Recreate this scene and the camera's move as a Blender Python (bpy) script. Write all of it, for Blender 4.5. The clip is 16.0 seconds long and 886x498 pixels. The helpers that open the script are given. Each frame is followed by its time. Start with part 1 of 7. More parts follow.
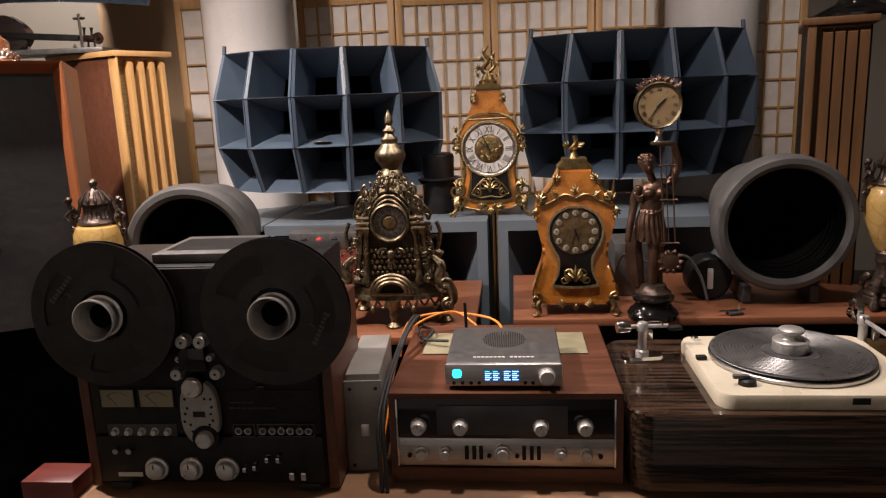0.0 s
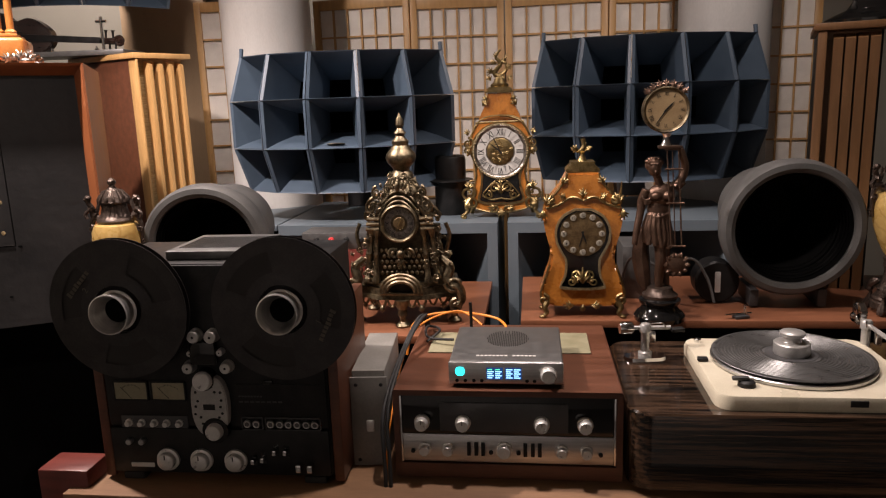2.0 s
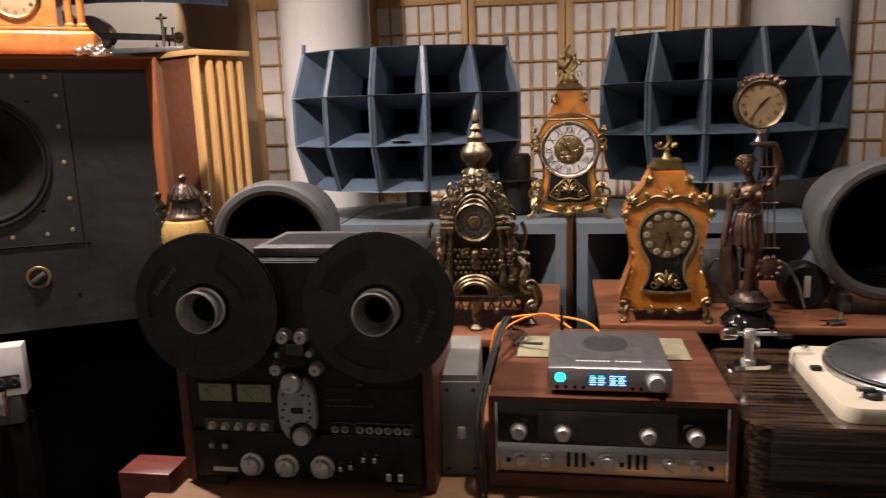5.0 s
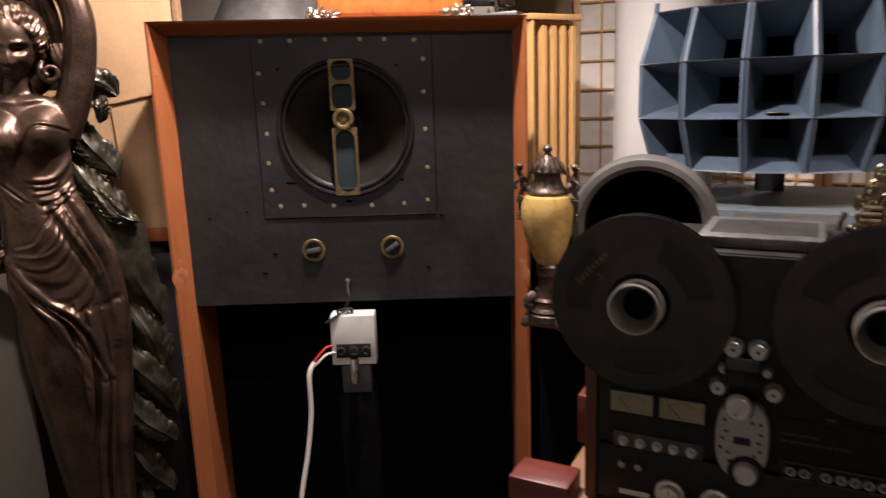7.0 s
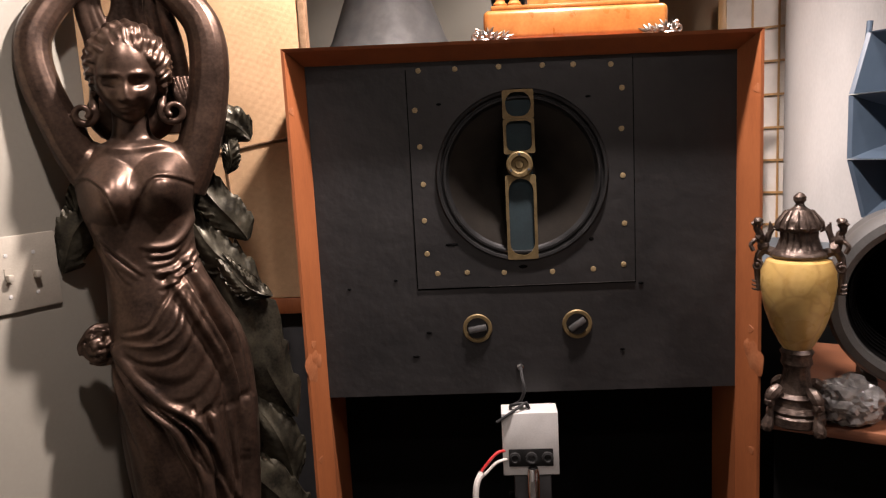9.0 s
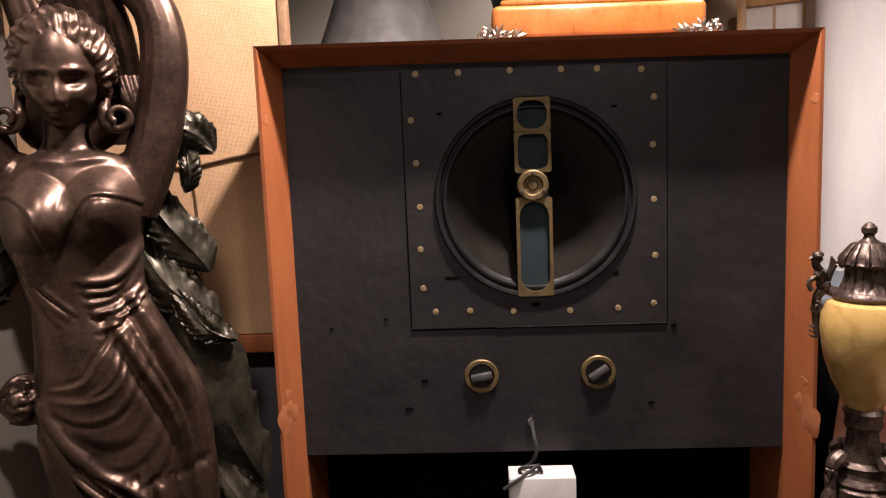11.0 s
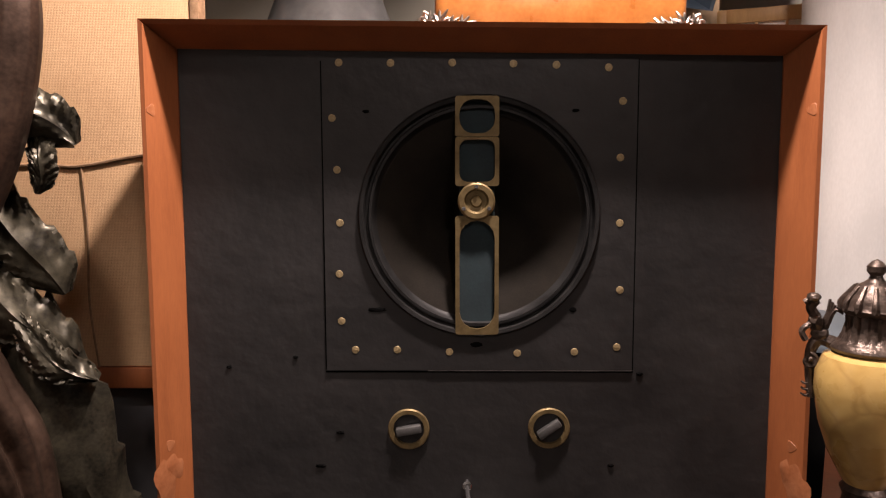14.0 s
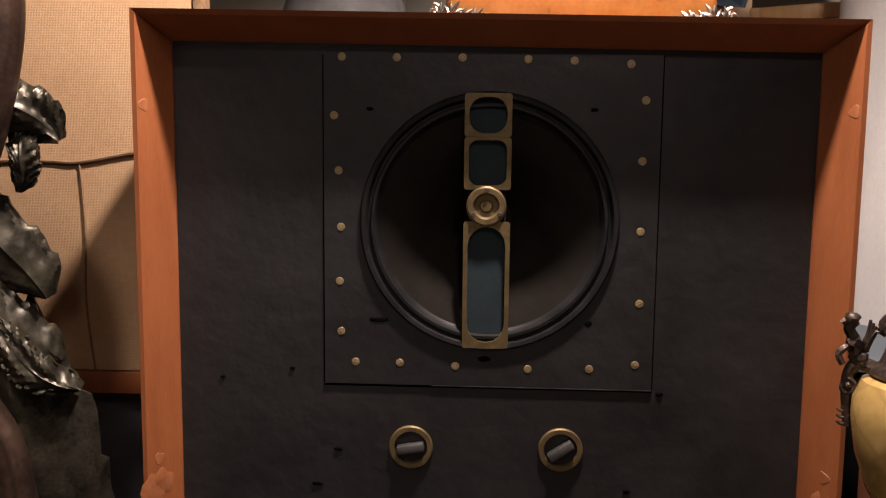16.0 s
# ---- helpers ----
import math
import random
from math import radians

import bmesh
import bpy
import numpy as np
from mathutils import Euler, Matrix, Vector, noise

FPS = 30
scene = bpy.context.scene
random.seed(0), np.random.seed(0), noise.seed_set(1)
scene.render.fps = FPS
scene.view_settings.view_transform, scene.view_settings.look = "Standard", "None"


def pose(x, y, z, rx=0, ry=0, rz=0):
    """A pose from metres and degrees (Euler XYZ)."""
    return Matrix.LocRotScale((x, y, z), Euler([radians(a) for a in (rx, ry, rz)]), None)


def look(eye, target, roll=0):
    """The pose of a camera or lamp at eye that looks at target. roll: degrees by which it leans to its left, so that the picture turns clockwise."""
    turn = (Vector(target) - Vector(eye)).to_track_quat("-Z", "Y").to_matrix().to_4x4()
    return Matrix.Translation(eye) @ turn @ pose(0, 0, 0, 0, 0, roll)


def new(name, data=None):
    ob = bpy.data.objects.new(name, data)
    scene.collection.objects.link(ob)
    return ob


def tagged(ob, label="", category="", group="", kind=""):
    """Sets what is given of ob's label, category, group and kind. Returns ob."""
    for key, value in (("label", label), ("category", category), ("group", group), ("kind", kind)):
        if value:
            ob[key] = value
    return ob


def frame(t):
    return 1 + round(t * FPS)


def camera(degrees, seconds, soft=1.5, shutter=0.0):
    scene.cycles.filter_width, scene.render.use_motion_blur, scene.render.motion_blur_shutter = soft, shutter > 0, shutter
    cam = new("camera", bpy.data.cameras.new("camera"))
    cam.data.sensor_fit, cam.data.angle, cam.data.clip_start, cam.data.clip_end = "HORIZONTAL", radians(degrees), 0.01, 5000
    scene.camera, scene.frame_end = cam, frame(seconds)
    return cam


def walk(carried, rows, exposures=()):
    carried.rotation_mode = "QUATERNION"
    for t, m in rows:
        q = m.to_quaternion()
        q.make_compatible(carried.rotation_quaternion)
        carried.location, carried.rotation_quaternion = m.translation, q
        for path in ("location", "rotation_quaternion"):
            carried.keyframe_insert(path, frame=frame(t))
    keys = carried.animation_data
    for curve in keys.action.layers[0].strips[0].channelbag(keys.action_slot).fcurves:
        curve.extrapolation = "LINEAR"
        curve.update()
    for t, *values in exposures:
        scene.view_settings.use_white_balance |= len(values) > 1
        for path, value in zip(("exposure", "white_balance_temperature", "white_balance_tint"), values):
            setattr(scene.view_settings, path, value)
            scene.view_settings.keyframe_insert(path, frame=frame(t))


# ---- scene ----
cam = camera(62.7, 16.0, soft=1.2, shutter=0.5)
PATH = [
    (0, (0.187, -0.016, 1.51), (-0.058, 1.926, 1.099), -2.3),
    (0.5, (0.191, -0.022, 1.512), (-0.065, 1.919, 1.104), -2.3),
    (1, (0.195, -0.03, 1.513), (-0.075, 1.91, 1.107), -2.3),
    (1.5, (0.202, -0.035, 1.511), (-0.08, 1.903, 1.108), -2.2),
    (2, (0.215, -0.043, 1.512), (-0.078, 1.894, 1.108), -2.0),
    (2.5, (0.231, -0.048, 1.509), (-0.066, 1.888, 1.108), -1.9),
    (3, (0.253, -0.05, 1.506), (-0.038, 1.889, 1.111), -1.8),
    (3.2, (0.259, -0.047, 1.502), (-0.028, 1.894, 1.112), -1.8),
    (5.5, (-0.022, 0.008, 1.487), (-0.476, 1.915, 1.091), -2.1),
    (6, (-0.124, 0.013, 1.472), (-0.756, 1.865, 1.057), -2.2),
    (6.5, (-0.208, 0.041, 1.462), (-1.044, 1.806, 1.03), -2.3),
    (7, (-0.314, 0.112, 1.469), (-1.279, 1.811, 1.043), -2.0),
    (7.5, (-0.425, 0.194, 1.482), (-1.48, 1.847, 1.087), -1.8),
    (8, (-0.537, 0.225, 1.477), (-1.651, 1.845, 1.111), -2.3),
    (8.5, (-0.672, 0.257, 1.474), (-1.776, 1.891, 1.142), -3.1),
    (9, (-0.782, 0.293, 1.459), (-1.86, 1.952, 1.169), -3.0),
    (9.5, (-0.847, 0.337, 1.456), (-1.892, 2.018, 1.172), -2.9),
    (10, (-0.885, 0.432, 1.461), (-1.948, 2.104, 1.187), -2.5),
    (10.2, (-0.89, 0.474, 1.471), (-1.962, 2.139, 1.192), -2.4),
    (12.3, (-0.943, 0.478, 1.432), (-1.972, 2.183, 1.248), -1.9),
    (12.5, (-0.935, 0.499, 1.435), (-1.963, 2.205, 1.247), -1.7),
    (13, (-0.928, 0.577, 1.431), (-1.947, 2.289, 1.255), -1.3),
    (13.5, (-0.94, 0.649, 1.431), (-1.945, 2.369, 1.253), -0.7),
    (14, (-0.967, 0.697, 1.439), (-1.969, 2.416, 1.246), -0.2),
    (14.5, (-0.97, 0.732, 1.435), (-2.002, 2.435, 1.243), 0.3),
    (15, (-0.978, 0.753, 1.437), (-2.022, 2.447, 1.24), 0.5),
    (15.5, (-0.98, 0.761, 1.438), (-2.034, 2.45, 1.242), 0.6),
    (16, (-0.981, 0.767, 1.444), (-2.04, 2.453, 1.248), 0.6),
]
walk(cam, [(t, look(eye, target, roll)) for t, eye, target, roll in PATH],
     exposures=[(0.0, 0.12, 6550, 11), (3.2, 0.14, 6550, 11), (6.0, 0.26, 6500, 11), (9.0, 0.28, 6350, 11), (12.5, 0.34, 6650, 18),
                (14.5, 0.10, 6700, 14), (16.0, -0.15, 6700, 14)])


# ---- light ----
world = bpy.data.worlds.new("room_air")
scene.world = world
world.use_nodes = True
world.node_tree.nodes["Background"].inputs[0].default_value = (1.0, 0.85, 0.7, 1)
world.node_tree.nodes["Background"].inputs[1].default_value = 0.02


def ceiling_lamp(x, y, tx, ty, tz, watts, size=55, blend=0.5, radius=0.04, colour=(1.0, 0.845, 0.785)):
    lamp = bpy.data.lights.new("unseen_spot", "SPOT")
    lamp.energy, lamp.spot_size, lamp.spot_blend = watts, radians(size), blend
    lamp.shadow_soft_size, lamp.color = radius, colour
    ob = new("unseen_spot", lamp)
    ob.matrix_world = look((x, y, 2.5), (tx, ty, tz))
    return ob


# Unseen sources, set from shadows, lit tops and highlights.
ceiling_lamp(0.15, 1.40, 0.15, 1.50, 0.9, 68, 92, 0.35)
ceiling_lamp(-1.21, 1.47, -1.25, 1.42, 0.9, 185, 145)
ceiling_lamp(-1.33, 0.70, -1.90, 1.08, 0.98, 52, 54, 0.9)
# Added frontal fill for the baffle; no such lamp is seen.
ceiling_lamp(-0.55, 0.45, -1.40, 1.55, 1.35, 20, 46, 0.9)
# Added fills that light the rear wall, so metal has something to reflect.
ceiling_lamp(0.3, -1.2, 0.2, -2.0, 1.0, 34, 130)
ceiling_lamp(-1.2, -1.1, -1.4, -2.0, 1.0, 40, 130)
# Added, unseen, to brighten the horns, the screens and the far left corner.
ceiling_lamp(-0.95, 2.12, -0.75, 2.5, 1.3, 34, 125)
ceiling_lamp(-2.00, 2.80, -1.95, 3.4, 1.2, 62, 150)
ceiling_lamp(0.66, 1.98, 0.7, 2.4, 1.3, 30, 125)

# ---- materials ----


def material(name, dark, light, rough=0.6, metal=0.0, scale=40.0, stretch=(1, 1, 1), bump=0.1, fine=300.0, coat=0.0, contrast=0.25, piece=0.0):
    """Two scales of noise between two base colours, with grain in the relief."""
    m = bpy.data.materials.new(name)
    m.use_nodes = True
    n, l = m.node_tree.nodes, m.node_tree.links
    b = n["Principled BSDF"]
    co, mp = n.new("ShaderNodeTexCoord"), n.new("ShaderNodeMapping")
    mp.inputs["Scale"].default_value = stretch
    l.new(co.outputs["Object"], mp.inputs["Vector"])
    big, small = n.new("ShaderNodeTexNoise"), n.new("ShaderNodeTexNoise")
    big.inputs["Scale"].default_value, big.inputs["Detail"].default_value = scale, 6
    small.inputs["Scale"].default_value, small.inputs["Detail"].default_value = fine, 4
    for t in (big, small):
        l.new(mp.outputs[0], t.inputs["Vector"])
    mix = n.new("ShaderNodeMath")
    mix.operation = "MULTIPLY_ADD"
    mix.inputs[1].default_value = 0.35
    l.new(small.outputs["Fac"], mix.inputs[0])
    half = n.new("ShaderNodeMath")
    half.operation = "MULTIPLY"
    half.inputs[1].default_value = 0.65
    l.new(big.outputs["Fac"], half.inputs[0])
    l.new(half.outputs[0], mix.inputs[2])
    ramp = n.new("ShaderNodeValToRGB")
    ramp.color_ramp.elements[0].position, ramp.color_ramp.elements[1].position = 0.5 - contrast / 2, 0.5 + contrast / 2
    ramp.color_ramp.elements[0].color, ramp.color_ramp.elements[1].color = (*dark, 1), (*light, 1)
    l.new(mix.outputs[0], ramp.inputs[0])
    l.new(ramp.outputs[0], b.inputs["Base Color"])
    b.inputs["Metallic"].default_value = metal
    b.inputs["Coat Weight"].default_value = coat
    b.inputs["Coat Roughness"].default_value = 0.08
    rr = n.new("ShaderNodeMapRange")
    rr.inputs["To Min"].default_value, rr.inputs["To Max"].default_value = max(0.02, rough - 0.1), min(1, rough + 0.1)
    l.new(big.outputs["Fac"], rr.inputs["Value"])
    l.new(rr.outputs[0], b.inputs["Roughness"])
    if bump:
        bp = n.new("ShaderNodeBump")
        bp.inputs["Strength"].default_value, bp.inputs["Distance"].default_value = bump, 0.002
        l.new(mix.outputs[0], bp.inputs["Height"])
        l.new(bp.outputs[0], b.inputs["Normal"])
    return m


def glow(name, colour, strength):
    m = bpy.data.materials.new(name)
    m.use_nodes = True
    b = m.node_tree.nodes["Principled BSDF"]
    b.inputs["Base Color"].default_value = (*[c * 0.2 for c in colour], 1)
    b.inputs["Emission Color"].default_value, b.inputs["Emission Strength"].default_value = (*colour, 1), strength
    return m


WOOD_RED = material("cabinet_teak", (0.23, 0.070, 0.024), (0.345, 0.112, 0.037), 0.5, scale=9, stretch=(3, 3, 0.5), fine=120, bump=0.05, contrast=0.4)
WOOD_WALNUT = material("walnut", (0.062, 0.022, 0.011), (0.135, 0.05, 0.026), 0.40, scale=10, stretch=(0.6, 4, 4), fine=90, bump=0.06, contrast=0.4)
WOOD_SHELF = material("shelf_wood", (0.13, 0.05, 0.025), (0.25, 0.10, 0.05), 0.4, scale=8, stretch=(0.5, 4, 4), fine=90, bump=0.05, contrast=0.4)
WOOD_HONEY = material("honey_oak", (0.42, 0.235, 0.085), (0.62, 0.375, 0.155), 0.45, scale=12, stretch=(4, 4, 0.4), fine=120, bump=0.08, contrast=0.4)
WOOD_PALE = material("pale_board", (0.17, 0.09, 0.045), (0.27, 0.15, 0.078), 0.5, scale=8, stretch=(0.5, 4, 4), fine=90, bump=0.05, contrast=0.4)
WOOD_TAN = material("tan_panel", (0.27, 0.18, 0.10), (0.36, 0.25, 0.15), 0.6, scale=5, stretch=(3, 3, 0.4), fine=100, bump=0.04, contrast=0.5)
BURR = material("burr_veneer", (0.28, 0.09, 0.012), (0.55, 0.22, 0.04), 0.28, scale=22, fine=140, bump=0.03, coat=0.6, contrast=0.35)
BURR_PALE = material("honey_burr", (0.26, 0.092, 0.018), (0.41, 0.175, 0.046), 0.3, scale=25, fine=160, bump=0.03, coat=0.5, contrast=0.35)
EBONY = material("macassar_gloss", (0.004, 0.0035, 0.003), (0.058, 0.034, 0.021), 0.10, scale=9, stretch=(0.30, 10, 14), fine=60, bump=0.0, coat=0.12, contrast=0.12)
BLACK_FELT = material("black_baffle", (0.0078, 0.0078, 0.0083), (0.0215, 0.020, 0.0198), 0.5, scale=6, fine=38, bump=1.0, contrast=0.42)
CONE = material("paper_cone", (0.011, 0.0092, 0.0072), (0.019, 0.016, 0.0125), 0.85, scale=30, fine=400, bump=0.2)
BLACK = material("satin_black", (0.008, 0.008, 0.008), (0.018, 0.018, 0.018), 0.42, scale=30, bump=0.03)
BLACK_GLOSS = material("gloss_black", (0.004, 0.004, 0.004), (0.008, 0.008, 0.008), 0.1, scale=30, bump=0.0)
for nd in BLACK_FELT.node_tree.nodes:
    if nd.bl_idname == "ShaderNodeBump":
        nd.inputs["Distance"].default_value = 0.004
# Near-black for dark linings and bores, and for shade in deep or covered places.
SHADE_BLACK = material("shade_black", (0.0015, 0.0015, 0.0015), (0.003, 0.003, 0.003), 0.7, scale=30, bump=0.05)
SHADE_BLACK.node_tree.nodes["Principled BSDF"].inputs["Specular IOR Level"].default_value = 0.05
for m_, lv in ((BLACK, 0.25), (CONE, 0.15)):
    m_.node_tree.nodes["Principled BSDF"].inputs["Specular IOR Level"].default_value = lv
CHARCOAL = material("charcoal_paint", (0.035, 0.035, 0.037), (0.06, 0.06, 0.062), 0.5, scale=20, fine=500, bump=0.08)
SLATE = material("slate_blue_paint", (0.050, 0.074, 0.105), (0.075, 0.108, 0.15), 0.42, scale=14, fine=400, bump=0.06, contrast=0.5)
SLATE_GREY = material("blue_grey_paint", (0.085, 0.11, 0.13), (0.12, 0.15, 0.175), 0.5, scale=10, fine=300, bump=0.08, contrast=0.5)
HORN_DULL = material("dull_grey_paint", (0.045, 0.045, 0.044), (0.105, 0.104, 0.100), 0.5, scale=9, fine=300, bump=0.10, contrast=0.5)
GREY_HORN = material("grey_hammer_paint", (0.085, 0.085, 0.083), (0.13, 0.13, 0.125), 0.45, scale=30, fine=500, bump=0.08)
CREAM = material("cream_enamel", (0.55, 0.50, 0.38), (0.66, 0.61, 0.48), 0.3, scale=12, bump=0.02, coat=0.3)
ALU = material("brushed_aluminium", (0.45, 0.45, 0.45), (0.62, 0.62, 0.61), 0.32, 1.0, scale=30, stretch=(0.3, 6, 6), bump=0.03)
CHROME = material("chrome", (0.7, 0.7, 0.7), (0.8, 0.8, 0.8), 0.12, 1.0, scale=30, bump=0.0)
SATIN_ALU = material("satin_aluminium", (0.43, 0.425, 0.41), (0.60, 0.59, 0.57), 0.33, 0.6, scale=40, fine=400, bump=0.03)
KNOB_FACE = material("bright_knob_metal", (0.58, 0.57, 0.55), (0.74, 0.73, 0.70), 0.30, 0.45, scale=60, fine=500, bump=0.03)
HEAD_GREY = material("cast_grey_metal", (0.34, 0.335, 0.32), (0.45, 0.44, 0.42), 0.42, 0.3, scale=40, fine=300, bump=0.05)
GILT_PALE = material("pale_gilt", (0.20, 0.155, 0.08), (0.58, 0.48, 0.30), 0.38, 0.8, scale=120, fine=400, bump=0.4, contrast=0.4)
GREY_METAL = material("light_grey_metal", (0.56, 0.55, 0.53), (0.68, 0.67, 0.65), 0.45, 0.1, scale=20, bump=0.03)
SATIN_GREY = material("anodised_grey", (0.12, 0.12, 0.118), (0.165, 0.165, 0.162), 0.42, 0.7, scale=60, fine=600, bump=0.03)
BRASS = material("gilt_brass", (0.08, 0.055, 0.022), (0.47, 0.355, 0.17), 0.40, 1.0, scale=60, fine=300, bump=0.3, contrast=0.5)
BRASS_OLD = material("antique_brass", (0.028, 0.024, 0.017), (0.31, 0.255, 0.165), 0.42, 1.0, scale=70, fine=300, bump=0.4, contrast=0.45)
BRASS_DARK = material("shadowed_brass", (0.020, 0.016, 0.011), (0.10, 0.08, 0.05), 0.5, 0.8, scale=90, fine=300, bump=0.5, contrast=0.45)
BRONZE = material("bronze_patina", (0.022, 0.0145, 0.0115), (0.150, 0.095, 0.068), 0.35, 0.75, scale=14, fine=160, bump=0.14, contrast=0.42)
PATINA = material("greened_bronze", (0.016, 0.0145, 0.0115), (0.078, 0.070, 0.048), 0.38, 0.65, 30, (1, 1, 1), 0.25, 220, 0.0, 0.3)
BRONZE_RED = material("copper_bronze", (0.042, 0.026, 0.019), (0.21, 0.130, 0.092), 0.38, 0.8, scale=30, fine=300, bump=0.2, contrast=0.5)
PEWTER = material("dark_silvered_resin", (0.012, 0.009, 0.0075), (0.135, 0.098, 0.078), 0.36, 0.6, scale=110, fine=300, bump=0.9, contrast=0.5)
SILVER_OLD = material("aged_silver", (0.06, 0.055, 0.05), (0.55, 0.5, 0.44), 0.35, 1.0, scale=90, fine=300, bump=0.3, contrast=0.5)
MARBLE = material("yellow_marble", (0.32, 0.19, 0.05), (0.58, 0.41, 0.15), 0.28, scale=14, fine=60, bump=0.02, coat=0.4, contrast=0.5)


def veined(m, scale, colour):
    """Dark cracks wandering through a stone."""
    n, l = m.node_tree.nodes, m.node_tree.links
    co, nz, add, vo = n.new("ShaderNodeTexCoord"), n.new("ShaderNodeTexNoise"), n.new("ShaderNodeVectorMath"), n.new("ShaderNodeTexVoronoi")
    nz.inputs["Scale"].default_value = scale * 0.8
    vo.feature = "DISTANCE_TO_EDGE"
    vo.inputs["Scale"].default_value = scale
    add.operation = "MULTIPLY_ADD"
    add.inputs[1].default_value = (0.05, 0.05, 0.05)
    l.new(co.outputs["Object"], nz.inputs["Vector"])
    l.new(nz.outputs["Color"], add.inputs[0])
    l.new(co.outputs["Object"], add.inputs[2])
    l.new(add.outputs[0], vo.inputs["Vector"])
    ramp = n.new("ShaderNodeValToRGB")
    ramp.color_ramp.elements[0].color, ramp.color_ramp.elements[1].color = (0.42, 0.42, 0.42, 1), (0, 0, 0, 1)
    ramp.color_ramp.elements[0].position, ramp.color_ramp.elements[1].position = 0.0, 0.075
    l.new(vo.outputs["Distance"], ramp.inputs[0])
    mix = n.new("ShaderNodeMix")
    mix.data_type = "RGBA"
    b = n["Principled BSDF"]
    l.new(ramp.outputs[0], mix.inputs["Factor"])
    l.new(b.inputs["Base Color"].links[0].from_socket, mix.inputs["A"])
    mix.inputs["B"].default_value = (*colour, 1)
    l.new(mix.outputs["Result"], b.inputs["Base Color"])
    return m


veined(MARBLE, 17, (0.24, 0.13, 0.035))
WORN_PLATE = material("worn_oval_plate", (0.06, 0.06, 0.05), (0.34, 0.30, 0.20), 0.4, 0.5, scale=140, fine=500, bump=0.2, contrast=0.3)
PAPER = material("rice_paper", (0.72, 0.68, 0.62), (0.82, 0.78, 0.72), 0.8, scale=20, bump=0.05)
PLASTER = material("column_plaster", (0.46, 0.452, 0.435), (0.53, 0.52, 0.50), 0.75, scale=6, stretch=(2, 2, 0.6), fine=120, bump=0.12)
WALL_GREEN = material("grey_green_wall", (0.30, 0.283, 0.238), (0.35, 0.33, 0.28), 0.32, scale=4, fine=150, bump=0.05, contrast=0.5)
PLAQUE = material("grey_white_enamel", (0.42, 0.41, 0.39), (0.52, 0.51, 0.48), 0.4, scale=30, bump=0.0)
IVORY_DIM = material("aged_enamel", (0.24, 0.22, 0.175), (0.31, 0.285, 0.23), 0.4, scale=20, bump=0.0)
IVORY = material("ivory_plastic", (0.40, 0.365, 0.30), (0.47, 0.43, 0.36), 0.35, scale=20, bump=0.0)


def woven(name, dark, light, pitch):
    """Crossed threads of uneven thickness."""
    m = material(name, dark, light, 0.9, scale=7, fine=90, bump=0.0, contrast=0.5)
    n, l = m.node_tree.nodes, m.node_tree.links
    co = n.new("ShaderNodeTexCoord")
    waves = []
    for axis in ("X", "Z"):
        w = n.new("ShaderNodeTexWave")
        w.wave_type, w.bands_direction = "BANDS", axis
        w.inputs["Scale"].default_value, w.inputs["Distortion"].default_value = 0.314 / pitch, 0.7
        w.inputs["Detail"].default_value, w.inputs["Detail Scale"].default_value = 1.5, 0.6
        l.new(co.outputs["Object"], w.inputs["Vector"])
        waves.append(w)
    top = n.new("ShaderNodeMath")
    top.operation = "MAXIMUM"
    l.new(waves[0].outputs["Fac"], top.inputs[0])
    l.new(waves[1].outputs["Fac"], top.inputs[1])
    mix = n.new("ShaderNodeMix")
    mix.data_type, mix.blend_type = "RGBA", "MULTIPLY"
    mix.inputs["Factor"].default_value = 0.26
    b = n["Principled BSDF"]
    ramp = b.inputs["Base Color"].links[0].from_node
    l.new(ramp.outputs[0], mix.inputs["A"])
    l.new(top.outputs[0], mix.inputs["B"])
    l.new(mix.outputs["Result"], b.inputs["Base Color"])
    bp = n.new("ShaderNodeBump")
    bp.inputs["Strength"].default_value, bp.inputs["Distance"].default_value = 0.4, 0.0010
    l.new(top.outputs[0], bp.inputs["Height"])
    l.new(bp.outputs[0], b.inputs["Normal"])
    return m


BURLAP = woven("burlap", (0.53, 0.325, 0.168), (0.74, 0.49, 0.277), 0.0027)
BURLAP_DARK = material("burlap_seam", (0.20, 0.12, 0.06), (0.32, 0.21, 0.12), 0.9, scale=60, fine=420, bump=0.5)
CARPET = material("dark_carpet", (0.05, 0.045, 0.04), (0.09, 0.08, 0.07), 0.95, scale=12, fine=300, bump=0.5)
CEIL = material("ceiling_paint", (0.5, 0.49, 0.47), (0.58, 0.57, 0.55), 0.8, scale=5, bump=0.05)
RUBBER = material("black_rubber", (0.01, 0.01, 0.01), (0.02, 0.02, 0.02), 0.7, scale=40, bump=0.05)
VINYL = material("record_vinyl", (0.035, 0.035, 0.034), (0.05, 0.05, 0.049), 0.30, scale=40, bump=0.0)
nd = VINYL.node_tree.nodes
tg = nd.new("ShaderNodeTangent")
tg.direction_type, tg.axis = "RADIAL", "Z"
VINYL.node_tree.links.new(tg.outputs[0], nd["Principled BSDF"].inputs["Tangent"])
nd["Principled BSDF"].inputs["Anisotropic"].default_value = 0.85
nd["Principled BSDF"].inputs["Specular IOR Level"].default_value = 0.9
ORANGE = material("orange_cable", (0.75, 0.22, 0.02), (0.85, 0.30, 0.03), 0.5, bump=0.0)
WHITE_CABLE = material("white_sleeve", (0.55, 0.52, 0.48), (0.7, 0.67, 0.62), 0.7, scale=200, bump=0.3)
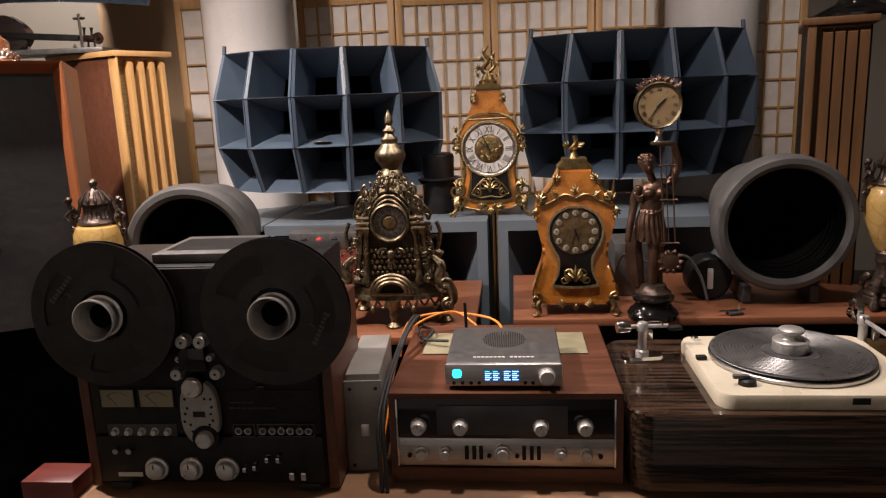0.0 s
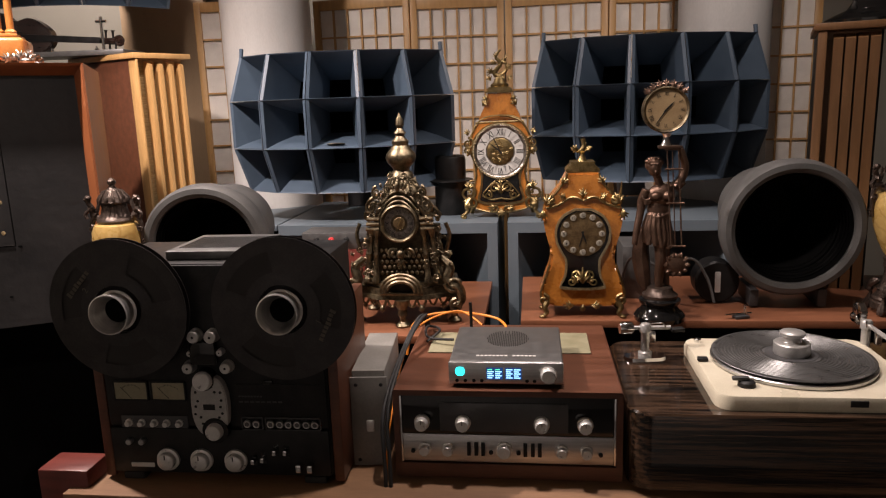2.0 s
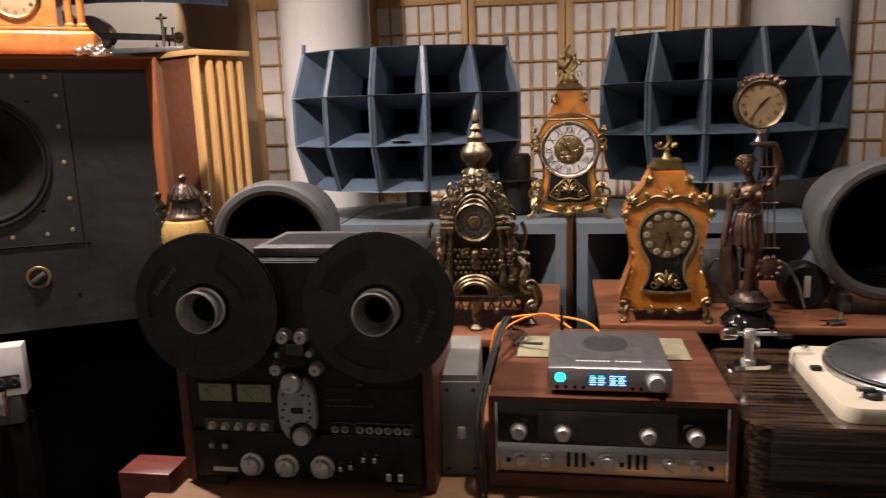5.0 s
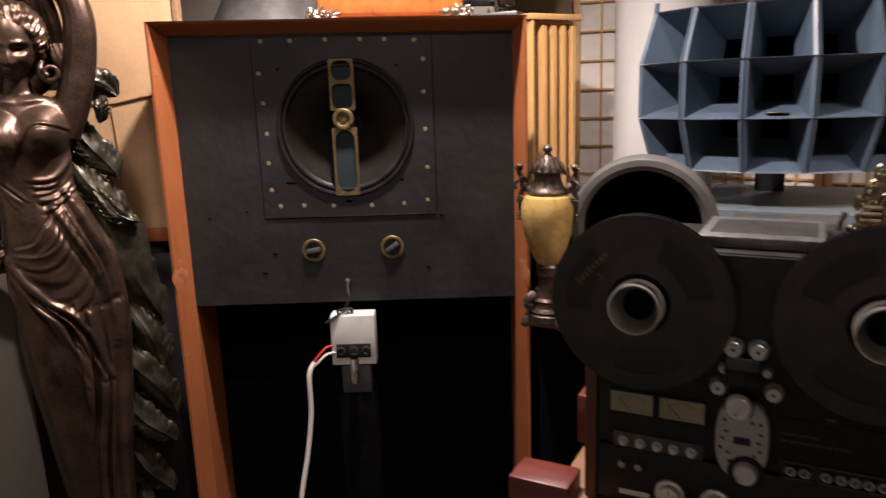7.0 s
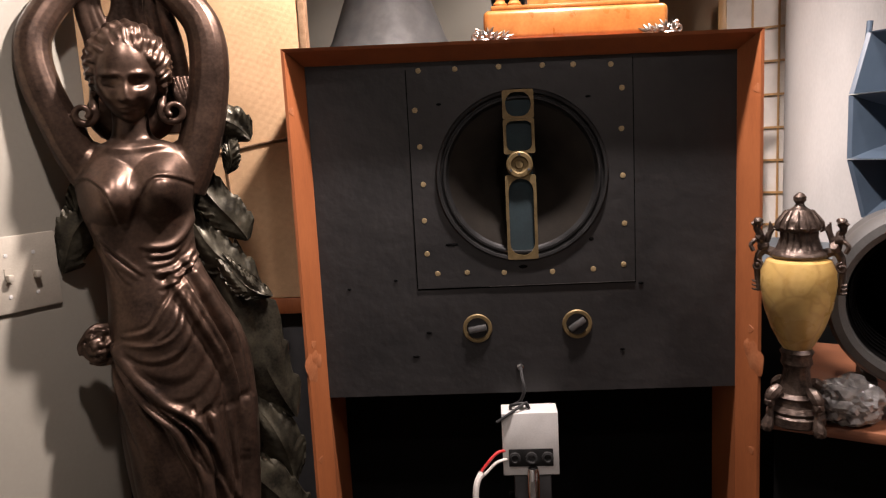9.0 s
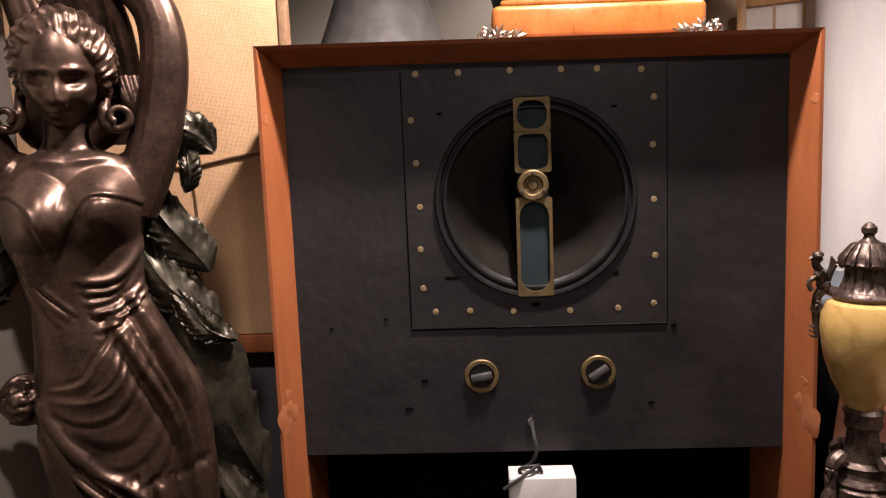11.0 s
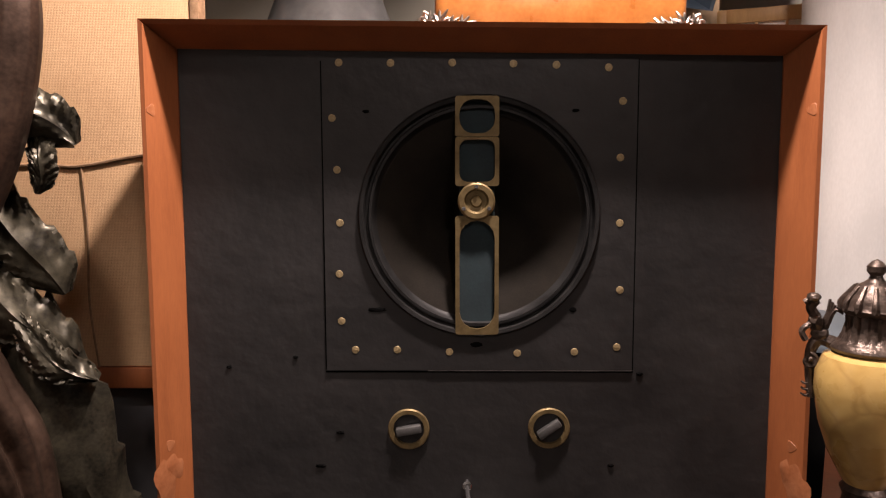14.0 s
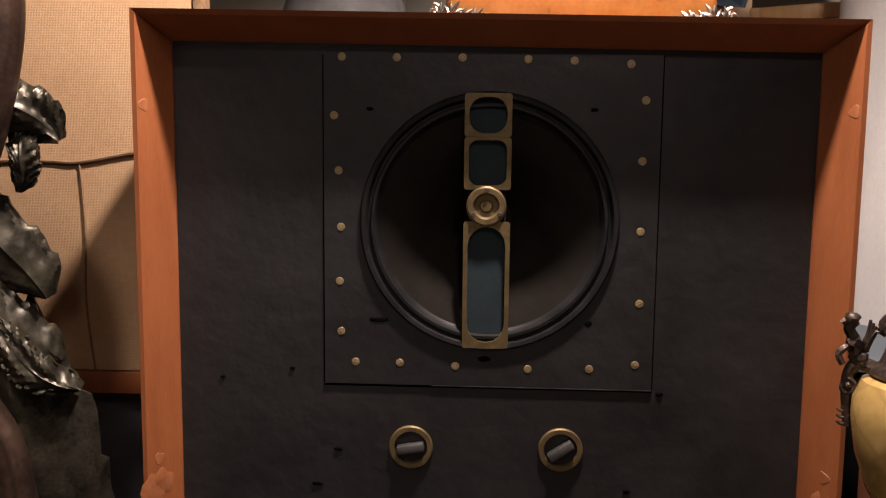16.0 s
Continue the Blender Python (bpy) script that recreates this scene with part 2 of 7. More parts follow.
RED_PLASTIC = material("red_plastic", (0.5, 0.03, 0.03), (0.6, 0.05, 0.05), 0.4, bump=0.0)
DIAL_CREAM = material("aged_dial", (0.22, 0.15, 0.075), (0.31, 0.225, 0.12), 0.5, scale=20, bump=0.0)
DIAL_DARK = material("bronze_dial", (0.10, 0.065, 0.03), (0.20, 0.14, 0.07), 0.4, 0.6, scale=60, bump=0.2)
VU = material("meter_face", (0.26, 0.235, 0.15), (0.32, 0.29, 0.195), 0.4, scale=20, bump=0.0)
OLIVE = material("olive_grille_cloth", (0.19, 0.175, 0.10), (0.26, 0.24, 0.15), 0.7, scale=40, fine=500, bump=0.3)
VARNISH = material("dark_varnish", (0.010, 0.005, 0.0035), (0.028, 0.012, 0.008), 0.3, scale=20, stretch=(1, 4, 4), bump=0.03, coat=0.5)
REDWOOD = material("red_lacquer_wood", (0.10, 0.018, 0.014), (0.17, 0.035, 0.025), 0.4, scale=12, stretch=(0.6, 4, 4), bump=0.05)
GLASS = bpy.data.materials.new("clear_glass")
GLASS.use_nodes = True
GLASS.node_tree.nodes["Principled BSDF"].inputs["Transmission Weight"].default_value = 1.0
GLASS.node_tree.nodes["Principled BSDF"].inputs["Roughness"].default_value = 0.03
GLASS.node_tree.nodes["Principled BSDF"].inputs["IOR"].default_value = 1.1

# ---- mesh helpers ----


def thing(name, m, label="", category="", group="", kind=""):
    ob = new(name)
    ob.empty_display_size = 0.05
    ob.matrix_world = m
    return tagged(ob, label, category, group, kind)


def part(name, bm, mat, parent=None, label="", smooth=True):
    me = bpy.data.meshes.new(name)
    bmesh.ops.recalc_face_normals(bm, faces=bm.faces)
    bm.to_mesh(me)
    bm.free()
    me.materials.append(mat)
    if smooth:
        for p in me.polygons:
            p.use_smooth = True
        me.set_sharp_from_angle(angle=radians(38))
    ob = new(name, me)
    if parent:
        ob.parent = parent
    if label:
        ob["label"] = label
    return ob


def twin(ob, m=None, parent=None):
    """The same mesh again, at another place."""
    c = new(ob.name.split(".")[0], ob.data)
    c.parent = parent or ob.parent
    if m is not None:
        c.matrix_basis = m
    if "label" in ob:
        c["label"] = ob["label"]
    return c


def structure(name, bm, mat, label=""):
    ob = part(name, bm, mat)
    return tagged(ob, label, "", "", "structure")


def box(x0, x1, y0, y1, z0, z1, bevel=0.0, bm=None, seg=2):
    bm = bm or bmesh.new()
    v = bmesh.ops.create_cube(bm, size=1)["verts"]
    for p in v:
        p.co = Vector((x0 + (p.co.x + 0.5) * (x1 - x0), y0 + (p.co.y + 0.5) * (y1 - y0), z0 + (p.co.z + 0.5) * (z1 - z0)))
    if bevel:
        es = list({e for p in v for e in p.link_edges})
        bmesh.ops.bevel(bm, geom=es, offset=bevel, segments=seg, affect="EDGES", profile=0.5)
    return bm


def lathe(profile, seg=32, m=None, bm=None, wob=None, cap=True):
    """Turns (radius, height) pairs round the z axis."""
    bm = bm or bmesh.new()
    m = m or Matrix()
    rings = []
    for r, z in profile:
        if r < 1e-5:
            rings.append([bm.verts.new(m @ Vector((0, 0, z)))])
        else:
            rings.append([bm.verts.new(m @ Vector((r * (wob(a, z) if wob else 1) * math.cos(a), r * (wob(a, z) if wob else 1) * math.sin(a), z)))
                          for a in (2 * math.pi * i / seg for i in range(seg))])
    for a, b in zip(rings, rings[1:]):
        if len(a) == 1 and len(b) == 1:
            continue
        for i in range(seg):
            j = (i + 1) % seg
            if len(a) == 1:
                bm.faces.new((a[0], b[i], b[j]))
            elif len(b) == 1:
                bm.faces.new((a[i], a[j], b[0]))
            else:
                bm.faces.new((a[i], a[j], b[j], b[i]))
    for ring in (rings[0], rings[-1]):
        if cap and len(ring) > 1 and profile[0] != profile[-1]:
            bm.faces.new(ring)
    return bm


FRONT = Matrix.Rotation(radians(90), 4, "X")  # z of a lathe turns to -y


def disc_front(profile, x, y, z, seg=32, bm=None, wob=None, cap=True):
    """A turned shape whose axis points to the viewer (-y)."""
    return lathe(profile, seg, Matrix.Translation((x, y, z)) @ FRONT, bm, wob, cap)


def tube(points, radius, seg=8, bm=None, taper=None, steps=6):
    """A round bar along a smooth line through the points."""
    bm = bm or bmesh.new()
    ps = [Vector(p) for p in points]
    line = []
    for i in range(len(ps) - 1):
        a, b, c, d = ps[max(i - 1, 0)], ps[i], ps[i + 1], ps[min(i + 2, len(ps) - 1)]
        n = steps if len(ps) > 2 else 1
        for k in range(n):
            t = k / n
            line.append(0.5 * (2 * b + (c - a) * t + (2 * a - 5 * b + 4 * c - d) * t * t + (3 * b - a - 3 * c + d) * t ** 3))
    line.append(ps[-1])
    rings, side = [], None
    for i, p in enumerate(line):
        way = (line[min(i + 1, len(line) - 1)] - line[max(i - 1, 0)]).normalized()
        if side is None:
            side = way.orthogonal().normalized()
        side = (side - way * side.dot(way)).normalized()
        up = way.cross(side)
        f = i / max(1, len(line) - 1)
        r = radius * (taper(f) if taper else 1)
        rings.append([bm.verts.new(p + (side * math.cos(a) + up * math.sin(a)) * r) for a in (2 * math.pi * k / seg for k in range(seg))])
    for a, b in zip(rings, rings[1:]):
        for k in range(seg):
            bm.faces.new((a[k], a[(k + 1) % seg], b[(k + 1) % seg], b[k]))
    bm.faces.new(rings[0])
    bm.faces.new(rings[-1])
    return bm


def blob(c, r, bm=None, m=None, sub=2, rough=0.0):
    """An ellipsoid, a little uneven where rough is given."""
    bm = bm or bmesh.new()
    for v in bmesh.ops.create_icosphere(bm, subdivisions=sub, radius=1)["verts"]:
        k = 1 + rough * noise.noise(v.co * 3 + Vector(c) * 40)
        p = Vector((v.co.x * r[0] * k, v.co.y * r[1] * k, v.co.z * r[2] * k))
        v.co = Vector(c) + ((m @ p) if m else p)
    return bm


def prism(outline, y0, y1, bm=None, bevel=0.0):
    """An outline in x and z, from y0 to y1."""
    bm = bm or bmesh.new()
    f = bm.faces.new([bm.verts.new((x, y0, z)) for x, z in outline])
    r = bmesh.ops.extrude_face_region(bm, geom=[f])
    nv = [g for g in r["geom"] if isinstance(g, bmesh.types.BMVert)]
    for v in nv:
        v.co.y = y1
    if bevel:
        es = [e for e in f.edges] + [e for e in {e for v in nv for e in v.link_edges} if all(w in nv for w in e.verts)]
        bmesh.ops.bevel(bm, geom=es, offset=bevel, segments=2, affect="EDGES")
    return bm


def frame_ring(outer, inner, y0, y1, bm=None):
    """A flat ring between two outlines of equal count, in x and z, from y0 to y1."""
    bm = bm or bmesh.new()
    n = len(outer)
    q = [[bm.verts.new((x, y, z)) for x, z in o] for o in (outer, inner) for y in (y0, y1)]
    for i in range(n):
        j = (i + 1) % n
        bm.faces.new((q[0][i], q[0][j], q[2][j], q[2][i]))
        bm.faces.new((q[1][i], q[1][j], q[3][j], q[3][i]))
        bm.faces.new((q[0][i], q[0][j], q[1][j], q[1][i]))
        bm.faces.new((q[2][i], q[2][j], q[3][j], q[3][i]))
    return bm


def rect(x0, x1, z0, z1, r=0.0, n=4):
    if not r:
        return [(x0, z0), (x1, z0), (x1, z1), (x0, z1)]
    out = []
    for cx, cz, a0 in ((x1 - r, z0 + r, -90), (x1 - r, z1 - r, 0), (x0 + r, z1 - r, 90), (x0 + r, z0 + r, 180)):
        for k in range(n + 1):
            a = radians(a0 + 90 * k / n)
            out.append((cx + r * math.cos(a), cz + r * math.sin(a)))
    return out


# ---- the room ----
SHELF, SHELF_LOW, TABLE = 0.906, 0.890, 0.792
PLAN = pose(0.0366, 0.0313, 0, 0, 0, 1.365)  # the long side of the room stands a little askew


def spot(x, y, z, rx=0, ry=0, rz=0):
    """A pose in the plan of the long side."""
    return PLAN @ pose(x, y, z, rx, ry, rz)


structure("floor", box(-3.2, 2.6, -2.2, 4.0, -0.1, 0), CARPET, "dark carpeted floor")
structure("ceiling", box(-3.2, 2.6, -2.2, 4.0, 2.6, 2.7), CEIL, "off-white painted ceiling")
structure("wall_north", box(-3.2, 2.6, 3.7, 3.85, 0, 2.6), WALL_GREEN, "plain grey-green wall behind the screens")
structure("wall_east", box(2.45, 2.6, -2.2, 3.7, 0, 2.6), CEIL, "plain pale wall")
structure("wall_south", box(-3.2, 2.6, -2.2, -2.05, 0, 2.6), CEIL, "plain pale wall behind the listener")
structure("wall_west", box(-2.2, -2.05, -2.05, 1.083, 0, 2.6, 0.012), WALL_GREEN, "grey-green satin painted wall with a rounded end")
structure("wall_far_west", box(-3.2, -3.05, -2.05, 3.7, 0, 2.6), WALL_GREEN, "grey-green painted wall in the recess")

# ---- columns ----
for n, (x, y, r) in enumerate(((-0.93, 3.0, 0.185), (0.92, 2.98, 0.172))):
    structure(f"column_{n + 1}", lathe([(r, 0), (r, 2.6)], 48, spot(x, y, 0)), PLASTER, "round white textured plaster column")


# ---- paper screens ----
def screen_panel(x0, x1, y0, y1, top, columns, rows):
    """One leaf of a folding screen, from (x0, y0) to (x1, y1)."""
    w = math.hypot(x1 - x0, y1 - y0)
    t = thing("folding_screen", spot(x0, y0, 0, 0, 0, math.degrees(math.atan2(y1 - y0, x1 - x0))),
              "honey-coloured wooden lattice screen with white rice paper", "screen", "paper screens")
    for a, b in ((0, 0.03), (w - 0.03, w)):
        part("stile", box(a, b, 0, 0.028, 0, top, 0.002), WOOD_HONEY, t)
    for a, b in ((0.03, 0.09), (top - 0.045, top)):
        part("rail", box(0.03, w - 0.03, 0.002, 0.026, a, b, 0.002), WOOD_HONEY, t)
    part("paper", box(0.03, w - 0.03, 0.016, 0.018, 0.09, top - 0.045), PAPER, t)
    for i in range(1, columns):
        x = 0.03 + (w - 0.06) * i / columns
        part("lattice_bar", box(x - 0.004, x + 0.004, 0.004, 0.0145, 0.09, top - 0.045), WOOD_HONEY, t)
    for i in range(1, rows):
        z = 0.09 + (top - 0.135) * i / rows
        part("lattice_bar", box(0.03, w - 0.03, 0.005, 0.0135, z - 0.004, z + 0.004), WOOD_HONEY, t)
    return t


for a in ((-1.385, -0.87, 3.30, 3.36, 1.99, 5, 15), (-0.83, -0.37, 3.36, 3.30, 1.975, 6, 15), (-0.365, 0.055, 3.30, 3.34, 1.955, 6, 15), (0.06, 0.51, 3.34, 3.30, 1.95, 6, 15),
          (0.515, 0.95, 3.30, 3.36, 1.94, 6, 15), (0.96, 1.40, 3.36, 3.30, 1.93, 6, 15)):
    screen_panel(*a)
structure("wall_panel", box(-1.835, -1.40, 3.45, 3.5, 0, 2.6, 0.003), WOOD_TAN, "tan wooden wall panel").matrix_world = PLAN

# ---- low cabinets under the clocks ----


def low_cabinet(x0, x1, y0, y1, top, label):
    t = thing("low_cabinet", spot(x0, y0, 0), label, "cabinet", "low wooden cabinets")
    w, d = x1 - x0, y1 - y0
    part("top_board", box(0, w, 0, d, top - 0.022, top, 0.003), WOOD_SHELF, t)
    # Front coloured near-black for the shade under the top board.
    part("carcass", box(0.01, w - 0.01, 0.03, d - 0.01, 0.06, top - 0.024, 0.003), SHADE_BLACK, t, "near-black front with the shade in its colour")
    part("plinth", box(0.03, w - 0.03, 0.05, d - 0.03, 0, 0.058), BLACK, t)
    return t


low_cabinet(-1.0, 0.035, 1.765, 2.36, SHELF_LOW, "low brown wooden cabinet under the bronze clock")
low_cabinet(0.14, 1.6, 1.86, 2.36, SHELF, "low brown wooden cabinet under the figurine clock")

# ---- equipment table ----
table = thing("equipment_table", spot(0, 0, 0), "pale wooden table carrying the tape deck and amplifier", "table")
part("tabletop", box(-0.73, 1.45, 1.10, 1.70, TABLE - 0.03, TABLE, 0.003), WOOD_PALE, table)
leg = part("leg", box(-0.025, 0.025, -0.025, 0.025, 0, TABLE - 0.031, 0.002), WOOD_PALE, table)
leg.matrix_basis = pose(-0.69, 1.14, 0)
for x, y in ((-0.69, 1.66), (1.41, 1.14), (1.41, 1.66)):
    twin(leg, pose(x, y, 0))


# ---- slate bass cabinets behind ----
def bass_cabinet(x0, x1, y, top, label):
    """A bass bin with a flared front recess."""
    t = thing("bass_bin", spot(x0, y, 0), label, "loudspeaker", "slate bass bins")
    w, d, e = x1 - x0, 0.6, 0.035
    part("front_frame", frame_ring(rect(0, w, 0, top), rect(e, w - e, e, top - e), 0, 0.03), SLATE_GREY, t, smooth=False)
    part("shell", frame_ring(rect(0, w, 0, top), rect(0.018, w - 0.018, 0.018, top - 0.018), 0.031, d), SLATE_GREY, t, smooth=False)
    part("back_panel", box(0.019, w - 0.019, d - 0.04, d - 0.02, 0.019, top - 0.019), BLACK, t)
    for s in (0, 1):
        a, b = (e, 0.24) if s == 0 else (w - e, w - 0.24)
        bm = bmesh.new()
        q = [bm.verts.new(p) for p in ((a, 0.032, e), (b, 0.42, 0.12), (b, 0.42, top - 0.12), (a, 0.032, top - e))]
        bm.faces.new(q)
        o = bmesh.ops.extrude_face_region(bm, geom=list(bm.faces))
        for v in o["geom"]:
            if isinstance(v, bmesh.types.BMVert):
                v.co.x += -0.012 if s == 0 else 0.012
        part("flare", bm, SLATE_GREY, t, smooth=False)
    return t


bass_cabinet(-0.72, 0.055, 2.37, 1.092, "slate blue-grey bass loudspeaker cabinet with flared front")
bass_cabinet(0.09, 0.865, 2.37, 1.092, "slate blue-grey bass loudspeaker cabinet with flared front")


dc = thing("dark_cabinet", spot(-1.25, 2.40, 0), "cabinet with a grey top behind the vase, shade painted into its body", "cabinet")
# Plain added body; its near-black stands for the shade behind the vase.
part("body", box(0, 0.51, 0.012, 0.5, 0.05, 1.066, 0.003), SHADE_BLACK, dc)
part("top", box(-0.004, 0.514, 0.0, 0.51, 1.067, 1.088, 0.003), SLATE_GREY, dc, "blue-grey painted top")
part("plinth", box(0.02, 0.49, 0.03, 0.48, 0, 0.049), SHADE_BLACK, dc)


# ---- multicell horns ----
def multicell_horn(x, y, z, turn, label, stand=True, size=1.0):
    R = 0.56
    t = thing("multicell_horn", spot(x, y, z, 0, 0, turn) @ Matrix.Diagonal((size, size, size, 1)), label, "horn loudspeaker", "multicell horns")
    az = [-50, -30, -10, 10, 30, 50]
    el = [-27, -9, 9, 27]

    def at(a, b, r):
        a, b = radians(a), radians(b)
        return Vector((r * math.cos(b) * math.sin(a), -r * math.cos(b) * math.cos(a), r * math.sin(b)))

    for i in range(5):
        for j in range(3):
            ca, ce = (az[i] + az[i + 1]) / 2, (el[j] + el[j + 1]) / 2
            bm = bmesh.new()
            rings = []
            for r, f, g in ((R, 0.985, 0.985), (R - 0.006, 0.875, 0.965), (0.49, 0.80, 0.83), (0.385, 0.625, 0.63)):
                rings.append([bm.verts.new(at(ca + 10 * f * sa, ce + 9 * g * se, r)) for sa, se in ((-1, -1), (1, -1), (1, 1), (-1, 1))])
            outer = []
            for r, f in ((R, 0.985), (0.47, 0.84), (0.36, 0.62), (0.24, 0.40), (0.14, 0.26)):
                outer.append([bm.verts.new(at(ca + 10 * f * sa, ce + 9 * f * se, r)) if r != R else None for sa, se in ((-1, -1), (1, -1), (1, 1), (-1, 1))])
            outer[0] = rings[0]
            for seq in (rings[:4], outer):
                for p, q in zip(seq, seq[1:]):
                    for k in range(4):
                        bm.faces.new((p[k], p[(k + 1) % 4], q[(k + 1) % 4], q[k]))
            bm.faces.new(outer[-1])
            cell = part("cell", bm, SLATE, t, smooth=False)
            # Shade deep in the cell put into a near-black inner throat.
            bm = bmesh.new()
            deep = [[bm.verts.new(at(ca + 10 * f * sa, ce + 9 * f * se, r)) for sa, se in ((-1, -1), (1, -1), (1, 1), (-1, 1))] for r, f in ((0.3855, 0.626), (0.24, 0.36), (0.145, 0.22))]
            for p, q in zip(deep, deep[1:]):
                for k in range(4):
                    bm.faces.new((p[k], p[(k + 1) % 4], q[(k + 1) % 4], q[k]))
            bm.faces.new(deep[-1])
            part("cell_throat", bm, SHADE_BLACK, cell, "cell throat, its shade painted near-black", smooth=False)
    part("throat", lathe([(0.10, 0.0), (0.12, -0.06), (0.06, -0.16), (0.05, -0.30)], 24, FRONT @ pose(0, 0, 0.14)), SLATE, t)
    part("driver", lathe([(0.09, -0.30), (0.10, -0.31), (0.10, -0.42), (0.09, -0.43)], 32, FRONT @ pose(0, 0, 0.14)), CHARCOAL, t)
    for s in (-1, 1):
        q = at(50 * s, 27, 0.555)
        part("mounting_lug", tube([q + Vector((0, 0, -0.02)), q + Vector((-0.004 * s, 0.004, 0.03))], 0.008, 8), SLATE, t)
    if stand:
        part("stand", box(-0.05, 0.05, -0.05, 0.05, (1.094 - z) / size, -0.115, 0.004), CHARCOAL, t)
    return t


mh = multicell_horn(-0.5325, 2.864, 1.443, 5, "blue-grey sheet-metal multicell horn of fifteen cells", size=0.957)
part("badge", lathe([(0.034, 0.0), (0.034, 0.0012), (0.0, 0.0014)], 28, pose(0.0, -0.525, -0.0725, -16) @ Matrix.Diagonal((1, 0.42, 1, 1))), WORN_PLATE, mh, "oval worn maker's plate on a cell floor")
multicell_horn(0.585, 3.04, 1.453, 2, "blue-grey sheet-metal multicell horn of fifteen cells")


# ---- open baffle cabinet ----
W, D = 0.922, 0.55
CAB = Matrix.Translation((-1.828, 1.358, 0)) @ Matrix.Rotation(math.atan2(0.4882, 0.8727), 4, "Z")
TL, TR, TOP = 1.655, 1.640, 1.640  # the top board leans a little
cab = thing("baffle_loudspeaker", CAB, "teak-edged open baffle loudspeaker with a black painted front", "loudspeaker")
IN, REC = 0.03, 0.057
for a, b, nm in (((0, 0), (IN, 1), "side_board"), ((W, 0), (W - IN, 1), "side_board")):
    bm = bmesh.new()
    x0, x1 = a[0], b[0]
    q = [(x0, 0), (x0 + (0.006 if x1 > x0 else -0.006), 0), (x1, REC), (x1, D), (x0, D)]
    T = TL if x1 > x0 else TR
    z1 = [T, T - 0.006, T - IN, T - IN, T]
    lo = [bm.verts.new((x, y, 0.0)) for x, y in q]
    hi = [bm.verts.new((x, y, z)) for (x, y), z in zip(q, z1)]
    bm.faces.new(lo)
    bm.faces.new(hi)
    for i in range(5):
        bm.faces.new((lo[i], lo[(i + 1) % 5], hi[(i + 1) % 5], hi[i]))
    part(nm, bm, WOOD_RED, cab, smooth=False)
bm = bmesh.new()
q = [(0, TL), (0.006, TL - 0.006), (REC, TL - IN), (D, TL - IN), (D, TL)]
xs = [0, 0.006, IN, IN, 0]
a = [bm.verts.new((x, y, z)) for (y, z), x in zip(q, xs)]
b = [bm.verts.new((W - x, y, z + TR - TL)) for (y, z), x in zip(q, xs)]
bm.faces.new(a)
bm.faces.new(b)
for i in range(5):
    bm.faces.new((a[i], a[(i + 1) % 5], b[(i + 1) % 5], b[i]))
part("top_board", bm, WOOD_RED, cab, smooth=False)
OC, OR = (0.462, 1.383), 0.172
bm = bmesh.new()
n = 64
ring = [(OC[0] + OR * math.cos(2 * math.pi * i / n), OC[1] + OR * math.sin(2 * math.pi * i / n)) for i in range(n)]
rim = []
for i in range(n):
    a = 2 * math.pi * i / n
    c, s = math.cos(a), math.sin(a)
    k = min(((W - IN - OC[0]) if c > 0 else (OC[0] - IN)) / max(abs(c), 1e-6), ((TL - IN + 0.001 - OC[1]) if s > 0 else (OC[1] - 0.922)) / max(abs(s), 1e-6))
    rim.append((OC[0] + c * k, OC[1] + s * k))
for p in ((IN, 0.922), (W - IN, 0.922), (IN, TL - IN + 0.001), (W - IN, TL - IN + 0.001)):
    i = min(range(n), key=lambda i: (rim[i][0] - p[0]) ** 2 + (rim[i][1] - p[1]) ** 2)
    rim[i] = p
part("baffle_board", frame_ring(rim, ring, REC + 0.004, REC + 0.02), BLACK_FELT, cab, smooth=False)
# Near-black panel standing in for the shade below the baffle.
part("lower_panel", box(IN, W - IN, REC + 0.16, REC + 0.18, 0.0, 0.921), SHADE_BLACK, cab)
part("back_panel", box(IN, W - IN, D - 0.03, D - 0.01, 0.925, TOP - IN), BLACK, cab)
PL = (0.237, 0.688, 1.156, 1.607)
prim = [(min(max(OC[0] + (x - OC[0]) * 3, PL[0]), PL[1]), min(max(OC[1] + (z - OC[1]) * 3, PL[2]), PL[3])) for x, z in ring]
part("mounting_plate", frame_ring(prim, ring, REC + 0.001, REC + 0.0038), BLACK_FELT, cab, "black painted square plate round the driver", smooth=False)
part("rubber_surround", disc_front([(OR + 0.004, 0.0015), (OR + 0.001, 0.005), (OR - 0.004, 0.004), (OR - 0.007, -0.004), (OR - 0.010, -0.004), (OR - 0.012, 0.001), (OR - 0.016, 0.001), (OR - 0.020, -0.010), (OR - 0.023, -0.012)], OC[0], REC, OC[1], 72, cap=False), BLACK, cab)
part("cone", disc_front([(OR - 0.022, -0.012), (0.125, -0.020), (0.10, -0.036), (0.075, -0.062), (0.052, -0.092), (0.036, -0.115), (0.0, -0.118)], OC[0], REC, OC[1], 72, cap=False), CONE, cab)


# the bridge of the driver, its screws and the two level controls
TEAL = material("teal_felt", (0.008, 0.019, 0.024), (0.014, 0.030, 0.036), 0.85, scale=40, bump=0.2)
WORN_BRASS = material("worn_brass", (0.11, 0.078, 0.034), (0.25, 0.185, 0.088), 0.5, 0.6, scale=60, bump=0.15, contrast=0.5)
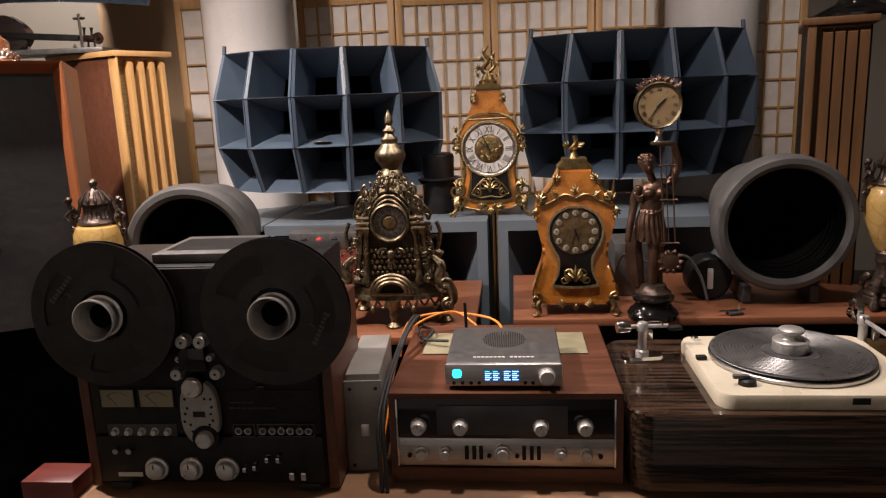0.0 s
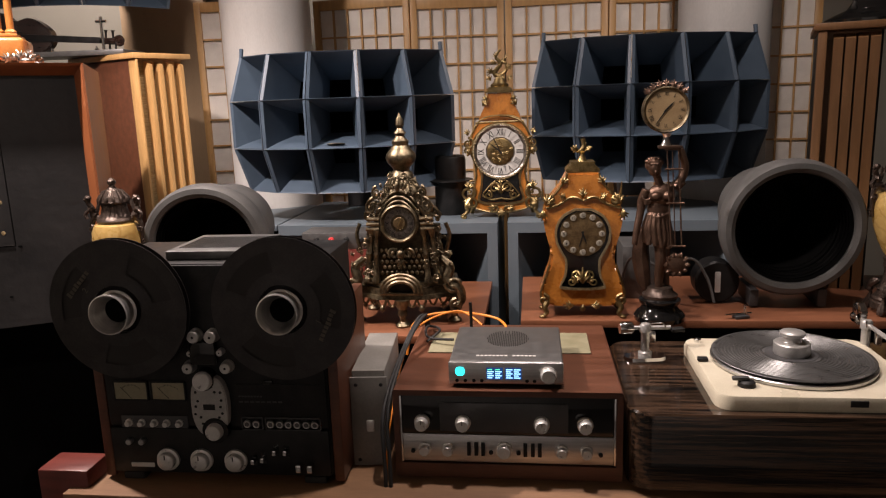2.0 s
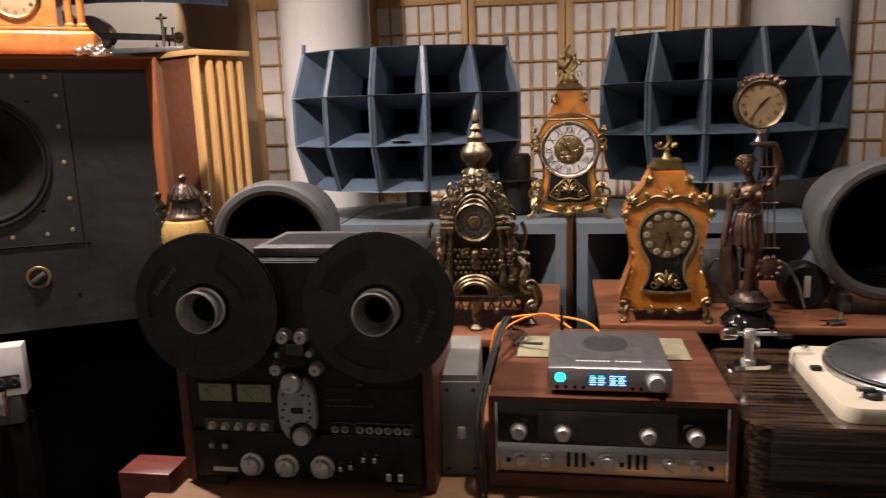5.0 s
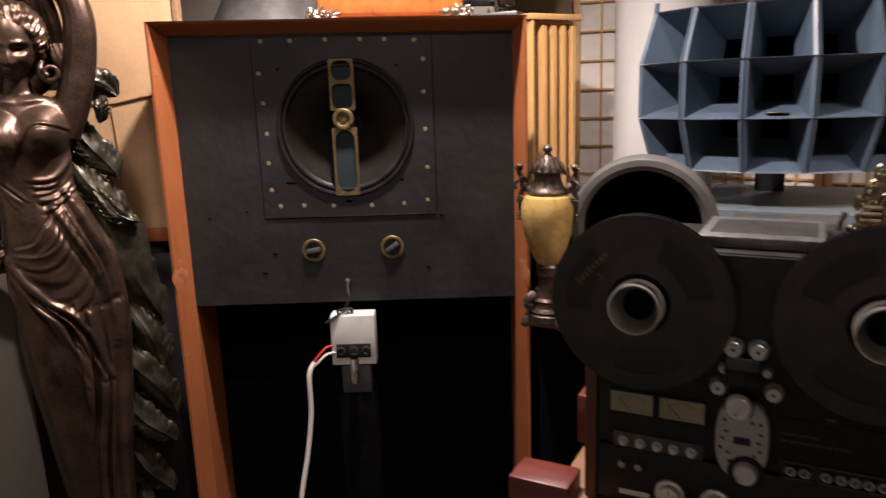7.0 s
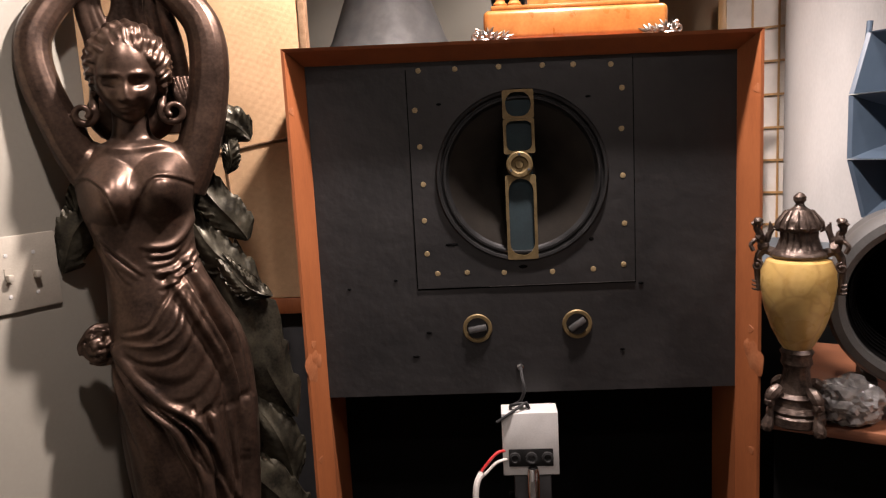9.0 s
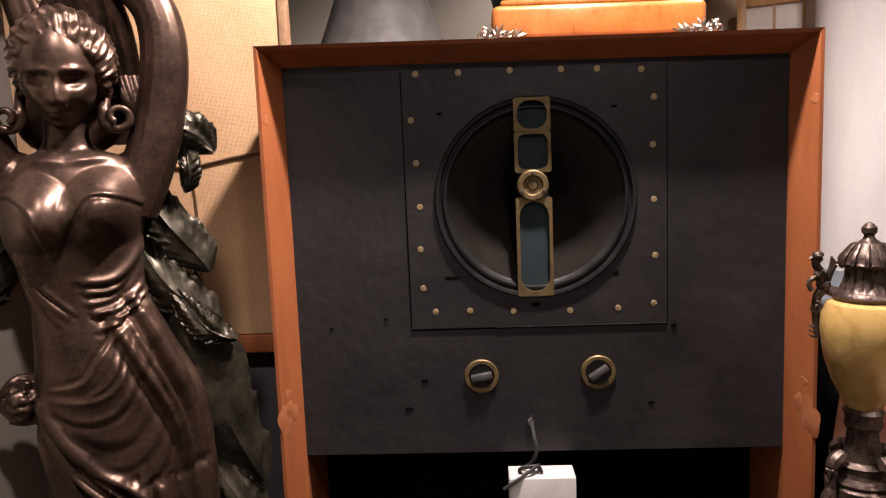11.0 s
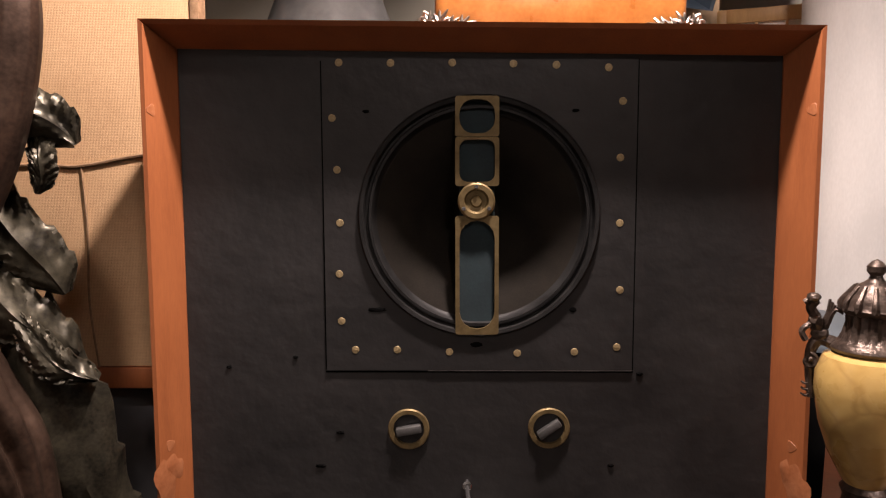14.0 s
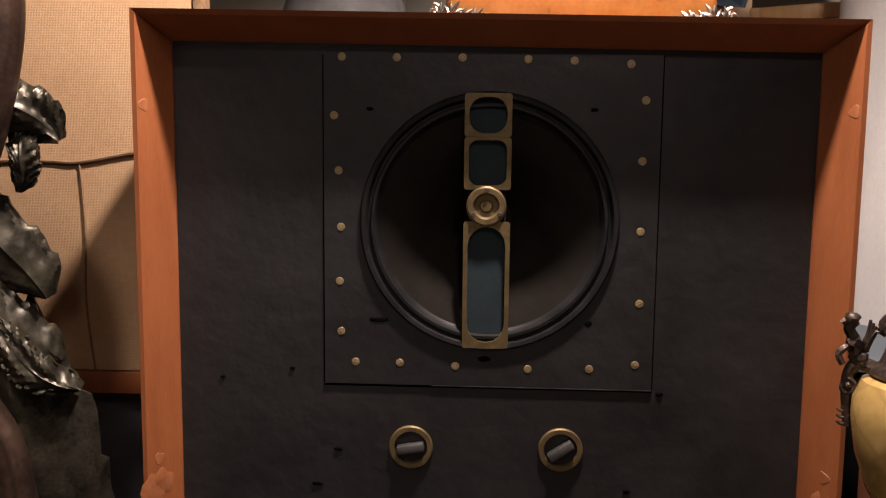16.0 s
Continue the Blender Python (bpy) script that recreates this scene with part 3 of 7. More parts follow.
SCREW_BRASS = material("dull_yellow_brass", (0.24, 0.18, 0.09), (0.46, 0.36, 0.20), 0.5, 0.5, scale=300, fine=900, bump=0.3, contrast=0.4)
BX0, BX1 = 0.428, 0.491
bridge = part("bridge", frame_ring(rect(BX0, BX1, 1.4985, 1.556, 0.004), rect(BX0 + 0.006, BX1 - 0.006, 1.503, 1.551, 0.020), 0.052, 0.060), WORN_BRASS, cab, "worn brass bridge across the cone")
part("slot_frame", frame_ring(rect(BX0, BX1, 1.428, 1.498, 0.004), rect(BX0 + 0.006, BX1 - 0.006, 1.434, 1.494, 0.012), 0.052, 0.060), WORN_BRASS, bridge)
part("slot_frame", frame_ring(rect(BX0, BX1, 1.211, 1.385, 0.004), rect(BX0 + 0.006, BX1 - 0.006, 1.219, 1.378, 0.025), 0.052, 0.060), WORN_BRASS, bridge)
part("felt_strip", box(BX0 + 0.006, BX1 - 0.006, 0.061, 0.065, 1.216, 1.553), TEAL, bridge, "dark teal felt behind the slots")
part("hub", disc_front([(0.027, -0.002), (0.027, 0.006), (0.0245, 0.008), (0.018, 0.008), (0.015, 0.003), (0.009, 0.002), (0.007, 0.005), (0.0, 0.005)], 0.4585, 0.056, 1.406, 40), WORN_BRASS, bridge)
for k in range(3):
    a = radians(90 + 120 * k)
    part("hub_screw", disc_front([(0.003, 0.0), (0.0025, 0.002), (0.0, 0.002)], 0.4585 + 0.021 * math.cos(a), 0.048, 1.406 + 0.021 * math.sin(a), 12), CHARCOAL, bridge)
SCREWS = ((0.262, 1.604), (0.336, 1.603), (0.424, 1.603), (0.511, 1.601), (0.572, 1.599), (0.646, 1.595), (0.667, 1.548), (0.665, 1.468), (0.666, 1.374), (0.668, 1.276), (0.665, 1.191),
          (0.603, 1.184), (0.519, 1.182), (0.419, 1.184), (0.342, 1.187), (0.280, 1.187), (0.260, 1.230), (0.258, 1.300), (0.260, 1.375), (0.257, 1.452), (0.251, 1.526))
first = None
for i, (x, z) in enumerate(SCREWS):
    if first is None:
        bm = disc_front([(0.0056, 0.0), (0.0052, 0.0007), (0.002, 0.0010), (0.0, 0.0010)], 0, 0, 0, 14)
        box(-0.0045, 0.0045, -0.0013, -0.0009, -0.0005, 0.0005, 0, bm)
        first = part("screw", bm, SCREW_BRASS, cab, "worn brass screw")
        first.matrix_basis = pose(x, REC + 0.001, z)
    else:
        twin(first, pose(x, REC + 0.001, z, 0, 37 * i % 180))
for x, z, a in ((0.358, 1.066, -10), (0.567, 1.068, -35)):
    k = part("level_control", disc_front([(0.031, 0.0), (0.031, 0.003), (0.0295, 0.0045), (0.0235, 0.0045), (0.0225, 0.001), (0.0225, -0.003)], 0, 0, 0, 48, cap=False), WORN_BRASS, cab, "brass ring of a level control")
    k.matrix_basis = pose(x, REC + 0.003, z)
    part("well", disc_front([(0.0225, -0.002), (0.0, -0.002)], 0, 0, 0, 32), BLACK, k)
    g = part("grip", box(-0.019, 0.019, -0.012, 0.002, -0.006, 0.006, 0.002), SATIN_GREY, k, "grey pointer grip")
    g.matrix_basis = pose(0, 0, 0, 0, a, 0)
part("jack", disc_front([(0.008, 0.0), (0.007, 0.006), (0.003, 0.007), (0.0, 0.007)], 0.445, REC + 0.003, 0.98, 16), CHROME, cab)
WORN = material("worn_edge_metal", (0.012, 0.011, 0.011), (0.075, 0.069, 0.064), 0.5, scale=60, fine=200, bump=0.2)
part("worn_edge", box(PL[0] + 0.15, PL[1], REC + 0.0006, REC + 0.0038, PL[2] - 0.0012, PL[2] - 0.0002), WORN, cab, "rubbed lower edge of the plate")
for a, b, c, d in ((PL[0] - 0.0024, PL[0] - 0.0002, PL[2], PL[3]), (PL[1] + 0.0002, PL[1] + 0.0024, PL[2], PL[3]), (PL[0] - 0.002, PL[1] + 0.002, PL[2] - 0.0042, PL[2] - 0.0014)):
    part("groove", box(a, b, REC + 0.0036, REC + 0.0045, c, d), SHADE_BLACK, cab, "dark gap round the plate")
# dents and old holes in the painted board
for x, z, w, h, y in ((0.312, 1.247, 0.022, 0.005, REC + 0.0005), (0.60, 1.247, 0.008, 0.006, REC + 0.0005), (0.459, 1.195, 0.014, 0.006, REC + 0.0005), (0.30, 1.535, 0.008, 0.004, REC + 0.0005),
                      (0.60, 1.535, 0.008, 0.004, REC + 0.0005), (0.225, 1.008, 0.012, 0.004, REC + 0.003), (0.255, 1.06, 0.01, 0.004, REC + 0.003), (0.66, 1.01, 0.008, 0.004, REC + 0.003), (0.70, 1.15, 0.008, 0.005, REC + 0.003),
                      (0.09, 1.16, 0.006, 0.004, REC + 0.003), (0.19, 1.175, 0.006, 0.004, REC + 0.003)):
    part("old_hole", blob((x, y, z), (w * 0.6, 0.0006 if y < REC + 0.002 else 0.0014, h * 0.6), sub=3, rough=0.5), SHADE_BLACK, cab)
PLUG_WOOD = material("pale_filler", (0.26, 0.085, 0.031), (0.38, 0.145, 0.062), 0.5, scale=40, fine=200, bump=0.1)
PLUG_TURN = math.degrees(math.atan2(REC, IN - 0.006))  # the splayed inner face of the side boards


def x_depth(x):
    """Depth of the splayed face at a distance across the board."""
    return (min(x, W - x) - 0.006) / (IN - 0.006) * REC


for x, z in ((0.010, 1.534), (0.014, 1.055), (W - 0.010, 1.530), (W - 0.014, 1.055), (0.012, 0.80), (W - 0.012, 0.80)):
    PLUG_Y = x_depth(x)
    bm = lathe([(0.008, 0.0), (0.0075, 0.0005), (0.0, 0.0006)], 14, Matrix.Translation((x, PLUG_Y, z)) @ Matrix.Rotation(radians(PLUG_TURN if x < 0.4 else -PLUG_TURN), 4, "Z") @ FRONT, None, lambda a, h: 1 + 0.18 * math.sin(3 * a + 7 * z))
    part("wood_plug", bm, PLUG_WOOD, cab, "pale filler over a screw")
for x, z, q, r in ((0.0095, 1.005, 0.020, 0.9), (0.0165, 1.020, 0.012, 1.4), (W - 0.0095, 0.998, 0.021, 1.1), (W - 0.0165, 1.012, 0.013, 0.8)):
    bm = lathe([(q, 0.0), (q * 0.94, 0.0003), (0.0, 0.0004)], 22, Matrix.Translation((x, x_depth(x), z)) @ Matrix.Rotation(radians(PLUG_TURN if x < 0.4 else -PLUG_TURN), 4, "Z") @ FRONT @ Matrix.Diagonal((r, 1.6, 1, 1)), None, lambda a, h: 1 + 0.22 * math.sin(2 * a + 9 * z) + 0.13 * math.sin(5 * a))
    part("wear_patch", bm, PLUG_WOOD, cab, "rubbed pale patch on the varnish")

# ---- crossover box on its stand ----
xb = thing("power_supply_box", CAB @ pose(0.40, -0.015, 0.028), "light grey metal supply box with sockets on a dark stand", "electrical box")
part("case", box(0, 0.115, 0.0, 0.055, 0.742, 0.876, 0.002), GREY_METAL, xb)
part("panel", box(0.012, 0.103, -0.003, -0.001, 0.762, 0.80, 0.001), BLACK, xb, "black socket panel")
for x in (0.024, 0.058, 0.091):
    part("socket", disc_front([(0.012, 0.0), (0.012, 0.006), (0.008, 0.007), (0.006, 0.002), (0.0, 0.002)], x, -0.003, 0.782, 20), RUBBER, xb)
part("tube_cap", lathe([(0.012, 0.70), (0.013, 0.71), (0.013, 0.76), (0.010, 0.766), (0, 0.766)], 20, pose(0.06, -0.018, 0)), CHROME, xb, "silver capped tube")
part("transformer", box(0.022, 0.098, 0.004, 0.05, 0.66, 0.741, 0.004), CHARCOAL, xb)
# Stand coloured near-black to carry the shade beneath the box.
part("stand", box(0.01, 0.105, 0.005, 0.10, -0.028, 0.659, 0.004), SHADE_BLACK, xb)
part("grip", tube([(0.02, 0.02, 0.877), (0.022, 0.02, 0.886), (0.05, 0.02, 0.889), (0.058, 0.018, 0.878)], 0.0035), BLACK, xb)


def cable(name, pts, r, mat, label, category="cable", m=Matrix()):
    t = thing(name, m, label, category)
    part("sleeve", tube(pts, r, 8, steps=8), mat, t)
    return t


def cl(x, y, z):
    return tuple(CAB @ Vector((x, y, z)))


cable("signal_cable", [cl(0.445, 0.05, 0.98), cl(0.447, 0.02, 0.965), cl(0.450, 0.008, 0.945), cl(0.44, 0.012, 0.92), cl(0.425, 0.02, 0.909)], 0.0035, RUBBER, "thin grey signal cable from the baffle to the box")
cable("signal_cable", [cl(0.455, 0.03, 0.907), cl(0.45, 0.005, 0.918), cl(0.42, -0.015, 0.906), cl(0.39, -0.02, 0.888)], 0.003, RUBBER, "thin grey signal cable curling over the box")
cable("power_cable", [cl(0.355, -0.03, 0.785), cl(0.342, -0.045, 0.755), cl(0.34, -0.05, 0.65), cl(0.325, -0.06, 0.54), cl(0.30, -0.08, 0.40), cl(0.29, -0.1, 0.2), cl(0.28, -0.2, 0.006)], 0.0065, WHITE_CABLE, "white braided power cable hanging to the floor")
cable("red_wire", [cl(0.42, -0.004, 0.818), cl(0.39, -0.02, 0.823), cl(0.36, -0.03, 0.795), cl(0.352, -0.032, 0.782)], 0.003, RED_PLASTIC, "red insulated wire at the socket", "wire")
cable("white_wire", [cl(0.425, -0.004, 0.803), cl(0.39, -0.022, 0.804), cl(0.365, -0.03, 0.785), cl(0.354, -0.031, 0.775)], 0.003, WHITE_CABLE, "white insulated wire at the socket", "wire")


# ---- ornaments ----
def scroll(bm, x, y, z, r, start, turns, thick, flip=1, seg=6):
    """A C-scroll in the plane of the front."""
    n = max(6, int(abs(turns) * 12))
    pts = []
    for i in range(n + 1):
        f = i / n
        a = start + flip * turns * 2 * math.pi * f
        k = r * (1 - 0.72 * f)
        pts.append((x + k * math.cos(a), y - thick * 0.6 * f, z + k * math.sin(a)))
    tube(pts, thick, seg, bm, lambda f: 1.15 - 0.5 * f, 2)
    blob(pts[-1], (thick * 1.3,) * 3, bm, sub=1)


def leaf(bm, x, y, z, size, angle, curl=0.5):
    """An acanthus leaf of fanned lobes."""
    for k in range(-2, 3):
        a = angle + k * 0.24
        l = size * (1 - 0.16 * abs(k))
        pts = [(x, y, z), (x + l * 0.5 * math.cos(a), y - size * 0.22, z + l * 0.5 * math.sin(a)),
               (x + l * math.cos(a + curl * 0.3 * k), y - size * 0.05, z + l * math.sin(a + curl * 0.3 * k))]
        tube(pts, size * 0.105, 5, bm, lambda f: 0.8 + 0.5 * math.sin(math.pi * f) - 0.55 * f, 3)


def moulding(bm, pts, thick, beads=0.0):
    """A rope of gilt along a line in x, y, z, with beads where a spacing is given."""
    tube(pts, thick, 6, bm, None, 3)
    if beads:
        for a, b in zip(pts, pts[1:]):
            a, b = Vector(a), Vector(b)
            k = max(1, int((b - a).length / beads))
            for i in range(k):
                blob(a.lerp(b, i / k) + Vector((0, -thick * 0.6, 0)), (thick * 1.25,) * 3, bm, sub=1)


def smooth_outline(half, n=8):
    """(z, half width) pairs into a smooth closed outline in x and z."""
    ps = [Vector((w, z)) for z, w in half]
    line = []
    for i in range(len(ps) - 1):
        a, b, c, d = ps[max(i - 1, 0)], ps[i], ps[i + 1], ps[min(i + 2, len(ps) - 1)]
        for k in range(n):
            t = k / n
            line.append(0.5 * (2 * b + (c - a) * t + (2 * a - 5 * b + 4 * c - d) * t * t + (3 * b - a - 3 * c + d) * t ** 3))
    line.append(ps[-1])
    right = [(p.x, p.y) for p in line]
    return right + [(-x, z) for x, z in reversed(right)]


def lettering(text, size, m, bm, narrow=1.0):
    """Flat letters facing the front, centred where m puts them."""
    cu = bpy.data.curves.new("lettering", "FONT")
    cu.body, cu.size, cu.extrude, cu.resolution_u = text, size, 0.00015, 3
    cu.align_x, cu.align_y = "CENTER", "CENTER"
    ob = new("lettering", cu)
    bpy.context.view_layer.update()
    me = bpy.data.meshes.new_from_object(ob.evaluated_get(bpy.context.evaluated_depsgraph_get()))
    bpy.data.objects.remove(ob)
    me.transform(m @ pose(0, 0, 0, 90, 0, 0) @ Matrix.Diagonal((narrow, 1, 1, 1)))
    bm.from_mesh(me)
    return bm


ROMAN = ("XII", "I", "II", "III", "IIII", "V", "VI", "VII", "VIII", "IX", "X", "XI")


def roman_ring(bm, r, high, y, z0):
    for h, text in enumerate(ROMAN):
        lettering(text, high * 1.4, pose(0, 0, z0) @ Matrix.Rotation(radians(30 * h), 4, "Y") @ pose(0, y, r), bm, 0.62)
    return bm


def clock_hand(parent, x, y, z, length, angle, mat, wide=0.0022):
    h = part("hand", prism([(-wide, -0.008), (wide, -0.008), (wide * 0.9, length * 0.7), (0, length), (-wide * 0.9, length * 0.7)], 0, 0.0008), mat, parent)
    h.matrix_basis = pose(x, y, z, 0, angle, 0)
    return h


# ---- tall gilt bracket clock on the bass bins ----
ct = thing("bracket_clock", spot(0.065, 2.485, 1.094), "tall burr-veneered bracket clock with gilt brass mounts", "clock", "mantel clocks")
body = smooth_outline([(0.018, 0.03), (0.03, 0.085), (0.055, 0.105), (0.10, 0.098), (0.145, 0.086), (0.19, 0.090), (0.235, 0.107), (0.275, 0.106), (0.31, 0.090), (0.335, 0.072)])
part("case", prism(body, 0, 0.11, bevel=0.003), BURR, ct)
part("pediment", prism(smooth_outline([(0.338, 0.074), (0.36, 0.066), (0.385, 0.054), (0.41, 0.046), (0.432, 0.040)]), 0.006, 0.10, bevel=0.003), BURR, ct)
part("cornice", prism([(-0.05, 0.433), (0.05, 0.433), (0.043, 0.442), (0.036, 0.452), (-0.036, 0.452), (-0.043, 0.442)], 0.0, 0.09, bevel=0.002), BRASS, ct)
bm = bmesh.new()
moulding(bm, [(x, -0.001, z) for x, z in body[:-1:2]] + [(body[0][0], -0.001, body[0][1])], 0.0032)
moulding(bm, [(x, -0.003, z) for x, z in smooth_outline([(0.332, 0.075), (0.342, 0.06), (0.352, 0.03), (0.354, 0.0)])[:25]], 0.0035)
for sx in (-1, 1):
    moulding(bm, [(sx * w, -0.002, z) for z, w in ((0.06, 0.104), (0.10, 0.098), (0.145, 0.087), (0.19, 0.091), (0.235, 0.107))], 0.003)
    moulding(bm, [(sx * w, -0.002, z) for z, w in ((0.275, 0.106), (0.31, 0.091), (0.335, 0.075), (0.352, 0.045), (0.356, 0.0))], 0.003)
    scroll(bm, sx * 0.112, 0.0, 0.262, 0.020, radians(90), 1.2, 0.0045, sx)
    scroll(bm, sx * 0.118, 0.0, 0.235, 0.014, radians(-90), 1.1, 0.004, -sx)
    leaf(bm, sx * 0.112, 0.0, 0.29, 0.026, radians(90 - sx * 15))
    leaf(bm, sx * 0.110, 0.0, 0.245, 0.024, radians(-90 + sx * 8))
    leaf(bm, sx * 0.058, 0.004, 0.39, 0.03, radians(90 + sx * 35))
    leaf(bm, sx * 0.045, 0.004, 0.425, 0.026, radians(-90 + sx * 20))
    scroll(bm, sx * 0.118, -0.002, 0.088, 0.032, radians(100), 1.2, 0.0058, sx)
    scroll(bm, sx * 0.100, 0.002, 0.115, 0.016, radians(60), 1.2, 0.004, -sx)
    scroll(bm, sx * 0.105, -0.004, 0.055, 0.022, radians(-60 if sx > 0 else 240), 1.0, 0.005, -sx)
    leaf(bm, sx * 0.115, -0.002, 0.10, 0.035, radians(90 + sx * 10))
    leaf(bm, sx * 0.12, -0.004, 0.07, 0.03, radians(-80 if sx > 0 else 260))
part("mount", bm, BRASS, ct, "cast gilt brass mounts of scrolls and leaves")
for sx in (-1, 1):
    bm = bmesh.new()
    tube([(sx * 0.108, -0.006, 0.065), (sx * 0.122, -0.014, 0.045), (sx * 0.120, -0.018, 0.025), (sx * 0.138, -0.022, 0.005)], 0.008, 8, bm, lambda f: 1.3 - 0.6 * f)
    scroll(bm, sx * 0.134, -0.022, 0.009, 0.010, radians(180 if sx > 0 else 0), 0.9, 0.004, sx)
    leaf(bm, sx * 0.112, -0.016, 0.055, 0.028, radians(-75 if sx > 0 else 255))
    part("foot", bm, BRASS, ct, "gilt scrolled foot")
    part("foot", tube([(sx * 0.10, 0.10, 0.05), (sx * 0.115, 0.108, 0.0)], 0.009, 8), BRASS, ct)
bm = bmesh.new()
leaf(bm, 0, -0.004, 0.03, 0.04, radians(-90))
for sx in (-1, 1):
    scroll(bm, sx * 0.022, -0.003, 0.032, 0.016, radians(0 if sx > 0 else 180), 1.0, 0.004, -sx)
    leaf(bm, sx * 0.02, -0.003, 0.034, 0.03, radians(0 if sx > 0 else 180))
part("apron_mount", bm, BRASS, ct)
part("door_frame", frame_ring([(p[0], p[1]) for p in smooth_outline([(0.045, 0.02), (0.048, 0.060), (0.06, 0.083), (0.10, 0.074), (0.145, 0.070), (0.19, 0.085), (0.235, 0.101), (0.285, 0.088), (0.32, 0.05), (0.332, 0.01)])],
            [(p[0], p[1]) for p in smooth_outline([(0.051, 0.018), (0.054, 0.056), (0.064, 0.076), (0.10, 0.068), (0.145, 0.064), (0.19, 0.079), (0.235, 0.094), (0.282, 0.082), (0.313, 0.047), (0.325, 0.009)])], -0.006, 0.0), BRASS, ct)
part("backing", prism(smooth_outline([(0.053, 0.018), (0.056, 0.056), (0.066, 0.074), (0.10, 0.066), (0.145, 0.062), (0.17, 0.06)]), -0.003, -0.001), BLACK_GLOSS, ct, "black backing behind the pendulum")
dial = part("dial", disc_front([(0.094, 0), (0.094, 0.006), (0.090, 0.008), (0.086, 0.005), (0.0, 0.005)], 0, -0.002, 0.232, 48), SILVER_OLD, ct, "round dial with white enamel plaques")
for h in range(12):
    a = radians(30 * h)
    c = part("plaque", prism([(-0.0185, -0.016), (0.0185, -0.016), (0.0215, 0.014), (-0.0215, 0.014)], -0.009, -0.0068), PLAQUE, dial, "white enamel hour plaque")
    c.matrix_basis = pose(0, 0, 0.232) @ Matrix.Rotation(a, 4, "Y") @ pose(0, 0, 0.066)
part("numerals", roman_ring(bmesh.new(), 0.066, 0.024, -0.0102, 0.232), BLACK, dial, "black Roman numerals")
bm = disc_front([(0.046, 0.0), (0.046, 0.004), (0.040, 0.006), (0.0, 0.006)], 0, -0.006, 0.232, 32)
for k in range(22):
    a, q = k * 2.4, 0.006 + 0.0015 * k
    scroll(bm, q * math.cos(a), -0.012, 0.232 + q * math.sin(a), 0.007, a, 1.0, 0.0018, 1 if k % 2 else -1, 5)
part("centre", bm, BRASS, dial, "chased gilt centre")
clock_hand(dial, 0, -0.018, 0.232, 0.048, -50, BLACK)
clock_hand(dial, 0, -0.019, 0.232, 0.066, -25, BLACK, 0.0016)
bm = bmesh.new()
moulding(bm, [(0.094 * math.cos(radians(a)), -0.008, 0.232 + 0.094 * math.sin(radians(a))) for a in range(0, 361, 12)], 0.003, 0.008)
part("bezel", bm, GILT_PALE, ct)
bm = bmesh.new()
for sx in (-1, 1):
    scroll(bm, sx * 0.022, -0.006, 0.105, 0.018, radians(180 if sx > 0 else 0), 1.3, 0.004, -sx)
    scroll(bm, sx * 0.045, -0.006, 0.08, 0.015, radians(90), 1.2, 0.0035, sx)
    moulding(bm, [(0, -0.006, 0.068), (sx * 0.035, -0.006, 0.063), (sx * 0.066, -0.006, 0.078)], 0.003)
    moulding(bm, [(0, -0.006, 0.134), (sx * 0.025, -0.006, 0.126), (sx * 0.055, -0.006, 0.094), (sx * 0.066, -0.006, 0.078)], 0.0028)
leaf(bm, 0, -0.007, 0.085, 0.045, radians(90))
leaf(bm, 0, -0.007, 0.12, 0.02, radians(90))
part("pendulum_mount", bm, BRASS, ct, "pierced gilt cartouche")
bm = lathe([(0.03, 0.452), (0.032, 0.46), (0.022, 0.468), (0.018, 0.48), (0.012, 0.485), (0.0, 0.486)], 16, pose(0, 0.04, 0))
tube([(0.012, 0.04, 0.48), (-0.016, 0.035, 0.50), (0.004, 0.034, 0.53), (-0.012, 0.034, 0.555), (0.004, 0.036, 0.578)], 0.009, 8, bm, lambda f: 1.2 - 0.8 * f)
tube([(0.0, 0.04, 0.49), (0.024, 0.036, 0.51), (0.020, 0.034, 0.54), (0.026, 0.034, 0.556)], 0.006, 8, bm, lambda f: 1.2 - 0.8 * f)
for x, z, a, q in ((-0.02, 0.50, 150, 0.03), (0.024, 0.512, 40, 0.026), (-0.012, 0.53, 140, 0.024), (0.01, 0.53, 60, 0.024), (-0.008, 0.55, 110, 0.022), (0.0, 0.47, 90, 0.03), (-0.03, 0.475, 120, 0.024), (0.03, 0.475, 60, 0.024)):
    leaf(bm, x, 0.034, z, q, radians(a))
part("finial", bm, BRASS, ct, "gilt flame and leaf finial")

# ---- small waisted burr clock ----
cs = thing("bracket_clock", spot(0.310, 1.895, SHELF), "orange burr-veneered waisted bracket clock with gilt mounts", "clock", "mantel clocks")
body = smooth_outline([(0.03, 0.05), (0.038, 0.108), (0.065, 0.116), (0.10, 0.104), (0.15, 0.088), (0.19, 0.088), (0.24, 0.100), (0.285, 0.107), (0.315, 0.098), (0.34, 0.080), (0.365, 0.060), (0.40, 0.041)])
part("case", prism(body, 0, 0.10, bevel=0.006), BURR, cs)
part("cap", prism([(-0.045, 0.401), (0.045, 0.401), (0.045, 0.408), (0.032, 0.420), (0.032, 0.428), (-0.032, 0.428), (-0.032, 0.420), (-0.045, 0.408)], 0.008, 0.085, bevel=0.002), BRASS, cs)
bm = lathe([(0.014, 0.428), (0.010, 0.436), (0.007, 0.448), (0.012, 0.456), (0.0, 0.46)], 12, pose(0, 0.045, 0))
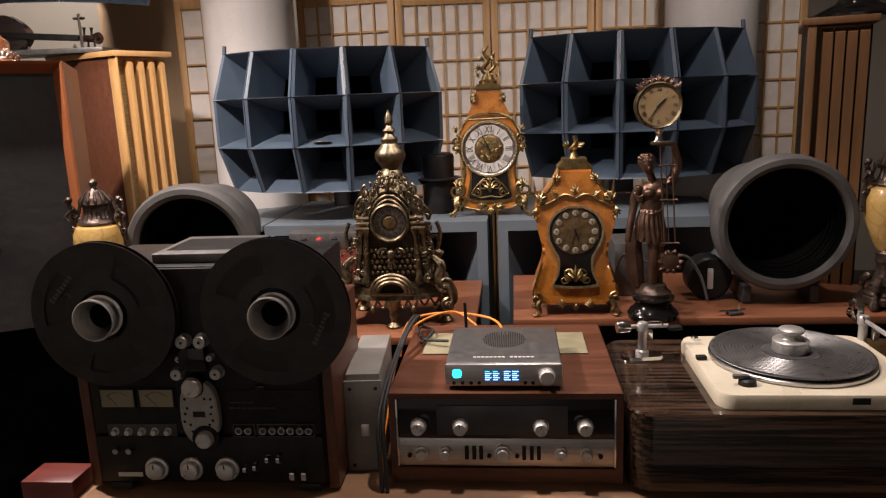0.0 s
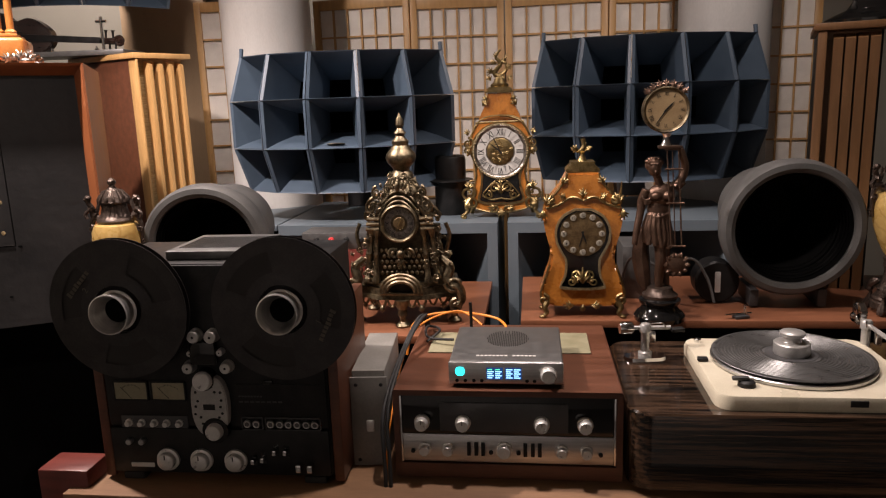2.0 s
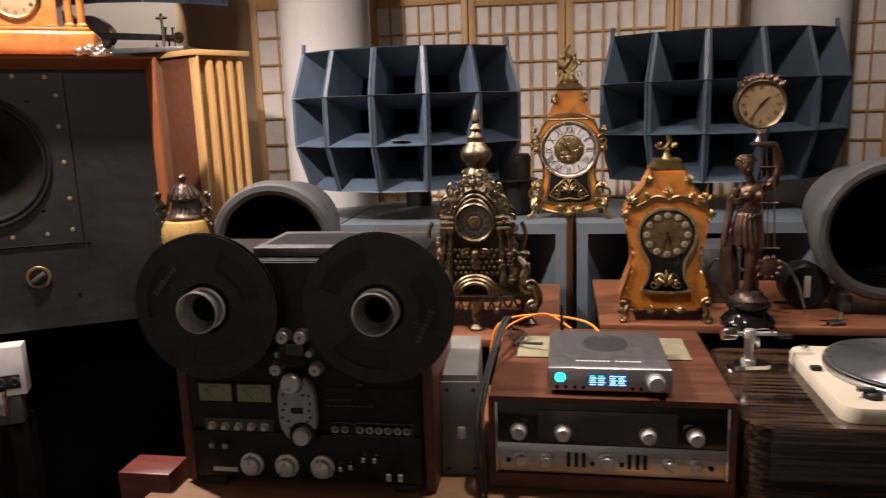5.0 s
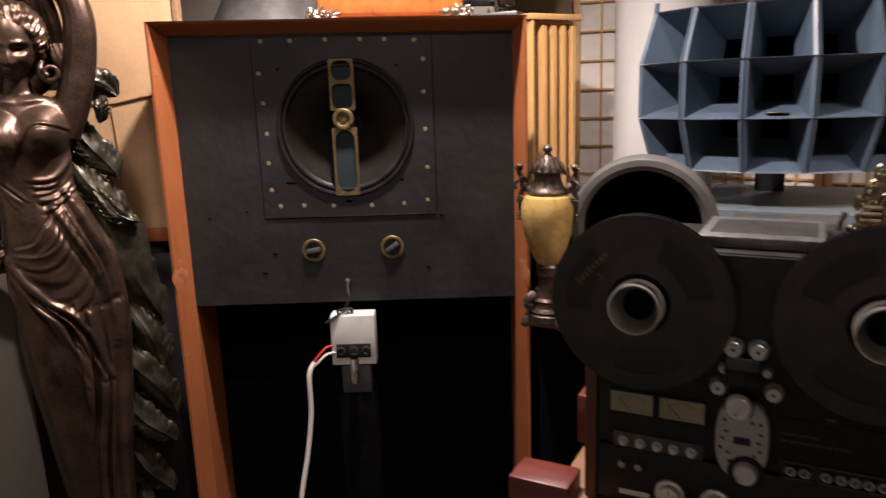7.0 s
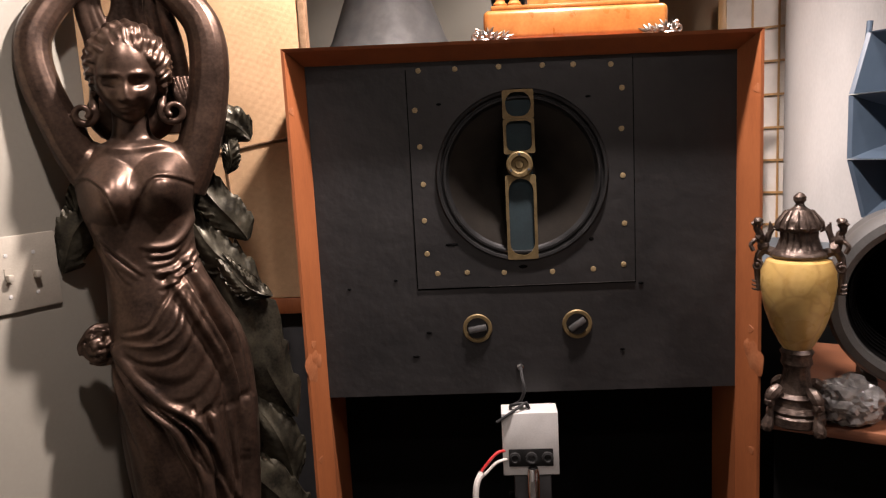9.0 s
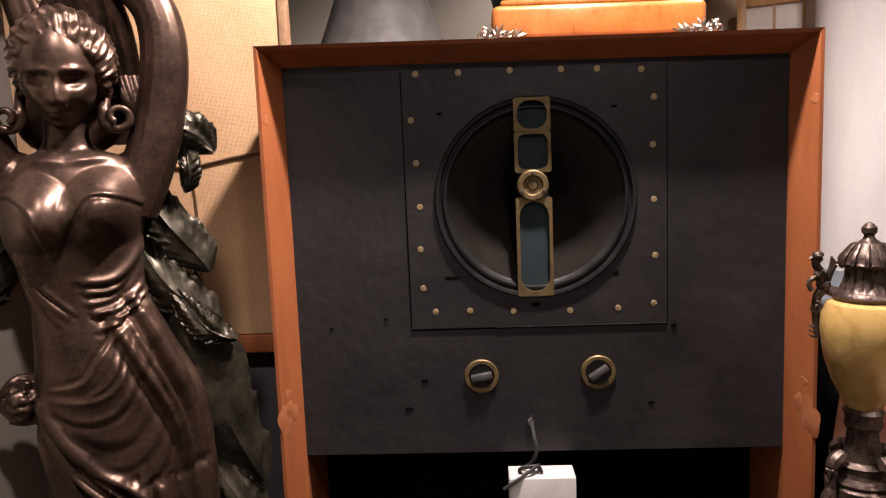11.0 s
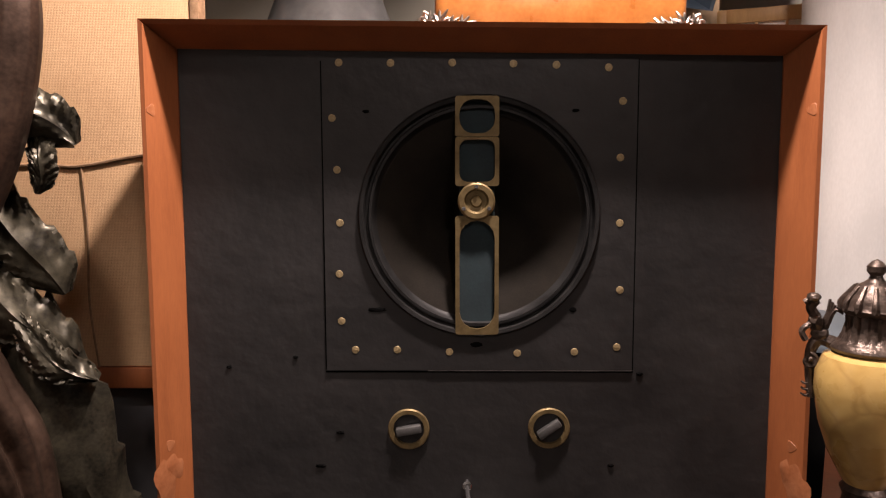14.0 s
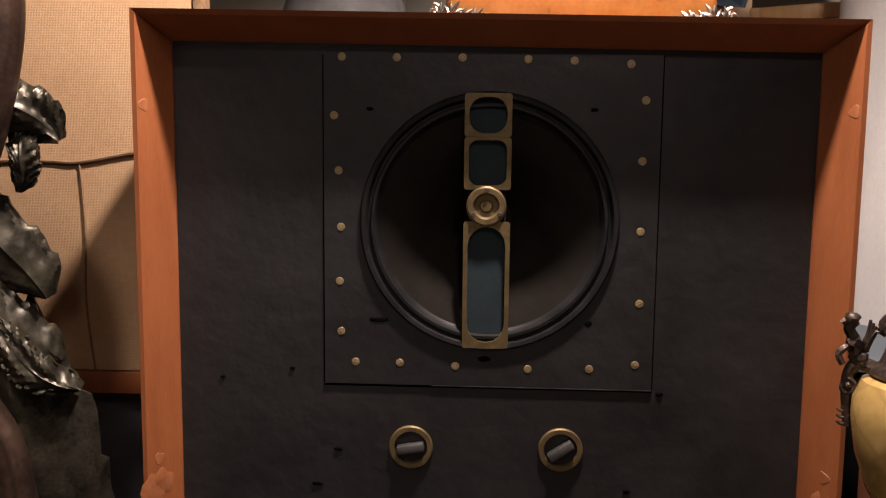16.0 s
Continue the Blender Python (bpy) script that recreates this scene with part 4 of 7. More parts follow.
tube([(-0.028, 0.045, 0.462), (-0.01, 0.04, 0.455), (0.004, 0.04, 0.468), (0.002, 0.042, 0.488)], 0.006, 8, bm, lambda f: 0.7 + 0.5 * f)
for x, z, a, q in ((-0.01, 0.458, 160, 0.024), (0.008, 0.458, 25, 0.020), (0.004, 0.47, 75, 0.014), (0.012, 0.462, 10, 0.016)):
    leaf(bm, x, 0.04, z, q, radians(a))
part("finial", bm, BRASS, cs, "gilt winged finial")
key_out = smooth_outline([(0.078, 0.025), (0.082, 0.058), (0.09, 0.062), (0.12, 0.050), (0.16, 0.048), (0.185, 0.060), (0.215, 0.073), (0.25, 0.074), (0.285, 0.056), (0.305, 0.022)])
key_in = smooth_outline([(0.084, 0.023), (0.088, 0.053), (0.094, 0.056), (0.12, 0.044), (0.16, 0.042), (0.185, 0.054), (0.215, 0.067), (0.25, 0.068), (0.281, 0.051), (0.299, 0.020)])
part("door_frame", frame_ring(key_out, key_in, -0.009, 0.0), GILT_PALE, cs, "beaded gilt keyhole-shaped frame")
part("backing", prism(key_in, -0.003, -0.001), BLACK_GLOSS, cs, "black backing behind the glass")
dial = part("dial", disc_front([(0.062, 0), (0.062, 0.002), (0.0, 0.003)], 0, -0.003, 0.235, 40), DIAL_DARK, cs, "dark bronze dial")
for h in range(12):
    a = radians(30 * h)
    c = part("plaque", disc_front([(0.0085, 0), (0.0075, 0.0015), (0.0, 0.002)], 0, 0, 0, 16), IVORY_DIM, dial, "round white hour plaque")
    c.matrix_basis = pose(0.051 * math.sin(a), -0.006, 0.235 + 0.051 * math.cos(a))
    part("numeral", lettering(str(h or 12), 0.011, pose(0, -0.0026, 0), bmesh.new(), 0.8), BLACK, c)
clock_hand(dial, 0, -0.009, 0.235, 0.03, 160, BLACK)
clock_hand(dial, 0, -0.0095, 0.235, 0.042, 195, BLACK, 0.0015)
bm = bmesh.new()
for sx in (-1, 1):
    scroll(bm, sx * 0.018, -0.006, 0.118, 0.015, radians(180 if sx > 0 else 0), 1.2, 0.003, -sx)
    scroll(bm, sx * 0.030, -0.006, 0.102, 0.013, radians(90), 1.2, 0.003, sx)
    leaf(bm, sx * 0.012, -0.006, 0.10, 0.024, radians(90 - sx * 40))
leaf(bm, 0, -0.006, 0.098, 0.045, radians(90))
part("pendulum_mount", bm, BRASS, cs, "pierced gilt spray")
bm = bmesh.new()
for sx in (-1, 1):
    moulding(bm, [(sx * w, -0.002, z) for z, w in ((0.045, 0.11), (0.065, 0.115), (0.10, 0.105), (0.15, 0.089))], 0.003)
    moulding(bm, [(sx * w, 0.0, z) for z, w in ((0.33, 0.088), (0.35, 0.07), (0.38, 0.048), (0.40, 0.042))], 0.003)
    moulding(bm, [(0, -0.003, 0.325), (sx * 0.03, -0.003, 0.335), (sx * 0.065, -0.003, 0.315), (sx * 0.098, -0.003, 0.305)], 0.004)
    leaf(bm, sx * 0.10, -0.002, 0.315, 0.036, radians(90 + sx * 30))
    leaf(bm, sx * 0.105, -0.002, 0.30, 0.03, radians(-90 + sx * 10))
    scroll(bm, sx * 0.088, -0.003, 0.325, 0.016, radians(0 if sx > 0 else 180), 1.1, 0.004, sx)
    leaf(bm, sx * 0.045, -0.003, 0.332, 0.024, radians(90 - sx * 60))
    leaf(bm, sx * 0.055, 0.0, 0.37, 0.026, radians(90 + sx * 25))
    leaf(bm, sx * 0.025, -0.003, 0.034, 0.028, radians(0 if sx > 0 else 180))
    scroll(bm, sx * 0.106, -0.004, 0.05, 0.016, radians(90), 1.1, 0.004, sx)
    tube([(sx * 0.104, 0.05, 0.33), (sx * 0.108, 0.05, 0.37)], 0.004, 6, bm, lambda f: 1.2 - 0.9 * f)
leaf(bm, 0, -0.004, 0.335, 0.028, radians(90))
leaf(bm, 0, -0.004, 0.034, 0.02, radians(-90))
part("mount", bm, BRASS, cs, "cast gilt leaf mounts")
for sx in (-1, 1):
    for y in (0.0, 0.09):
        bm = tube([(sx * 0.095, y, 0.045), (sx * 0.104, y - 0.006, 0.028), (sx * 0.098, y - 0.008, 0.014), (sx * 0.108, y - 0.012, 0.004)], 0.007, 8, None, lambda f: 1.3 - 0.5 * f)
        blob((sx * 0.109, y - 0.012, 0.005), (0.010, 0.010, 0.005), bm)
        part("foot", bm, BRASS, cs)

# ---- ornate bronze church clock ----
cb = thing("mantel_clock", spot(-0.188, 1.845, SHELF_LOW), "ornate antique brass mantel clock with pierced scrollwork and urn finial", "clock", "mantel clocks")
bm = bmesh.new()
for a, b, z0, z1 in ((0.150, 0.100, 0.078, 0.090), (0.140, 0.093, 0.090, 0.110), (0.122, 0.082, 0.110, 0.124)):
    prism_pts = [(-a, -b * 0.6), (-a * 0.7, -b * 0.75), (-a * 0.45, -b), (a * 0.45, -b), (a * 0.7, -b * 0.75), (a, -b * 0.6), (a, b), (-a, b)]
    lo, hi = [bm.verts.new((x, y + 0.1, z0)) for x, y in prism_pts], [bm.verts.new((x * 0.97, y * 0.97 + 0.1, z1)) for x, y in prism_pts]
    bm.faces.new(lo)
    bm.faces.new(hi)
    for i in range(8):
        bm.faces.new((lo[i], lo[(i + 1) % 8], hi[(i + 1) % 8], hi[i]))
part("base", bm, BRASS_OLD, cb, "stepped cast base")
bm = bmesh.new()
for i in range(11):
    x = -0.14 + 0.028 * i
    d = -0.06 if abs(x) > 0.1 else (-0.075 if abs(x) > 0.068 else -0.1)
    moulding(bm, [(x - 0.013, 0.1 + d, 0.079), (x - 0.006, 0.1 + d, 0.062), (x, 0.1 + d, 0.058), (x + 0.006, 0.1 + d, 0.062), (x + 0.013, 0.1 + d, 0.079)], 0.0035)
    if i % 2:
        leaf(bm, x, 0.1 + d, 0.062, 0.022, radians(-90))
part("apron", bm, BRASS_OLD, cb, "pierced lace-like apron")
for x, y in ((0.0, 0.005), (-0.14, 0.06), (0.14, 0.06), (-0.12, 0.18), (0.12, 0.18)):
    part("foot", lathe([(0.020, 0.0), (0.021, 0.006), (0.010, 0.016), (0.009, 0.026), (0.014, 0.034), (0.012, 0.05), (0.020, 0.062), (0.022, 0.078)], 16, pose(x, y, 0)), BRASS_OLD, cb)
# Same brass toned down for the shade behind the pierced scrollwork.
bm = prism(smooth_outline([(0.124, 0.105), (0.15, 0.100), (0.20, 0.088), (0.26, 0.086), (0.30, 0.088), (0.335, 0.075), (0.36, 0.05), (0.375, 0.03)]), 0.03, 0.17, bevel=0.004)
part("case", bm, BRASS_DARK, cb, "cast case with the shade behind the scrollwork in its colour")
bm = bmesh.new()
for k in range(3):
    r = 0.085 - 0.012 * k
    tube([(r * math.cos(radians(a)), 0.026 - 0.006 * k, 0.292 + r * math.sin(radians(a))) for a in range(-20, 201, 20)], 0.0045, 6, bm, None, 3)
for k in range(7):
    a = radians(10 + 26.6 * k)
    leaf(bm, 0.086 * math.cos(a), 0.022, 0.292 + 0.086 * math.sin(a), 0.015, a)
for sx in (-1, 1):
    for z in (0.276, 0.290, 0.304):
        tube([(sx * 0.068, 0.018, z), (sx * 0.112, 0.022, z)], 0.006, 8, bm)
    scroll(bm, sx * 0.105, 0.02, 0.34, 0.022, radians(90), 1.3, 0.005, -sx)
    scroll(bm, sx * 0.095, 0.03, 0.375, 0.018, radians(90), 1.3, 0.0045, -sx)
    scroll(bm, sx * 0.115, 0.06, 0.315, 0.02, radians(-90), 1.2, 0.005, sx)
    for z, q in ((0.36, 0.017), (0.335, 0.016), (0.39, 0.015), (0.32, 0.014)):
        leaf(bm, sx * (0.098 if z < 0.37 else 0.07), 0.03, z, q, radians(90 - sx * 40))
rnd = random.Random(21)
for sx in (-1, 1):
    for k in range(16):
        f = k / 15
        x, z = 0.125 - 0.085 * f + rnd.uniform(-0.006, 0.006), 0.305 + 0.105 * f + rnd.uniform(-0.008, 0.012)
        scroll(bm, sx * x, 0.045 + rnd.uniform(-0.02, 0.03), z, rnd.uniform(0.009, 0.014), rnd.uniform(0, 6.28), 1.1, 0.0026, rnd.choice((-1, 1)))
    for k in range(10):
        scroll(bm, sx * rnd.uniform(0.105, 0.135), rnd.uniform(0.03, 0.09), rnd.uniform(0.13, 0.28), rnd.uniform(0.008, 0.013), rnd.uniform(0, 6.28), 1.1, 0.0026, rnd.choice((-1, 1)))
part("arch", bm, BRASS_OLD, cb, "leafy arch over the dial")
bm = bmesh.new()
for k in range(120):
    z = rnd.uniform(0.128, 0.43)
    half = 0.118 if z < 0.30 else 0.118 - 0.085 * ((z - 0.30) / 0.13) ** 0.8
    x = half * rnd.choice((-1, 1)) * rnd.uniform(0.62, 1.06)
    y = 0.022 + rnd.uniform(-0.008, 0.012) + (0.10 * rnd.random() if abs(x) > half * 0.92 else 0)
    scroll(bm, x, y, z, rnd.uniform(0.006, 0.011), rnd.uniform(0, 6.28), rnd.uniform(0.8, 1.3), 0.0021, rnd.choice((-1, 1)), 5)
part("filigree", bm, BRASS_OLD, cb, "pierced filigree over the case")
for sx in (-1, 1):
    for x, y, r in ((0.098, 0.035, 0.011), (0.075, 0.02, 0.008), (0.105, 0.10, 0.010)):
        col = [(r * 1.5, 0.124), (r * 1.5, 0.135), (r, 0.142), (r * 0.9, 0.20), (r * 1.15, 0.205), (r * 0.85, 0.212), (r * 0.8, 0.255), (r * 1.4, 0.265), (r * 1.5, 0.276)]
        part("column", lathe(col, 14, pose(sx * x, y, 0), None, lambda a, z: 1 + 0.08 * math.sin(6 * a + z * 120)), BRASS_OLD, cb, "spiral fluted column")
    bm = bmesh.new()
    tube([(sx * 0.11, 0.04, 0.19), (sx * 0.135, 0.03, 0.165), (sx * 0.128, 0.025, 0.13), (sx * 0.158, 0.02, 0.108), (sx * 0.165, 0.02, 0.075), (sx * 0.15, 0.015, 0.055)], 0.011, 8, bm, lambda f: 0.8 + 0.5 * math.sin(math.pi * f))
    scroll(bm, sx * 0.145, 0.015, 0.12, 0.024, radians(180 if sx > 0 else 0), 1.2, 0.006, sx)
    scroll(bm, sx * 0.152, 0.015, 0.06, 0.018, radians(90), 1.2, 0.006, sx)
    for z, q in ((0.17, 0.018), (0.12, 0.02), (0.085, 0.018), (0.20, 0.016)):
        leaf(bm, sx * 0.135, 0.02, z, q, radians(70 if sx > 0 else 110))
    tube([(sx * 0.12, 0.06, 0.20), (sx * 0.132, 0.06, 0.25), (sx * 0.122, 0.06, 0.285)], 0.006, 6, bm)
    part("volute", bm, BRASS_OLD, cb, "curling side volute with leaves")
bm = bmesh.new()
for i in range(9):
    for j in range(5):
        x, z = -0.056 + 0.014 * i + (0.007 if j % 2 else 0), 0.150 + 0.016 * j
        if abs(x) < 0.066:
            blob((x, 0.026, z), (0.006, 0.005, 0.007), bm, sub=1)
for sx in (-1, 1):
    scroll(bm, sx * 0.02, 0.02, 0.205, 0.016, radians(0 if sx > 0 else 180), 1.2, 0.004, sx)
leaf(bm, 0, 0.02, 0.20, 0.04, radians(-90))
blob((0, 0.012, 0.205), (0.012, 0.010, 0.014), bm)
part("trellis", bm, BRASS_OLD, cb, "studded trellis under the dial")
bm = bmesh.new()
for k in range(3):
    tube([((0.058 - 0.009 * k) * math.cos(radians(a)), 0.0 - 0.004 * k, 0.10 + (0.05 - 0.009 * k) * math.sin(radians(a))) for a in range(0, 181, 18)], 0.0055, 6, bm, None, 2)
box(-0.062, 0.062, -0.005, 0.02, 0.092, 0.100, 0.002, bm)
part("grotto_arch", bm, BRASS_OLD, cb, "small moulded arch at the base")
part("grotto_back", prism(rect(-0.034, 0.034, 0.10, 0.13, 0.012), 0.004, 0.01), BLACK, cb)
dial = part("dial", disc_front([(0.062, 0.0), (0.062, 0.012), (0.057, 0.015), (0.052, 0.010), (0.050, 0.006), (0.0, 0.006)], 0, 0.025, 0.292, 40), BRASS_OLD, cb, "brass dial with silvered plaques")
for h in range(12):
    a = radians(30 * h)
    c = part("plaque", prism([(-0.0085, -0.011), (0.0085, -0.011), (0.0115, 0.010), (-0.0115, 0.010)], 0, 0.0015), SILVER_OLD, dial, "dull silvered hour plaque")
    c.matrix_basis = pose(0, 0.0165, 0.292) @ Matrix.Rotation(a, 4, "Y") @ pose(0, 0, 0.038)
part("numerals", roman_ring(bmesh.new(), 0.038, 0.014, 0.0155, 0.292), BLACK, dial, "black Roman numerals")
part("centre", disc_front([(0.020, 0), (0.018, 0.002), (0.0, 0.003)], 0, 0.0185, 0.292, 24), DIAL_DARK, dial)
clock_hand(dial, 0, 0.0145, 0.292, 0.026, 28, BRASS)
clock_hand(dial, 0, 0.014, 0.292, 0.038, 200, BRASS, 0.0014)
bm = lathe([(0.055, 0.372), (0.05, 0.385), (0.034, 0.398), (0.028, 0.408), (0.034, 0.414), (0.030, 0.424), (0.022, 0.432), (0.026, 0.440), (0.038, 0.452), (0.043, 0.466), (0.040, 0.478), (0.027, 0.492), (0.022, 0.50),
            (0.024, 0.512), (0.015, 0.520), (0.012, 0.528), (0.018, 0.534), (0.010, 0.542), (0.007, 0.548), (0.012, 0.556), (0.010, 0.572), (0.004, 0.582), (0.0, 0.592)], 24, pose(0, 0.085, 0))
part("urn_finial", bm, BRASS_OLD, cb, "turned brass urn finial")
bm = bmesh.new()
for k in range(14):
    a = 2 * math.pi * k / 14
    x, y = 0.075 * math.cos(a), 0.09 + 0.06 * math.sin(a)
    tube([(x, y, 0.345), (x * 0.9, 0.09 + (y - 0.09) * 0.9, 0.385), (x * 0.45, 0.09 + (y - 0.09) * 0.45, 0.415)], 0.006, 6, bm)
    leaf(bm, x, y, 0.36, 0.016, radians(90 - math.copysign(25, x)))
scroll(bm, -0.02, 0.015, 0.405, 0.018, radians(200), 1.2, 0.005, 1)
scroll(bm, 0.02, 0.015, 0.405, 0.018, radians(-20), 1.2, 0.005, -1)
blob((0, 0.008, 0.395), (0.012, 0.012, 0.016), bm)
leaf(bm, 0, 0.012, 0.39, 0.022, radians(90))
part("crown", bm, BRASS_OLD, cb, "scrolled crown under the urn")
# the whole front draws in towards the top
for ob in cb.children:
    if ob.name.split(".")[0] in ("case", "arch", "filigree", "column", "crown"):
        for v in ob.data.vertices:
            v.co.x *= float(np.interp(v.co.z, [0.12, 0.20, 0.30, 0.36, 0.42], [1.0, 0.93, 0.82, 0.68, 0.64]))
dial.matrix_basis = Matrix.Translation((0, -0.004, 0.292)) @ Matrix.Diagonal((0.86, 1, 0.86, 1)) @ Matrix.Translation((0, 0, -0.292))

# ---- figurine clock ----
fc = thing("figurine_clock", spot(0.515, 1.88, SHELF), "bronze figurine holding up a round clock, on a black turned socle", "clock", "mantel clocks")
part("socle", lathe([(0.066, 0.0), (0.067, 0.012), (0.060, 0.022), (0.050, 0.030), (0.046, 0.040), (0.054, 0.048), (0.055, 0.056), (0.046, 0.062)], 40), BLACK_GLOSS, fc, "black lacquered turned socle")
part("plinth", lathe([(0.046, 0.062), (0.047, 0.070), (0.036, 0.078), (0.032, 0.09), (0.0, 0.092)], 32), PEWTER, fc, "grey metal rocky base")
bm = bmesh.new()
tube([(-0.004, -0.004, 0.076), (-0.005, -0.004, 0.12), (-0.003, -0.010, 0.168), (-0.005, -0.006, 0.215), (-0.012, 0, 0.262)], 0.0125, 12, bm, lambda f: 0.62 + 0.75 * f)
tube([(-0.004, -0.018, 0.076), (-0.004, -0.004, 0.083)], 0.008, 10, bm)
tube([(0.014, 0.016, 0.078), (0.010, 0.016, 0.13), (0.006, 0.008, 0.19), (-0.010, 0.002, 0.258)], 0.0125, 12, bm, lambda f: 0.62 + 0.75 * f)
blob((-0.012, 0, 0.262), (0.028, 0.022, 0.030), bm, None, 3)
blob((-0.010, 0, 0.300), (0.023, 0.018, 0.034), bm, None, 3)
blob((-0.004, 0, 0.338), (0.030, 0.020, 0.032), bm, None, 3)
for x in (-0.017, 0.010):
    blob((x, -0.016, 0.338), (0.0125, 0.011, 0.0125), bm, None, 3)
tube([(-0.006, 0, 0.360), (-0.016, -0.004, 0.392)], 0.0095, 10, bm)
hm = Euler((radians(15), radians(-14), 0)).to_matrix()
blob((-0.022, -0.009, 0.408), (0.0155, 0.018, 0.022), bm, hm, 3)
blob((-0.021, -0.026, 0.402), (0.003, 0.004, 0.005), bm)
blob((-0.023, 0.0, 0.418), (0.021, 0.021, 0.018), bm, hm, 3)
rnd = random.Random(5)
for k in range(22):
    a, q = rnd.uniform(0, 6.28), rnd.uniform(0.2, 1.5)
    blob((-0.023 + 0.021 * math.cos(a) * math.sin(q), 0.0 + 0.021 * math.sin(a) * math.sin(q), 0.420 + 0.017 * math.cos(q)), (0.0055, 0.0055, 0.0045), bm, sub=1)
tube([(-0.034, 0, 0.354), (-0.044, 0.002, 0.325), (-0.047, 0, 0.296), (-0.055, -0.008, 0.25), (-0.060, -0.012, 0.208)], 0.0098, 10, bm, lambda f: 1.15 - 0.5 * f)
tube([(0.022, 0, 0.356), (0.042, 0.003, 0.378), (0.051, 0.002, 0.408), (0.044, -0.004, 0.440), (0.034, -0.008, 0.466)], 0.0105, 10, bm, lambda f: 1.2 - 0.5 * f)
for k in range(3):
    tube([(-0.048 + 0.004 * k, -0.010, 0.336 - 0.006 * k), (-0.038, -0.014, 0.328 - 0.005 * k), (-0.028, -0.012, 0.332 - 0.006 * k)], 0.0035, 6, bm)
# tunic with folds, open over the leg
for k in range(13):
    f = k / 12
    a = radians(-170 + 250 * f)
    c, q = math.cos(a), math.sin(a)
    tube([(-0.011 + 0.021 * c, 0.017 * q, 0.292), (-0.012 + 0.028 * c, 0.024 * q, 0.258), (-0.010 + 0.029 * c, 0.025 * q, 0.232), (-0.009 + 0.029 * c + 0.004 * math.sin(k * 2.1), 0.025 * q, 0.212 - 0.03 * abs(math.sin(k * 1.3)) * f)], 0.0045, 8, bm, lambda f: 0.8 + 0.5 * f)
for k in range(3):
    tube([(-0.033, -0.006, 0.290 - 0.006 * k), (-0.012, -0.020, 0.283 - 0.005 * k), (0.012, -0.010, 0.292 - 0.006 * k)], 0.004, 8, bm)
tube([(-0.034, 0.016, 0.25), (-0.042, 0.020, 0.19), (-0.038, 0.018, 0.13), (-0.030, 0.015, 0.076)], 0.013, 8, bm, lambda f: 0.8 + 0.7 * math.sin(math.pi * f))
for v in bm.verts:
    v.co.x = -0.008 + (v.co.x + 0.008) * (1.22 if v.co.z < 0.37 else 1.08)
    v.co.y *= 1.15
fig = part("figurine", bm, BRONZE_RED, fc, "standing draped figure in brown bronze, plain shape")
md = fig.modifiers.new("skin", "REMESH")
md.mode, md.voxel_size, md.use_smooth_shade = "VOXEL", 0.0015, True
sm = fig.modifiers.new("soften", "SMOOTH")
sm.factor, sm.iterations = 0.5, 2
bm = bmesh.new()
for x0, x1 in ((0.003, 0.019), (0.016, 0.030), (0.032, 0.046)):
    tube([(x0, -0.032, 0.462), (x1, -0.036, 0.208)], 0.0021 if x0 != 0.016 else 0.0014, 6, bm)
for f in (0.0, 0.20, 0.55, 1.0):
    a, z = 0.016 * f, 0.460 - 0.252 * f
    tube([(a - 0.004, -0.033 - 0.004 * f, z), (a + 0.040, -0.033 - 0.004 * f, z)], 0.0026, 6, bm)
box(-0.018, 0.036, -0.038, -0.010, 0.462, 0.470, 0.002, bm)
part("lyre_frame", bm, BRONZE_RED, fc, "thin ladder-like pendulum frame")
bm = disc_front([(0.024, 0), (0.024, 0.005), (0.016, 0.007), (0.0, 0.009)], 0.036, -0.03, 0.158, 24)
for k in range(10):
    a = radians(36 * k)
    leaf(bm, 0.036 + 0.02 * math.cos(a), -0.034, 0.158 + 0.02 * math.sin(a), 0.016, a)
part("pendulum", bm, BRONZE_RED, fc, "round cast pendulum bob")
part("neck", lathe([(0.016, 0.468), (0.010, 0.478), (0.008, 0.49), (0.014, 0.50)], 16, pose(0.004, -0.012, 0)), CHROME, fc)
drum = part("clock_case", disc_front([(0.048, -0.03), (0.058, -0.02), (0.059, 0.012), (0.056, 0.017), (0.052, 0.014), (0.050, 0.010), (0.0, 0.010)], 0.0, -0.012, 0.560, 48), BRASS_OLD, fc, "round brass clock drum")
part("dial", disc_front([(0.051, 0.0112), (0.0, 0.0115)], 0.0, -0.012, 0.560, 40), DIAL_CREAM, drum, "yellowed cream dial")
part("numerals", roman_ring(bmesh.new(), 0.040, 0.011, -0.0245, 0.560), BLACK, drum)
clock_hand(drum, 0, -0.0255, 0.560, 0.028, 45, BLACK)
clock_hand(drum, 0, -0.026, 0.560, 0.042, 215, BLACK, 0.0014)
bm = bmesh.new()
for k in range(7):
    a = radians(45 + 15 * k)
    leaf(bm, 0.056 * math.cos(a), -0.015, 0.56 + 0.056 * math.sin(a), 0.022, a)
    blob((0.06 * math.cos(a), -0.02, 0.56 + 0.062 * math.sin(a)), (0.007, 0.007, 0.007), bm, sub=1)
part("garland", bm, BRONZE_RED, fc, "cast garland over the drum")


# ---- open-reel tape deck ----
deck = thing("tape_deck", spot(-0.430, 1.164, TABLE, 0, 0, 0.5), "black open-reel tape deck with two large reels in wooden side panels", "tape recorder")
HW = 0.222
part("body", box(-HW, HW, 0.004, 0.22, 0.016, 0.438, 0.003), BLACK, deck)
